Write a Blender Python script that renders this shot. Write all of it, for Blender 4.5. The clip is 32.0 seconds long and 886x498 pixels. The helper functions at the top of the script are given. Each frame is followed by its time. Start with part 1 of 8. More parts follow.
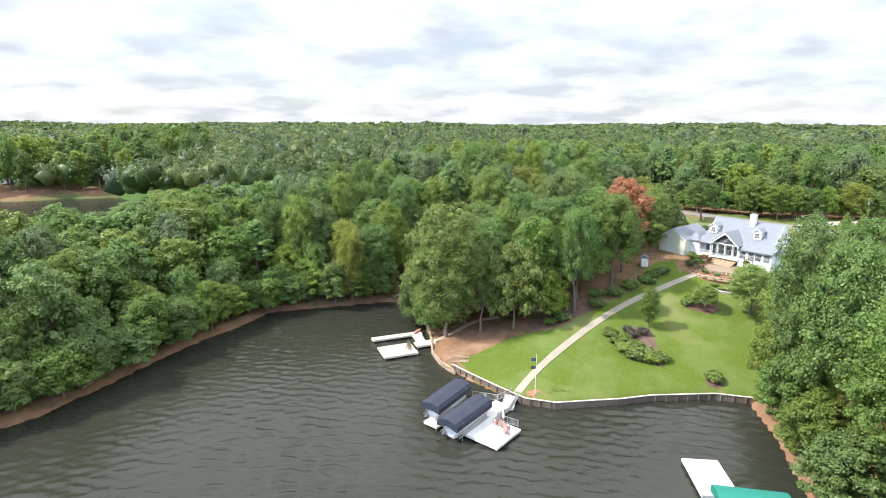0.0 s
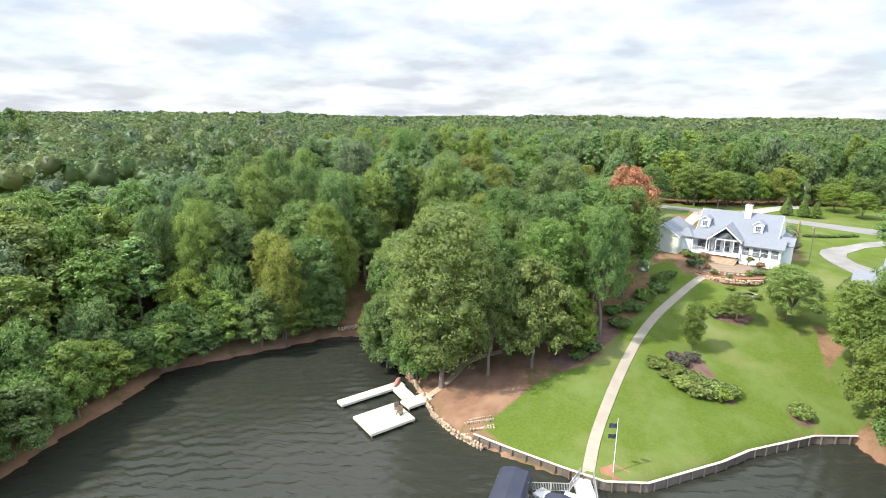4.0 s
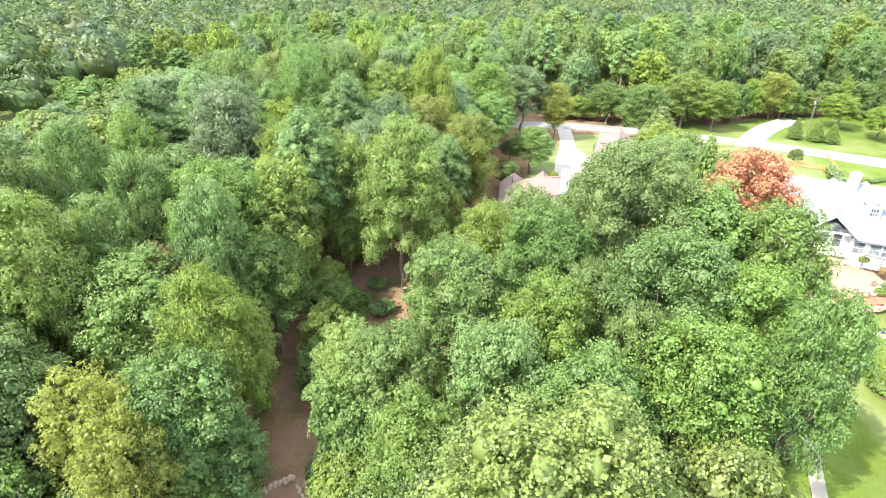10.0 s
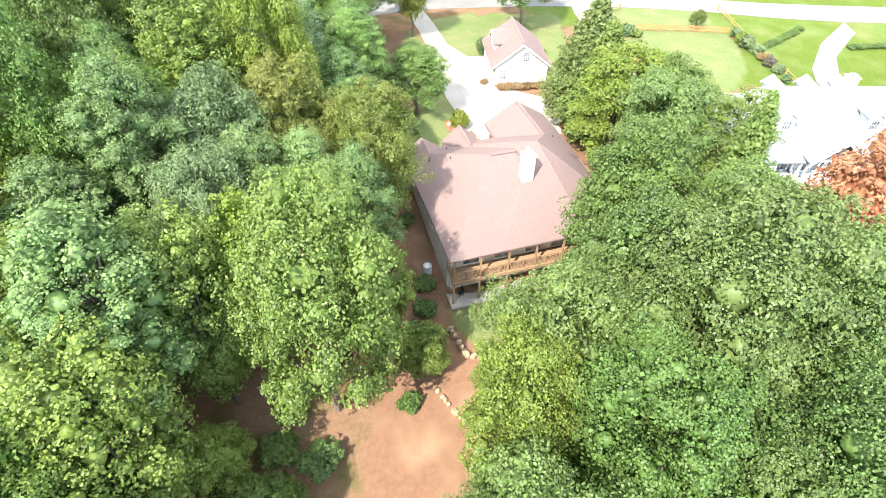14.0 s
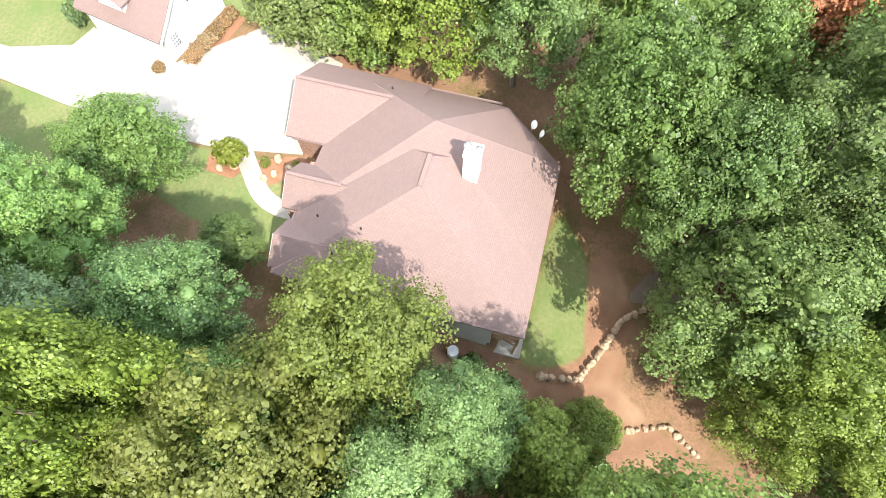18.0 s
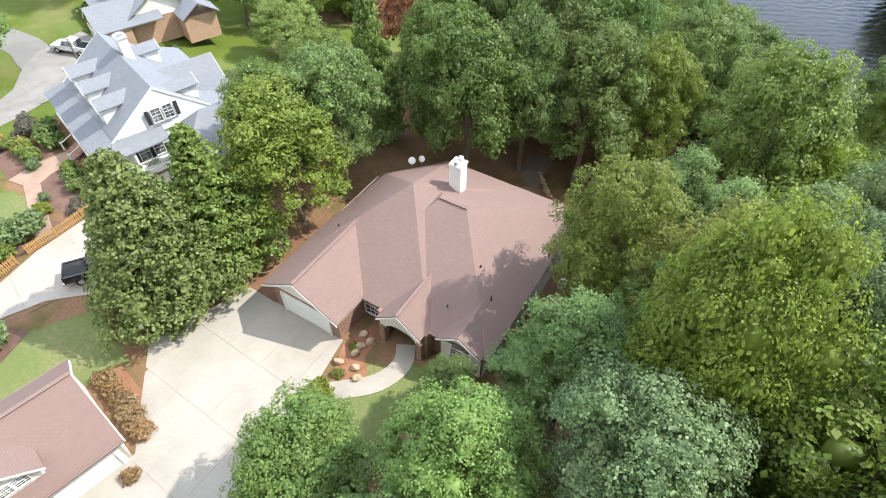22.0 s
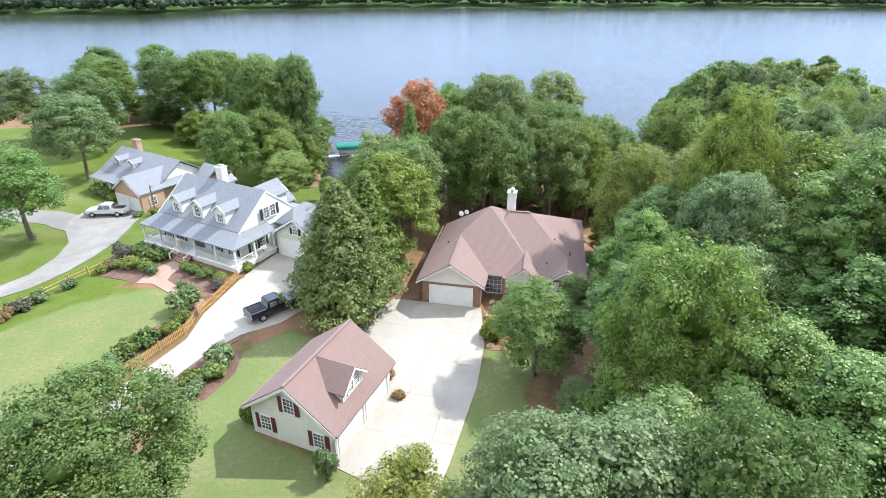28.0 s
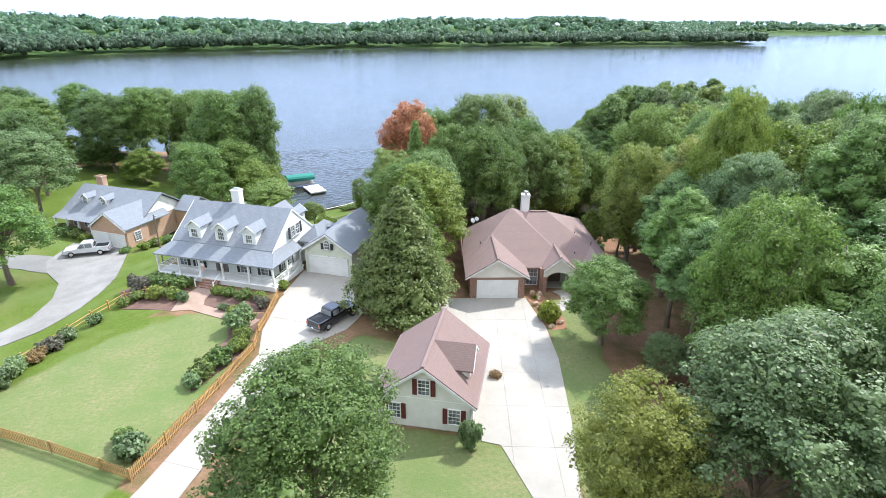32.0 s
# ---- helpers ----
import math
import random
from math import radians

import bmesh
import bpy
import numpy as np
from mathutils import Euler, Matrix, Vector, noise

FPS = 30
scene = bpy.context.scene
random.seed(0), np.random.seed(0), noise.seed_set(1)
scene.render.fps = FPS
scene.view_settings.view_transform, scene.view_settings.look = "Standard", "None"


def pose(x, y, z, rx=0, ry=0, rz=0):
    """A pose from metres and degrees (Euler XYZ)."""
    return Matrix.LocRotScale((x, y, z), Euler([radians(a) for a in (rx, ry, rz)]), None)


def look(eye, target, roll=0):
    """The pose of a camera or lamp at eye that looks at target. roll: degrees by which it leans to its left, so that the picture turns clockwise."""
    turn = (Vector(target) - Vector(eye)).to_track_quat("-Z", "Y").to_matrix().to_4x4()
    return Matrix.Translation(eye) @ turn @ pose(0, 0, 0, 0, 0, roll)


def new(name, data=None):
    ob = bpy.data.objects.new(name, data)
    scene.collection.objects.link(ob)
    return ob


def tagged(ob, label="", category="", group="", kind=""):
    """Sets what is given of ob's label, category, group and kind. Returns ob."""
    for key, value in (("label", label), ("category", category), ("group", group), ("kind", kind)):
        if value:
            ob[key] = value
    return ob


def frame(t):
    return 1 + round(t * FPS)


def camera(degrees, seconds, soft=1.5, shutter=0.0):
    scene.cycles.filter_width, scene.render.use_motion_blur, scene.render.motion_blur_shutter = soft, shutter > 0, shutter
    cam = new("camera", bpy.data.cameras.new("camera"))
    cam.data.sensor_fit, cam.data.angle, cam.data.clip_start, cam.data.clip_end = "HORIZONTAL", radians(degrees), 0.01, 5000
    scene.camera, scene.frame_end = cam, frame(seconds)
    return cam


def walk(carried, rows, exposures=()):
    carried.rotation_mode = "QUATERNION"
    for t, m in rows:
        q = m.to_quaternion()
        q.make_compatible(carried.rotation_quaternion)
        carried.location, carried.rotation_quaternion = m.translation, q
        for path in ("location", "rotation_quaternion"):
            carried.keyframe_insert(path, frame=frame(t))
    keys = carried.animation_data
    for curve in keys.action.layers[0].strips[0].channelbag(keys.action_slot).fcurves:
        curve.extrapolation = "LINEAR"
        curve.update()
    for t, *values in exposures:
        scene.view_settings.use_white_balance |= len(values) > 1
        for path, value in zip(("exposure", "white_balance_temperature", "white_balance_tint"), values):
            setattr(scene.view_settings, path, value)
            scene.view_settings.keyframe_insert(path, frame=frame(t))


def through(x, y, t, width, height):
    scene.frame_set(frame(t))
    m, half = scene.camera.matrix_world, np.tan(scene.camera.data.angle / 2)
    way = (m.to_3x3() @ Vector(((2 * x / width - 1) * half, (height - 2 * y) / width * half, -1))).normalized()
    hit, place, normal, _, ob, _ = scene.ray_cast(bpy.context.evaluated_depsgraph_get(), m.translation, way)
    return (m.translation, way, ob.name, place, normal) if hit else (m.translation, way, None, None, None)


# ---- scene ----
cam = camera(78.4, 32.0, 0.65)
PATH = [
    (0.0, pose(-44.23, 141.06, 27.72, 77.00, -0.16, -144.32)),
    (0.5, pose(-40.54, 139.73, 27.27, 76.97, -0.18, -146.68)),
    (1.0, pose(-36.84, 138.45, 26.84, 76.95, -0.24, -148.60)),
    (1.5, pose(-33.10, 137.22, 26.36, 76.92, -0.29, -150.05)),
    (2.0, pose(-29.38, 135.90, 25.85, 76.97, -0.27, -151.59)),
    (2.5, pose(-25.59, 134.25, 25.44, 76.97, -0.32, -153.43)),
    (3.0, pose(-21.93, 132.29, 25.07, 76.90, -0.37, -155.21)),
    (3.5, pose(-18.38, 130.04, 24.75, 76.77, -0.48, -156.92)),
    (5.5, pose(-4.27, 115.40, 27.04, 73.67, -0.28, -163.59)),
    (6.0, pose(-2.39, 112.35, 27.61, 72.82, -0.33, -164.56)),
    (6.5, pose(-0.67, 109.33, 28.33, 71.89, -0.33, -165.07)),
    (7.0, pose(1.09, 106.30, 28.93, 70.86, -0.33, -165.65)),
    (7.5, pose(2.88, 103.17, 29.55, 69.71, -0.30, -166.37)),
    (8.0, pose(4.65, 99.91, 30.08, 68.64, -0.32, -167.23)),
    (8.5, pose(6.41, 96.43, 30.57, 67.40, -0.35, -168.05)),
    (9.0, pose(8.32, 92.65, 30.97, 66.15, -0.29, -169.19)),
    (9.5, pose(10.20, 88.60, 31.40, 64.71, -0.26, -170.61)),
    (10.0, pose(12.06, 84.32, 31.85, 63.12, -0.23, -172.39)),
    (10.5, pose(13.91, 79.86, 32.35, 61.30, -0.32, -174.41)),
    (11.0, pose(15.74, 75.27, 32.86, 59.42, -0.32, -176.60)),
    (11.5, pose(17.49, 70.64, 33.40, 57.42, -0.26, -179.60)),
    (12.0, pose(19.09, 66.07, 33.86, 55.44, -0.26, -182.73)),
    (12.5, pose(20.53, 61.61, 34.26, 53.18, -0.28, -186.22)),
    (13.0, pose(21.79, 57.33, 34.55, 50.74, -0.15, -189.45)),
    (13.5, pose(22.80, 53.34, 34.67, 48.42, -0.19, -193.14)),
    (14.0, pose(23.73, 49.38, 34.75, 46.15, -0.31, -196.90)),
    (14.5, pose(24.70, 45.43, 34.78, 43.70, -0.30, -200.43)),
    (16.5, pose(24.76, 28.73, 35.01, 31.50, -0.17, -222.43)),
    (17.0, pose(24.46, 24.53, 35.15, 28.41, -0.24, -231.87)),
    (17.5, pose(24.03, 20.51, 35.21, 25.94, -0.23, -242.52)),
    (18.0, pose(23.53, 16.61, 35.16, 24.46, -0.12, -254.96)),
    (18.5, pose(23.14, 12.67, 34.96, 24.14, -0.24, -268.49)),
    (19.0, pose(22.83, 8.70, 34.77, 25.03, -0.27, -281.40)),
    (19.5, pose(22.57, 4.81, 34.72, 27.18, -0.34, -293.06)),
    (20.0, pose(22.42, 0.80, 34.78, 29.81, -0.36, -302.46)),
    (20.5, pose(22.30, -3.25, 34.81, 32.88, -0.36, -310.64)),
    (21.0, pose(21.93, -7.23, 34.79, 36.06, -0.25, -317.80)),
    (21.5, pose(21.38, -11.16, 34.61, 39.14, -0.29, -323.95)),
    (22.0, pose(20.78, -14.89, 34.33, 42.06, -0.21, -328.59)),
    (22.5, pose(20.20, -18.47, 33.92, 44.97, -0.19, -332.34)),
    (23.0, pose(19.63, -22.05, 33.47, 47.64, -0.22, -335.15)),
    (23.5, pose(19.15, -25.73, 33.30, 50.36, -0.22, -337.30)),
    (24.0, pose(18.71, -29.26, 33.18, 52.47, -0.25, -338.74)),
    (24.5, pose(17.97, -32.55, 33.00, 54.46, -0.34, -339.55)),
    (25.0, pose(17.02, -35.48, 32.77, 56.34, -0.41, -340.28)),
    (25.5, pose(15.89, -38.13, 32.59, 57.91, -0.46, -341.54)),
    (27.5, pose(9.82, -46.13, 31.09, 62.50, -0.31, -347.54)),
    (28.0, pose(8.16, -47.65, 30.73, 63.43, -0.33, -349.10)),
    (28.5, pose(6.49, -48.95, 30.39, 64.22, -0.36, -350.34)),
    (29.0, pose(4.73, -49.91, 30.12, 64.81, -0.35, -351.59)),
    (29.5, pose(2.91, -50.62, 29.93, 65.23, -0.28, -352.84)),
    (30.0, pose(1.00, -51.22, 29.75, 65.66, -0.26, -354.43)),
    (30.5, pose(-0.94, -51.83, 29.55, 66.01, -0.19, -355.97)),
    (31.0, pose(-2.98, -52.49, 29.30, 66.40, -0.17, -357.71)),
    (31.5, pose(-5.02, -53.25, 28.98, 66.83, -0.18, -359.45)),
    (32.0, pose(-7.08, -54.12, 28.62, 67.35, -0.19, -360.99)),
]
walk(cam, PATH, [(0, 0.78, 6500, 10), (3, 0.72, 6497, 10), (6, 0.85, 6494, 10), (8, 1.1, 6492, 10), (10, 1.6, 6490, 10), (11, 1.68, 6490, 10), (12.2, 1.63, 6488, 10), (14, 1.48, 6487, 10), (17, 1.33, 6484, 10), (18, 1.3, 6483, 10), (19, 1.07, 6482, 10), (20, 0.74, 6481, 10), (21, 0.7, 6480, 10), (24, 0.8, 6373, 10), (25, 0.8, 6320, 10), (28, 0.82, 6080, 10), (32, 0.78, 5980, 10)])

# ---------------------------------------------------------------- sky and sun
SUN_WAY = Vector((0.72, 0.62, 1.05)).normalized()
world = bpy.data.worlds.new("sky")
scene.world = world
world.use_nodes = True
wn, wl = world.node_tree.nodes, world.node_tree.links
wn.clear()
sky = wn.new("ShaderNodeTexSky")
sky.sky_type = "NISHITA"
sky.sun_disc = False
sky.sun_elevation = math.asin(SUN_WAY.z)
sky.sun_rotation = math.atan2(SUN_WAY.x, SUN_WAY.y)
sky.air_density, sky.dust_density, sky.ozone_density = 1.0, 0.9, 1.6
tex_co = wn.new("ShaderNodeTexCoord")
sep = wn.new("ShaderNodeSeparateXYZ")
wl.new(tex_co.outputs["Generated"], sep.inputs[0])
# broken cloud, flattened towards the horizon
up = wn.new("ShaderNodeMath"); up.operation = "ADD"; up.inputs[1].default_value = 0.22
wl.new(sep.outputs["Z"], up.inputs[0])
flat = wn.new("ShaderNodeVectorMath"); flat.operation = "DIVIDE"
comb = wn.new("ShaderNodeCombineXYZ")
for k in ("X", "Y", "Z"):
    wl.new(up.outputs[0], comb.inputs[k])
wl.new(tex_co.outputs["Generated"], flat.inputs[0])
wl.new(comb.outputs[0], flat.inputs[1])
cloud = wn.new("ShaderNodeTexNoise")
cloud.inputs["Scale"].default_value, cloud.inputs["Detail"].default_value, cloud.inputs["Roughness"].default_value = 1.6, 7, 0.55
wl.new(flat.outputs[0], cloud.inputs["Vector"])
cover = wn.new("ShaderNodeValToRGB")
cover.color_ramp.elements[0].position, cover.color_ramp.elements[0].color = 0.36, (0, 0, 0, 1)
cover.color_ramp.elements[1].position, cover.color_ramp.elements[1].color = 0.62, (1, 1, 1, 1)
wl.new(cloud.outputs["Fac"], cover.inputs[0])
under = wn.new("ShaderNodeTexNoise")
under.inputs["Scale"].default_value, under.inputs["Detail"].default_value = 2.4, 6
wl.new(flat.outputs[0], under.inputs["Vector"])
tone = wn.new("ShaderNodeValToRGB")
tone.color_ramp.elements[0].position, tone.color_ramp.elements[0].color = 0.36, (3.8, 4.05, 4.5, 1)
tone.color_ramp.elements[1].position, tone.color_ramp.elements[1].color = 0.6, (6.0, 6.15, 6.4, 1)
wl.new(under.outputs["Fac"], tone.inputs[0])
veil = wn.new("ShaderNodeMath"); veil.operation = "MULTIPLY_ADD"
veil.inputs[1].default_value, veil.inputs[2].default_value = 0.3, 0.68
wl.new(cover.outputs[0], veil.inputs[0])
# the cloud thins out towards the lake's far side
thin = wn.new("ShaderNodeMapRange"); thin.interpolation_type = "SMOOTHSTEP"
for k, v in ((1, -0.2), (2, 0.6), (3, 1.0), (4, 0.3)):
    thin.inputs[k].default_value = v
wl.new(sep.outputs["Y"], thin.inputs[0])
less = wn.new("ShaderNodeMath"); less.operation = "ADD"; less.use_clamp = True
spare = wn.new("ShaderNodeMath"); spare.operation = "MULTIPLY_ADD"
spare.inputs[1].default_value, spare.inputs[2].default_value = -0.75, 0.75
wl.new(thin.outputs[0], spare.inputs[0])
wl.new(veil.outputs[0], less.inputs[0]); wl.new(spare.outputs[0], less.inputs[1])
mix = wn.new("ShaderNodeMix"); mix.data_type = "RGBA"
wl.new(less.outputs[0], mix.inputs["Factor"])
wl.new(sky.outputs[0], mix.inputs["A"])
# a thin pale blue veil on the lake's side instead of the grey cloud
hazy = wn.new("ShaderNodeMix"); hazy.data_type = "RGBA"
hazy.inputs["A"].default_value = (7.0, 9.3, 13.8, 1)
wl.new(thin.outputs[0], hazy.inputs["Factor"]); 
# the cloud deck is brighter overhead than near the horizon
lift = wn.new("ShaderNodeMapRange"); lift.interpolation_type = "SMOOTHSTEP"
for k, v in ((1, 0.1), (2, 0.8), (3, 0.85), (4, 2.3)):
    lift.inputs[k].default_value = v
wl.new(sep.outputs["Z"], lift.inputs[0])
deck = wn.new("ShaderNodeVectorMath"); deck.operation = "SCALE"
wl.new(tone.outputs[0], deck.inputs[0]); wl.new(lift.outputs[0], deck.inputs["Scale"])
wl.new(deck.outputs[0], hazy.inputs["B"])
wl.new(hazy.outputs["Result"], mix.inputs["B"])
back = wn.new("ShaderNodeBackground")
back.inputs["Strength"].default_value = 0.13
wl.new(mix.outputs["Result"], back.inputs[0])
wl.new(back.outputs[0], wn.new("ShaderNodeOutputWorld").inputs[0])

sun = bpy.data.lights.new("sun", "SUN")
sun.energy, sun.angle, sun.color = 4.3, radians(0.6), (1.0, 0.95, 0.86)
sun_ob = new("sun", sun)
sun_ob.matrix_world = look((60, 60, 120), Vector((60, 60, 120)) - SUN_WAY)


# ---------------------------------------------------------------- materials
def shader(name):
    m = bpy.data.materials.new(name)
    m.use_nodes = True
    nt = m.node_tree
    b = nt.nodes["Principled BSDF"]
    return m, nt.nodes, nt.links, b


def blend(n, l, fac, a, b):
    """A colour mix; a and b are colours or sockets."""
    x = n.new("ShaderNodeMix"); x.data_type = "RGBA"
    for key, v in (("A", a), ("B", b)):
        if isinstance(v, tuple):
            x.inputs[key].default_value = (*v[:3], 1)
        else:
            l.new(v, x.inputs[key])
    if isinstance(fac, float):
        x.inputs["Factor"].default_value = fac
    else:
        l.new(fac, x.inputs["Factor"])
    return x.outputs["Result"]


def grain(n, l, scale, detail=5.0, rough=0.6, lo=0.3, hi=0.7, stretch=None, world_space=True):
    co = n.new("ShaderNodeNewGeometry").outputs["Position"] if world_space else n.new("ShaderNodeTexCoord").outputs["Object"]
    if stretch:
        mp = n.new("ShaderNodeMapping")
        mp.inputs["Scale"].default_value = stretch
        l.new(co, mp.inputs["Vector"])
        co = mp.outputs[0]
    t = n.new("ShaderNodeTexNoise")
    t.inputs["Scale"].default_value, t.inputs["Detail"].default_value, t.inputs["Roughness"].default_value = scale, detail, rough
    l.new(co, t.inputs["Vector"])
    r = n.new("ShaderNodeMapRange")
    r.inputs[1].default_value, r.inputs[2].default_value = lo, hi
    l.new(t.outputs["Fac"], r.inputs[0])
    return r.outputs[0]


def bumped(n, l, b, h, strength, distance):
    u = n.new("ShaderNodeBump")
    u.inputs["Strength"].default_value, u.inputs["Distance"].default_value = strength, distance
    l.new(h, u.inputs["Height"])
    l.new(u.outputs[0], b.inputs["Normal"])


def surface(name, c1, c2, c3=None, fine=12.0, coarse=0.8, rough=0.8, bump=0.25, dist=0.02, metal=0.0, stretch=None):
    """Two-scale variation of colour with fine relief."""
    m, n, l, b = shader(name)
    g1 = grain(n, l, fine, stretch=stretch)
    g2 = grain(n, l, coarse, lo=0.35, hi=0.65)
    c = blend(n, l, g1, c1, c2)
    if c3:
        f = n.new("ShaderNodeMath"); f.operation = "MULTIPLY"; f.inputs[1].default_value = 0.7
        l.new(g2, f.inputs[0])
        c = blend(n, l, f.outputs[0], c, c3)
    l.new(c, b.inputs["Base Color"])
    b.inputs["Roughness"].default_value, b.inputs["Metallic"].default_value = rough, metal
    if bump:
        bumped(n, l, b, g1, bump, dist)
    return m


def foliage(name, dark, mid, light, rough=0.48, through=0.45, coarse=0.35):
    m, n, l, b = shader(name)
    geo = n.new("ShaderNodeNewGeometry")
    info = n.new("ShaderNodeObjectInfo")
    isl = geo.outputs["Random Per Island"]
    c = blend(n, l, isl, tuple(v * 0.62 for v in dark), tuple(v * 1.45 for v in mid))
    g = grain(n, l, coarse, 3.0, lo=0.38, hi=0.66)
    f = n.new("ShaderNodeMath"); f.operation = "MULTIPLY"; f.inputs[1].default_value = 0.65
    l.new(g, f.inputs[0])
    c = blend(n, l, f.outputs[0], c, light)
    hsv = n.new("ShaderNodeHueSaturation")
    for key, lo, hi in (("Hue", 0.49, 0.512), ("Value", 0.82, 1.16), ("Saturation", 0.86, 1.0)):
        r = n.new("ShaderNodeMapRange")
        r.inputs[3].default_value, r.inputs[4].default_value = lo, hi
        if key == "Hue":
            l.new(info.outputs["Random"], r.inputs[0])
        else:
            w = n.new("ShaderNodeMath"); w.operation = "MULTIPLY"; w.inputs[1].default_value = 7.13 if key == "Value" else 3.71
            fr = n.new("ShaderNodeMath"); fr.operation = "FRACT"
            l.new(info.outputs["Random"], w.inputs[0]); l.new(w.outputs[0], fr.inputs[0]); l.new(fr.outputs[0], r.inputs[0])
        l.new(r.outputs[0], hsv.inputs[key])
    l.new(c, hsv.inputs["Color"])
    b.inputs["Roughness"].default_value = rough
    b.inputs["Specular IOR Level"].default_value = 0.4
    l.new(hsv.outputs[0], b.inputs["Base Color"])
    tr = n.new("ShaderNodeBsdfTranslucent")
    l.new(hsv.outputs[0], tr.inputs[0])
    mx = n.new("ShaderNodeMixShader")
    mx.inputs[0].default_value = through
    l.new(b.outputs[0], mx.inputs[1]); l.new(tr.outputs[0], mx.inputs[2])
    l.new(mx.outputs[0], n["Material Output"].inputs[0])
    return m


def shingles(name, c1, c2, c3):
    m, n, l, b = shader(name)
    tc = n.new("ShaderNodeTexCoord")
    br = n.new("ShaderNodeTexBrick")
    br.inputs["Color1"].default_value, br.inputs["Color2"].default_value = (*c1, 1), (*c2, 1)
    br.inputs["Mortar"].default_value = (*[v * 0.8 for v in c1], 1)
    br.inputs["Scale"].default_value, br.inputs["Mortar Size"].default_value = 1.0, 0.012
    br.inputs["Brick Width"].default_value, br.inputs["Row Height"].default_value = 0.32, 0.14
    l.new(tc.outputs["UV"], br.inputs["Vector"])
    g = grain(n, l, 0.5, lo=0.35, hi=0.7)
    f = n.new("ShaderNodeMath"); f.operation = "MULTIPLY"; f.inputs[1].default_value = 0.5
    l.new(g, f.inputs[0])
    c = blend(n, l, f.outputs[0], br.outputs["Color"], c3)
    g2 = grain(n, l, 25, 3.0)
    f2 = n.new("ShaderNodeMath"); f2.operation = "MULTIPLY"; f2.inputs[1].default_value = 0.25
    l.new(g2, f2.inputs[0])
    c = blend(n, l, f2.outputs[0], c, tuple(v * 0.6 for v in c1))
    l.new(c, b.inputs["Base Color"])
    b.inputs["Roughness"].default_value = 0.9
    bumped(n, l, b, br.outputs["Fac"], 0.5, -0.02)
    return m


def brickwork(name, c1, c2, mortar, w=0.22, h=0.075):
    m, n, l, b = shader(name)
    tc = n.new("ShaderNodeTexCoord")
    br = n.new("ShaderNodeTexBrick")
    br.inputs["Color1"].default_value, br.inputs["Color2"].default_value = (*c1, 1), (*c2, 1)
    br.inputs["Mortar"].default_value = (*mortar, 1)
    br.inputs["Scale"].default_value, br.inputs["Mortar Size"].default_value = 1.0, 0.008
    br.inputs["Brick Width"].default_value, br.inputs["Row Height"].default_value = w, h
    l.new(tc.outputs["UV"], br.inputs["Vector"])
    g = grain(n, l, 1.5, lo=0.35, hi=0.75)
    f = n.new("ShaderNodeMath"); f.operation = "MULTIPLY"; f.inputs[1].default_value = 0.4
    l.new(g, f.inputs[0])
    l.new(blend(n, l, f.outputs[0], br.outputs["Color"], tuple(v * 0.7 for v in c1)), b.inputs["Base Color"])
    b.inputs["Roughness"].default_value = 0.9
    bumped(n, l, b, br.outputs["Fac"], 0.6, -0.01)
    return m


def siding(name, c1, c2, row=0.15):
    """Lapped boards: a saw-tooth relief by height."""
    m, n, l, b = shader(name)
    tc = n.new("ShaderNodeTexCoord")
    sp = n.new("ShaderNodeSeparateXYZ")
    l.new(tc.outputs["UV"], sp.inputs[0])
    dv = n.new("ShaderNodeMath"); dv.operation = "DIVIDE"; dv.inputs[1].default_value = row
    fr = n.new("ShaderNodeMath"); fr.operation = "FRACT"
    l.new(sp.outputs["Y"], dv.inputs[0]); l.new(dv.outputs[0], fr.inputs[0])
    g = grain(n, l, 0.9, lo=0.35, hi=0.7)
    l.new(blend(n, l, g, c1, c2), b.inputs["Base Color"])
    b.inputs["Roughness"].default_value = 0.6
    bumped(n, l, b, fr.outputs[0], 0.5, -0.02)
    return m


M = {}
M["white"] = surface("white_paint", (0.8, 0.8, 0.78), (0.72, 0.72, 0.7), (0.66, 0.65, 0.62), 9, 0.7, 0.5, 0.05)
M["cream"] = siding("cream_siding", (0.78, 0.76, 0.7), (0.68, 0.66, 0.6))
M["stucco"] = surface("cream_stucco", (0.74, 0.71, 0.63), (0.66, 0.63, 0.55), (0.6, 0.57, 0.5), 30, 0.6, 0.85, 0.2)
M["white_siding"] = siding("white_siding", (0.78, 0.8, 0.78), (0.7, 0.72, 0.7))
M["sage"] = siding("pale_sage_siding", (0.6, 0.62, 0.5), (0.54, 0.56, 0.45))
M["brick"] = brickwork("brown_brick", (0.27, 0.13, 0.085), (0.2, 0.095, 0.065), (0.4, 0.34, 0.28))
M["tan_brick"] = brickwork("tan_brick", (0.5, 0.3, 0.19), (0.42, 0.24, 0.15), (0.55, 0.48, 0.4))
M["red_roof"] = shingles("mauve_brown_shingles", (0.215, 0.145, 0.126), (0.24, 0.163, 0.142), (0.195, 0.136, 0.122))
M["grey_roof"] = shingles("slate_grey_shingles", (0.2, 0.215, 0.238), (0.245, 0.262, 0.285), (0.185, 0.2, 0.225))
M["concrete"] = surface("pale_concrete", (0.385, 0.355, 0.308), (0.335, 0.307, 0.265), (0.27, 0.243, 0.205), 6, 0.25, 0.85, 0.1)
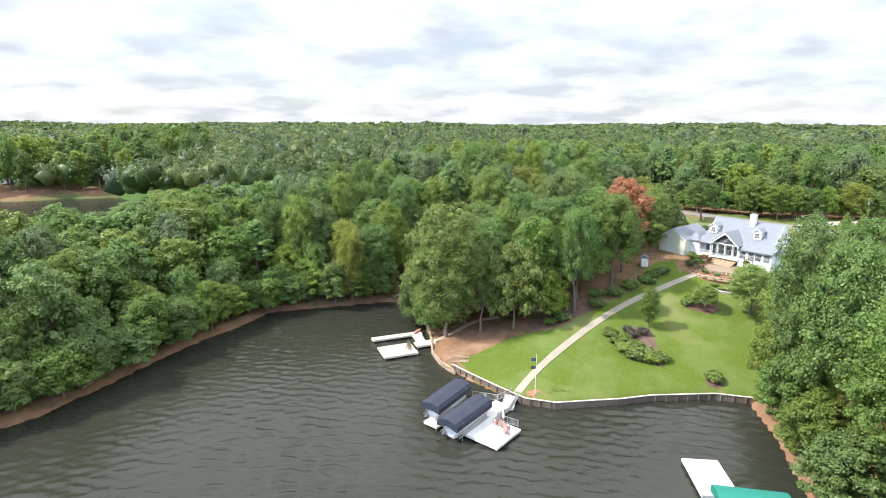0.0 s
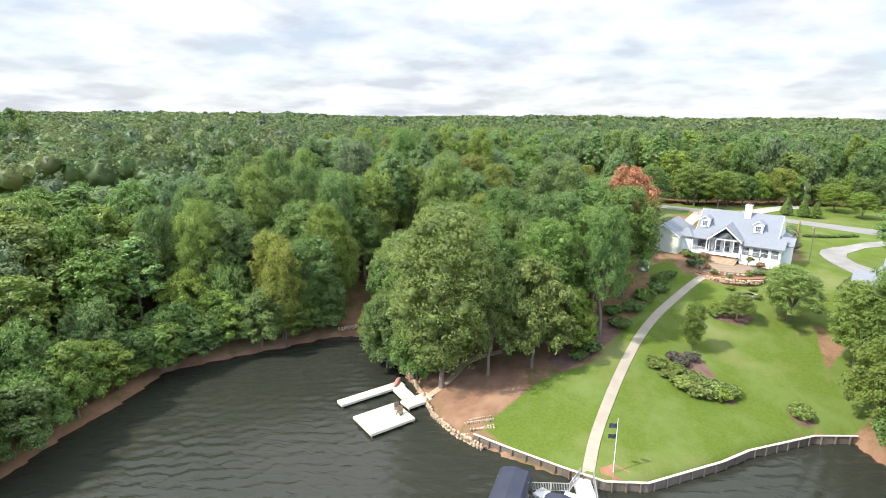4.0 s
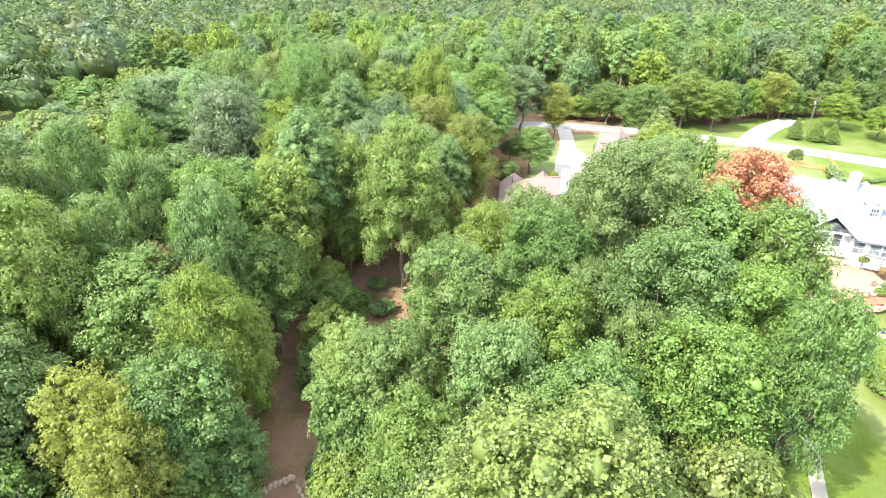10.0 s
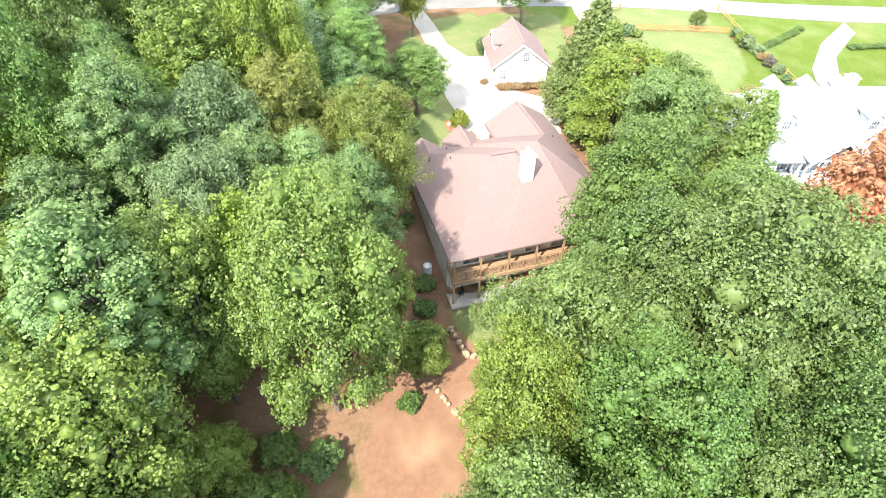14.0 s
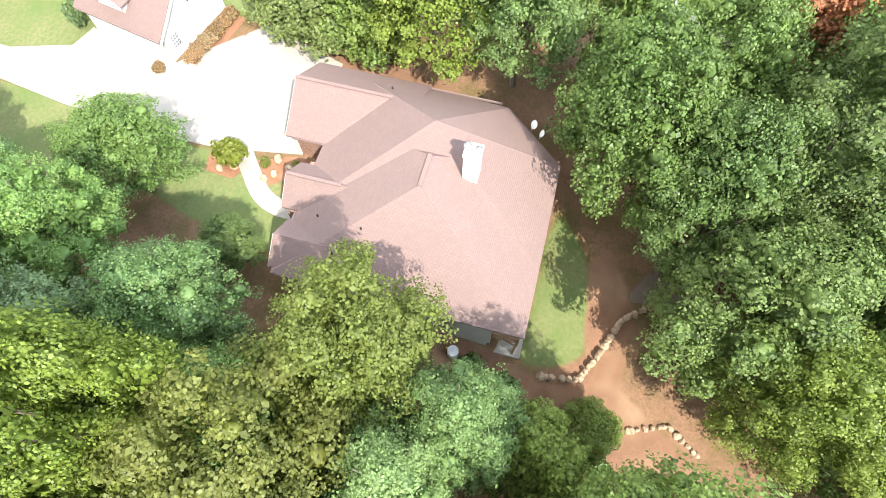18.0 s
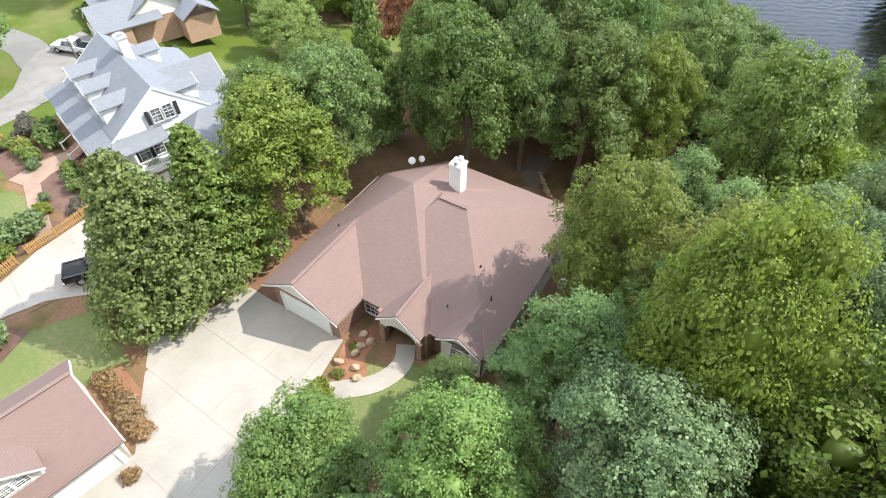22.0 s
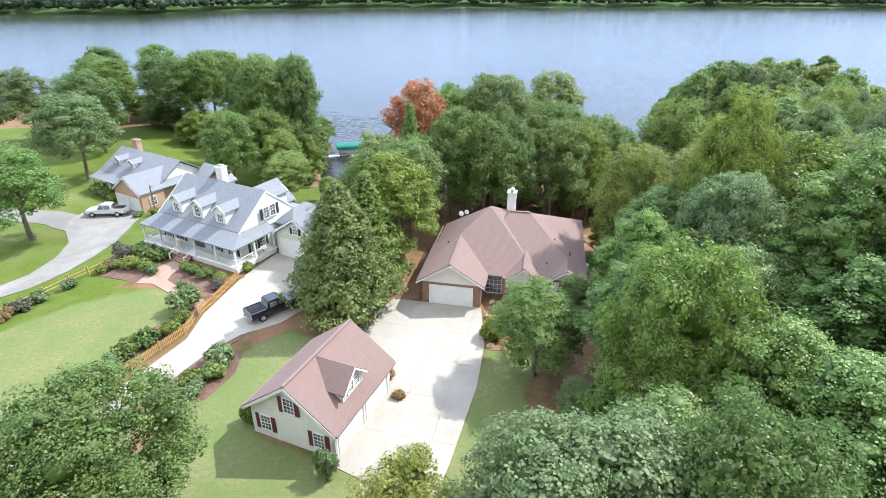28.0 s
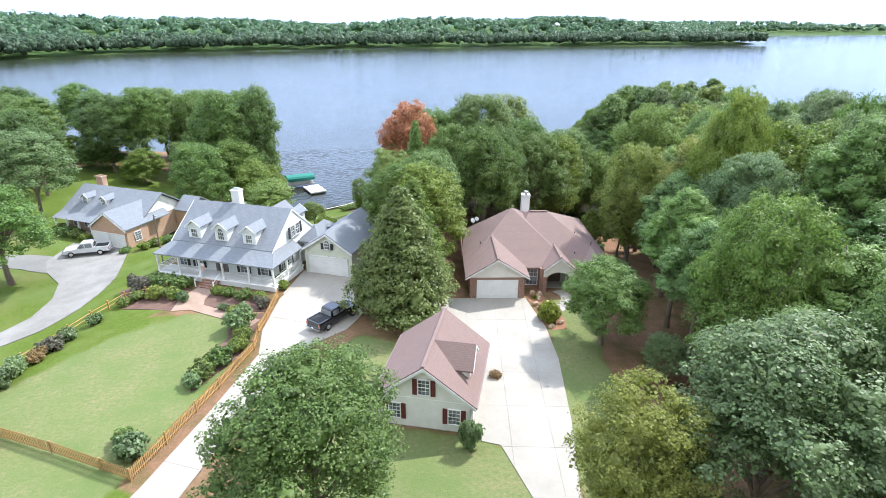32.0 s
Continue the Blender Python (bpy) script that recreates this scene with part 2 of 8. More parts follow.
M["asphalt"] = surface("worn_asphalt", (0.19, 0.185, 0.17), (0.15, 0.146, 0.136), (0.225, 0.213, 0.19), 8, 0.3, 0.9, 0.15)
M["drive_worn"] = surface("stained_concrete", (0.29, 0.277, 0.256), (0.22, 0.208, 0.19), (0.165, 0.152, 0.135), 5, 0.35, 0.85, 0.12)
M["path"] = surface("walk_concrete", (0.335, 0.295, 0.225), (0.285, 0.25, 0.19), (0.25, 0.215, 0.16), 7, 0.4, 0.9, 0.1)
M["wood"] = surface("tan_deck_wood", (0.42, 0.27, 0.15), (0.33, 0.2, 0.11), (0.28, 0.18, 0.11), 10, 0.8, 0.75, 0.2)
M["fence_wood"] = surface("honey_fence_wood", (0.46, 0.27, 0.09), (0.36, 0.2, 0.06), (0.3, 0.19, 0.09), 9, 0.5, 0.8, 0.2)
M["dark_wood"] = surface("weathered_timber", (0.16, 0.12, 0.085), (0.11, 0.08, 0.06), (0.2, 0.16, 0.12), 9, 0.5, 0.85, 0.3)
M["bark"] = surface("grey_brown_bark", (0.17, 0.125, 0.09), (0.1, 0.075, 0.055), (0.22, 0.18, 0.14), 5, 0.6, 0.9, 0.6, 0.03, stretch=(1, 1, 0.25))
M["pale_bark"] = surface("pale_grey_bark", (0.38, 0.33, 0.27), (0.26, 0.22, 0.18), (0.2, 0.17, 0.13), 6, 0.7, 0.9, 0.5, 0.02, stretch=(1, 1, 0.3))
M["gutter"] = surface("brown_gutter_paint", (0.24, 0.17, 0.15), (0.2, 0.145, 0.13), None, 9, 0.7, 0.5, 0.05)
M["brick_walk"] = surface("worn_brick_paving", (0.3, 0.2, 0.15), (0.24, 0.155, 0.115), (0.33, 0.25, 0.19), 10, 0.8, 0.9, 0.2)
M["burgundy"] = surface("burgundy_shutter_paint", (0.13, 0.028, 0.03), (0.1, 0.02, 0.024), None, 12, 1, 0.55, 0.05)
M["black_paint"] = surface("black_green_paint", (0.02, 0.028, 0.03), (0.03, 0.036, 0.036), None, 12, 1, 0.5, 0.05)
M["canvas"] = surface("navy_canvas", (0.018, 0.022, 0.04), (0.028, 0.032, 0.052), (0.035, 0.038, 0.055), 20, 0.5, 0.8, 0.2)
M["green_canvas"] = surface("green_canvas", (0.01, 0.15, 0.11), (0.015, 0.2, 0.15), None, 20, 0.5, 0.75, 0.2)
M["dock"] = surface("white_dock_boards", (0.72, 0.7, 0.66), (0.62, 0.6, 0.56), (0.55, 0.52, 0.48), 3, 0.4, 0.75, 0.15, stretch=(1, 8, 1))
M["old_dock"] = surface("cream_dock_boards", (0.62, 0.57, 0.45), (0.54, 0.49, 0.38), (0.46, 0.41, 0.32), 3, 0.5, 0.8, 0.15)
M["steel"] = surface("galvanised_steel", (0.5, 0.5, 0.5), (0.4, 0.4, 0.4), None, 15, 1, 0.4, 0.05, metal=0.8)
M["rubber"] = surface("black_rubber", (0.015, 0.015, 0.015), (0.025, 0.025, 0.025), None, 20, 1, 0.8, 0.1)
M["chrome"] = surface("chrome", (0.6, 0.6, 0.6), (0.55, 0.55, 0.55), None, 20, 1, 0.2, 0.0, metal=1.0)
M["red_plastic"] = surface("coral_red_plastic", (0.55, 0.24, 0.19), (0.47, 0.19, 0.15), None, 12, 1, 0.5, 0.05)
M["faded_coral"] = surface("faded_coral_plastic", (0.42, 0.26, 0.22), (0.35, 0.21, 0.18), None, 12, 1, 0.55, 0.05)
M["flagstone"] = surface("worn_flagstone", (0.31, 0.235, 0.16), (0.235, 0.175, 0.12), (0.19, 0.14, 0.095), 4, 0.9, 0.9, 0.4, 0.03)
M["stone"] = surface("tan_fieldstone", (0.5, 0.38, 0.25), (0.38, 0.27, 0.17), (0.3, 0.22, 0.15), 5, 1.2, 0.9, 0.5, 0.03)
M["grey_stone"] = surface("grey_rock", (0.46, 0.43, 0.38), (0.34, 0.31, 0.27), (0.26, 0.23, 0.2), 5, 1.2, 0.9, 0.5, 0.03)
M["mulch"] = surface("pine_straw_mulch", (0.26, 0.12, 0.06), (0.17, 0.075, 0.04), (0.3, 0.16, 0.09), 14, 0.8, 0.95, 0.5, 0.04)
M["dark_mulch"] = surface("dark_bark_mulch", (0.13, 0.07, 0.05), (0.08, 0.045, 0.035), (0.18, 0.11, 0.08), 14, 0.8, 0.95, 0.5, 0.04)
M["terracotta"] = surface("terracotta_patio", (0.45, 0.22, 0.13), (0.36, 0.17, 0.1), (0.3, 0.16, 0.1), 6, 0.6, 0.9, 0.2)
m, n, l, b = shader("window_glass")
b.inputs["Base Color"].default_value = (0.03, 0.04, 0.05, 1)
b.inputs["Roughness"].default_value, b.inputs["IOR"].default_value = 0.06, 1.5
l.new(blend(n, l, grain(n, l, 0.8, lo=0.4, hi=0.6), (0.06, 0.07, 0.08), (0.24, 0.25, 0.26)), b.inputs["Base Color"])
M["glass"] = m
for key, col in (("truck_black", (0.012, 0.013, 0.018)), ("truck_white", (0.72, 0.73, 0.74))):
    m, n, l, b = shader(key + "_paint")
    l.new(blend(n, l, grain(n, l, 2.0), col, tuple(v * 0.85 for v in col)), b.inputs["Base Color"])
    b.inputs["Roughness"].default_value = 0.25
    b.inputs["Coat Weight"].default_value = 0.6
    M[key] = m

M["leaf_oak"] = foliage("oak_leaves", (0.080, 0.143, 0.027), (0.145, 0.233, 0.046), (0.200, 0.289, 0.061))
M["leaf_light"] = foliage("light_green_leaves", (0.118, 0.178, 0.025), (0.195, 0.271, 0.038), (0.260, 0.330, 0.058))
M["leaf_grey"] = foliage("silvery_green_leaves", (0.100, 0.165, 0.056), (0.171, 0.250, 0.089), (0.239, 0.322, 0.131))
M["leaf_yellow"] = foliage("yellow_green_leaves", (0.202, 0.246, 0.032), (0.290, 0.340, 0.046), (0.353, 0.389, 0.076), through=0.64)
M["leaf_red"] = foliage("rust_red_leaves", (0.35, 0.12, 0.065), (0.5, 0.2, 0.105), (0.42, 0.22, 0.11))
# far-shore leaves: distance haze is painted in as a bluer base colour
M["hazed_leaf"] = foliage("hazed_forest_leaves", (0.061, 0.123, 0.066), (0.104, 0.184, 0.095), (0.135, 0.221, 0.111))
M["wood_leaf"] = foliage("forest_leaves", (0.055, 0.092, 0.026), (0.093, 0.140, 0.041), (0.125, 0.170, 0.048), coarse=0.06)
M["wood_leaf_olive"] = foliage("olive_forest_leaves", (0.086, 0.115, 0.029), (0.133, 0.170, 0.045), (0.172, 0.200, 0.053), coarse=0.06)
M["wood_leaf_blue"] = foliage("dull_forest_leaves", (0.052, 0.085, 0.037), (0.082, 0.123, 0.054), (0.112, 0.149, 0.066), coarse=0.06)
M["needle"] = foliage("pine_needles", (0.118, 0.201, 0.046), (0.185, 0.296, 0.072), (0.226, 0.333, 0.090))
M["cedar"] = foliage("cedar_sprays", (0.111, 0.178, 0.035), (0.190, 0.275, 0.055), (0.255, 0.329, 0.069))
M["shrub"] = foliage("shrub_leaves", (0.105, 0.161, 0.026), (0.187, 0.252, 0.041), (0.250, 0.299, 0.057))
M["brown_leaf"] = foliage("dry_brown_leaves", (0.232, 0.131, 0.058), (0.362, 0.217, 0.102), (0.290, 0.217, 0.087))
M["purple_leaf"] = foliage("dull_purple_leaves", (0.102, 0.087, 0.072), (0.174, 0.145, 0.116), (0.145, 0.160, 0.087))

# land: lawn, worn grass, leaf litter and bare red earth, by the sheet's own masks
m, n, l, b = shader("land")
lawn = n.new("ShaderNodeAttribute"); lawn.attribute_name = "lawn"
earth = n.new("ShaderNodeAttribute"); earth.attribute_name = "earth"
wooded = n.new("ShaderNodeAttribute"); wooded.attribute_name = "wooded"
jig = grain(n, l, 0.55, 5.0, lo=0.0, hi=1.0)


def edged(src, width=0.5):
    a = n.new("ShaderNodeMath"); a.operation = "ADD"
    s = n.new("ShaderNodeMath"); s.operation = "MULTIPLY_ADD"; s.inputs[1].default_value, s.inputs[2].default_value = width, -width / 2
    l.new(jig, s.inputs[0]); l.new(src, a.inputs[0]); l.new(s.outputs[0], a.inputs[1])
    r = n.new("ShaderNodeMapRange"); r.inputs[1].default_value, r.inputs[2].default_value = 0.38, 0.62
    l.new(a.outputs[0], r.inputs[0])
    return r.outputs[0]


grass = blend(n, l, grain(n, l, 3.0, 6.0), (0.075, 0.108, 0.016), (0.1, 0.14, 0.023))
grass = blend(n, l, grain(n, l, 0.16, 4.0, lo=0.46, hi=0.76), grass, (0.125, 0.165, 0.05))
grass = blend(n, l, grain(n, l, 0.07, 3.0, lo=0.52, hi=0.82), grass, (0.2, 0.19, 0.085))
dry = n.new("ShaderNodeAttribute"); dry.attribute_name = "dry"
parched = blend(n, l, grain(n, l, 0.22, 5.0, lo=0.36, hi=0.64), (0.125, 0.165, 0.056), (0.22, 0.195, 0.1))
parched = blend(n, l, grain(n, l, 3.0, 6.0), parched, (0.115, 0.155, 0.05))
grass = blend(n, l, edged(dry.outputs["Fac"], 0.7), grass, parched)
litter = blend(n, l, grain(n, l, 4.0, 6.0), (0.17, 0.1, 0.06), (0.25, 0.15, 0.09))
litter = blend(n, l, grain(n, l, 0.3, 4.0, lo=0.45, hi=0.7), litter, (0.1, 0.09, 0.03))
bare = blend(n, l, grain(n, l, 2.0, 6.0), (0.235, 0.132, 0.08), (0.175, 0.098, 0.06))
bare = blend(n, l, grain(n, l, 0.25, 4.0, lo=0.5, hi=0.75), bare, (0.3, 0.195, 0.12))
col = blend(n, l, edged(lawn.outputs["Fac"]), litter, grass)
col = blend(n, l, edged(earth.outputs["Fac"]), col, bare)
col = blend(n, l, wooded.outputs["Fac"], col, blend(n, l, grain(n, l, 0.4, 5.0), (0.045, 0.085, 0.022), (0.075, 0.12, 0.035)))
l.new(col, b.inputs["Base Color"])
b.inputs["Roughness"].default_value = 0.95
b.inputs["Specular IOR Level"].default_value = 0.1
bumped(n, l, b, grain(n, l, 6.0, 6.0), 0.4, 0.06)
M["land"] = m

# lake: dark green-brown water with wind ripples
m, n, l, b = shader("lake_water")
l.new(blend(n, l, grain(n, l, 0.02, 3.0), (0.022, 0.024, 0.017), (0.031, 0.032, 0.024)), b.inputs["Base Color"])
b.inputs["Roughness"].default_value, b.inputs["IOR"].default_value = 0.1, 1.33
mp = n.new("ShaderNodeMapping"); mp.inputs["Rotation"].default_value = (0, 0, radians(38)); mp.inputs["Scale"].default_value = (0.3, 1.0, 1)
l.new(n.new("ShaderNodeNewGeometry").outputs["Position"], mp.inputs["Vector"])
w1 = n.new("ShaderNodeTexNoise"); w1.inputs["Scale"].default_value, w1.inputs["Detail"].default_value = 3.2, 4
w1.inputs["Distortion"].default_value = 0.4
l.new(mp.outputs[0], w1.inputs["Vector"])
bumped(n, l, b, w1.outputs["Fac"], 0.6, 0.1)
M["water"] = m


# ---------------------------------------------------------------- land form
WATER = -11.2
LAND = [
    (29.5, 51.5), (20, 58.5), (13, 64.5), (8, 70.5), (4, 73.2), (-2, 75.0), (-8.5, 76.3), (-12.8, 77.0), (-16.8, 75.6),
    (-24, 69.0), (-27, 65.6), (-34.4, 59.6), (-39.0, 57.8), (-43, 66), (-46.5, 76), (-49, 88), (-57, 101),
    (-69, 113), (-88, 122), (-112, 118), (-150, 112), (-260, 100), (-420, 140), (-700, 120), (-1400, 60), (-3000, -200), (-3000, -4200), (3200, -4200),
    (3200, -300), (900, -60), (420, -20), (345, 60), (312, 66), (292, 45), (274, 14), (258, 2), (232, 22), (194, 50),
    (155, 77), (122, 99), (107, 120), (95, 142), (80, 150), (58, 148), (42, 134), (39.5, 119), (41.5, 110), (44.5, 100), (46.2, 92),
    (47, 83), (49, 74), (43, 66), (37.5, 59), (33.5, 53.5)]
SHORE_FAR = [
    (-3000, 500), (-900, 420), (-560, 545), (-470, 575), (-425, 720), (-270, 815), (-150, 870), (-51, 925), (90, 960), (223, 1015),
    (390, 1060), (520, 1075), (668, 1105), (640, 1260), (1200, 2100), (3200, 2500), (3200, 4200), (-3000, 4200)]


def signed_distance(px, py, poly):
    """Distance to a polygon's edge, positive inside."""
    best = np.full(px.shape, 1e9)
    inside = np.zeros(px.shape, bool)
    n = len(poly)
    for i in range(n):
        ax, ay = poly[i]
        bx, by = poly[(i + 1) % n]
        dx, dy = bx - ax, by - ay
        k = np.clip(((px - ax) * dx + (py - ay) * dy) / (dx * dx + dy * dy), 0, 1)
        best = np.minimum(best, np.hypot(px - ax - k * dx, py - ay - k * dy))
        if ay != by:
            inside ^= ((ay > py) != (by > py)) & (px < dx * (py - ay) / dy + ax)
    return np.where(inside, best, -best)


def smooth(a, b, v):
    k = np.clip((v - a) / (b - a), 0, 1)
    return k * k * (3 - 2 * k)


def height(px, py):
    """The land's height, for arrays of x and y."""
    px, py = np.asarray(px, float), np.asarray(py, float)
    d = signed_distance(px, py, LAND)
    far = signed_distance(px, py, SHORE_FAR)
    d = d - 0.4 * ((px > -39) & (px < -8) & (py > 56) & (py < 80))
    top = -1.9 * smooth(-36, -54, px) * smooth(-30, 0, py)
    top = top - 4.5 * smooth(50, 115, px) * smooth(-60, 10, py) + 2.0 * np.sin(px * 0.011 + 1) * np.sin(py * 0.013) * smooth(80, 250, np.hypot(px, py))
    far_ = np.hypot(px, py)
    top = top - 8 * smooth(300, 1500, far_) - 5 * smooth(500, 1300, far_) + 9 * smooth(500, 1300, far_) * (1 + np.sin(px * 0.0042 + 0.6) * np.sin(py * 0.0031 + px * 0.0013))
    slope = 0.24 - 0.04 * smooth(-18, 2, px)
    bank = -10.4 + slope * np.maximum(d, 0)
    low = np.minimum(top, bank)
    land = low - 0.5 * np.maximum(0, 1 - np.abs(top - bank) / 1.2) ** 2
    pad = -3.0 * smooth(7, 19, py) * smooth(-7, -2, px) * smooth(60, 20, px)
    land = np.where((px > -7) & (px < 60) & (py > 7) & (py < 40), np.minimum(land, pad), land)
    wet = WATER - 0.25 + 0.12 * np.minimum(d, 0)
    z = np.where(d > 0.25, land, np.where(d > -0.25, WATER + 0.3, np.maximum(wet, -14)))
    hill = np.minimum(-10.6 + 0.12 * np.maximum(far, 0), 13 + 6 * np.sin(px * 0.006) + 4 * np.sin(px * 0.017 + 2))
    return np.where(far > 0, hill, z)


def ground_z(x, y):
    return float(height(np.array([x]), np.array([y]))[0])

# ---------------------------------------------------------------- building helpers
def thing(name, label, category, at=(0, 0, 0), turn=0.0, group="", kind=""):
    e = new(name)
    e.empty_display_size = 0.3
    e.matrix_basis = pose(*at, 0, 0, turn)
    return tagged(e, label, category, group, kind)


def mesh_of(bm, name, material, uv=True):
    me = bpy.data.meshes.new(name)
    bm.normal_update()
    if uv:
        lay = bm.loops.layers.uv.verify()
        for f in bm.faces:
            nz = f.normal
            if abs(nz.z) > 0.97:
                ax, ay = Vector((1, 0, 0)), Vector((0, 1, 0))
            else:
                ax = Vector((-nz.y, nz.x, 0)).normalized()
                ay = nz.cross(ax)
            for lp in f.loops:
                lp[lay].uv = (lp.vert.co.dot(ax), lp.vert.co.dot(ay))
    bm.to_mesh(me)
    bm.free()
    if material is not None:
        me.materials.append(M[material])
    return me


def part(name, bm, material, parent, label="", m=None):
    """Links a bmesh (or a finished mesh) as one object under a thing or a part."""
    me = bm if isinstance(bm, bpy.types.Mesh) else mesh_of(bm, name, material)
    ob = new(name, me)
    ob.parent = parent
    if m is not None:
        ob.matrix_basis = m
    return tagged(ob, label)


def solo(name, bm, material, label, category, group="", kind="", m=None):
    me = bm if isinstance(bm, bpy.types.Mesh) else mesh_of(bm, name, material)
    ob = new(name, me)
    if m is not None:
        ob.matrix_basis = m
    return tagged(ob, label, category, group, kind)


def box(bm, cx, cy, cz, sx, sy, sz, turn=0.0, bevel=0.0):
    r = bmesh.ops.create_cube(bm, size=1.0, matrix=pose(cx, cy, cz, 0, 0, turn) @ Matrix.Diagonal((sx, sy, sz, 1)))
    if bevel:
        es = list({e for v in r["verts"] for e in v.link_edges})
        bmesh.ops.bevel(bm, geom=es, offset=bevel, segments=1, affect="EDGES")
    return bm


def boxes(*rows):
    bm = bmesh.new()
    for r in rows:
        box(bm, *r)
    return bm


def pieces(name, material, parent, rows, label=""):
    """Several like parts, one box each."""
    return [part(name, boxes(r), material, parent, label) for r in rows]


def prism(bm, poly, z0, z1, skew=None):
    """An upright solid over a plan polygon, listed anticlockwise."""
    lo = [bm.verts.new((x, y, z0)) for x, y in poly]
    hi = [bm.verts.new((x, y, z1)) for x, y in poly]
    bm.faces.new(list(reversed(lo)))
    bm.faces.new(hi)
    n = len(poly)
    for i in range(n):
        bm.faces.new((lo[i], lo[(i + 1) % n], hi[(i + 1) % n], hi[i]))
    return bm


def profile(bm, pts, y0, y1):
    """A solid of an x-z outline (clockwise seen from -y is fine) swept along y."""
    a = [bm.verts.new((x, y0, z)) for x, z in pts]
    c = [bm.verts.new((x, y1, z)) for x, z in pts]
    n = len(pts)
    bm.faces.new(a)
    bm.faces.new(list(reversed(c)))
    for i in range(n):
        bm.faces.new((a[(i + 1) % n], a[i], c[i], c[(i + 1) % n]))
    bmesh.ops.recalc_face_normals(bm, faces=bm.faces)
    return bm


def tube(bm, a, b_, r0, r1=None, seg=8):
    a, b_ = Vector(a), Vector(b_)
    d = b_ - a
    m = Matrix.Translation((a + b_) / 2) @ d.to_track_quat("Z", "Y").to_matrix().to_4x4()
    bmesh.ops.create_cone(bm, cap_ends=True, segments=seg, radius1=r0, radius2=r0 if r1 is None else r1, depth=d.length, matrix=m)
    return bm


def faces(bm, pts, quads):
    vs = [bm.verts.new(p) for p in pts]
    for q in quads:
        bm.faces.new([vs[i] for i in q])
    return bm


def roof_shell(eave, tops, planes, z, drop=0.2):
    """A roof solid: eave polygon at height z, further top points, and planes as index lists into both."""
    bm = bmesh.new()
    n = len(eave)
    pts = [(x, y, z) for x, y in eave] + list(tops) + [(x, y, z - drop) for x, y in eave]
    k = n + len(tops)
    fs = [list(p) for p in planes]
    fs += [[i, k + i, k + (i + 1) % n, (i + 1) % n] for i in range(n)]
    fs.append([k + i for i in range(n)])
    faces(bm, pts, fs)
    bmesh.ops.recalc_face_normals(bm, faces=bm.faces)
    return bm


def hip(x0, x1, y0, y1, z, r0, r1, rz, along="x", drop=0.2):
    """Hip roof; r0, r1: the ridge's ends along its axis."""
    e = [(x0, y0), (x1, y0), (x1, y1), (x0, y1)]
    if along == "x":
        ym = (y0 + y1) / 2
        return roof_shell(e, [(r0, ym, rz), (r1, ym, rz)], [(0, 1, 5, 4), (1, 2, 5), (2, 3, 4, 5), (3, 0, 4)], z, drop)
    xm = (x0 + x1) / 2
    return roof_shell(e, [(xm, r0, rz), (xm, r1, rz)], [(0, 1, 4), (1, 2, 5, 4), (2, 3, 5), (3, 0, 4, 5)], z, drop)


def gable_slab(bm, half, rise, y0, y1, z, thick=0.16, cx=0.0, over=0.0):
    """Two roof slabs meeting in a ridge along y. half: half the width at the eaves; z: eave height."""
    s = rise / half
    h = half + over
    top = z + rise + thick
    for sg in (-1, 1):
        e = (cx + sg * h, z + rise - s * h)
        profile(bm, [(cx, top - thick), (e[0], e[1]), (e[0], e[1] + thick), (cx, top)], y0, y1)
    return bm


def window_unit(w, h, parent, m, cols=2, rows=3, shutters=None, arch=False, trim="white"):
    """A framed pane with glazing bars, facing -y; shutters: a material."""
    e = new("window")
    e.parent, e.matrix_basis = parent, m
    t = 0.07
    fr = boxes((-w / 2 - t / 2, -0.03, h / 2, t, 0.1, h + 2 * t), (w / 2 + t / 2, -0.03, h / 2, t, 0.1, h + 2 * t),
               (0, -0.03, -t / 2, w, 0.12, t), (0, -0.03, h + t / 2, w, 0.1, t), (0, -0.02, h / 2, w, 0.06, 0.05))
    for i in range(1, cols):
        box(fr, -w / 2 + w * i / cols, -0.015, h / 2, 0.025, 0.03, h)
    for j in range(1, rows * 2):
        box(fr, 0, -0.016, h * j / (rows * 2), w, 0.028, 0.025)
    part("window_frame", fr, trim, e)
    part("pane", boxes((0, 0.0, h / 2, w, 0.02, h)), "glass", e)
    if arch:
        bm = bmesh.new()
        prism(bm, [(w / 2 * math.cos(a), w / 2 * math.sin(a)) for a in np.linspace(0, math.pi, 9)], -0.01, 0.01)
        part("arch_pane", bm, "glass", e, m=pose(0, -0.01, h + t, 90))
        bm = bmesh.new()
        for a in np.linspace(0, math.pi, 13):
            box(bm, (w / 2 + 0.03) * math.cos(a), -0.03, h + t + (w / 2 + 0.03) * math.sin(a), 0.1, 0.08, 0.14, 0)
        for a in (0.6, 1.57, 2.5):
            tube(bm, (0, -0.03, h + t), (w / 2 * math.cos(a), -0.03, h + t + w / 2 * math.sin(a)), 0.015, seg=4)
        part("arch_trim", bm, trim, e)
    if shutters:
        for sg in (-1, 1):
            bm = boxes((sg * (w / 2 + t + 0.2), -0.03, h / 2, 0.36, 0.05, h + 0.1))
            for j in range(7):
                box(bm, sg * (w / 2 + t + 0.2), -0.06, h * (j + 0.5) / 7, 0.28, 0.02, 0.06)
            part("shutter", bm, shutters, e)
    return e


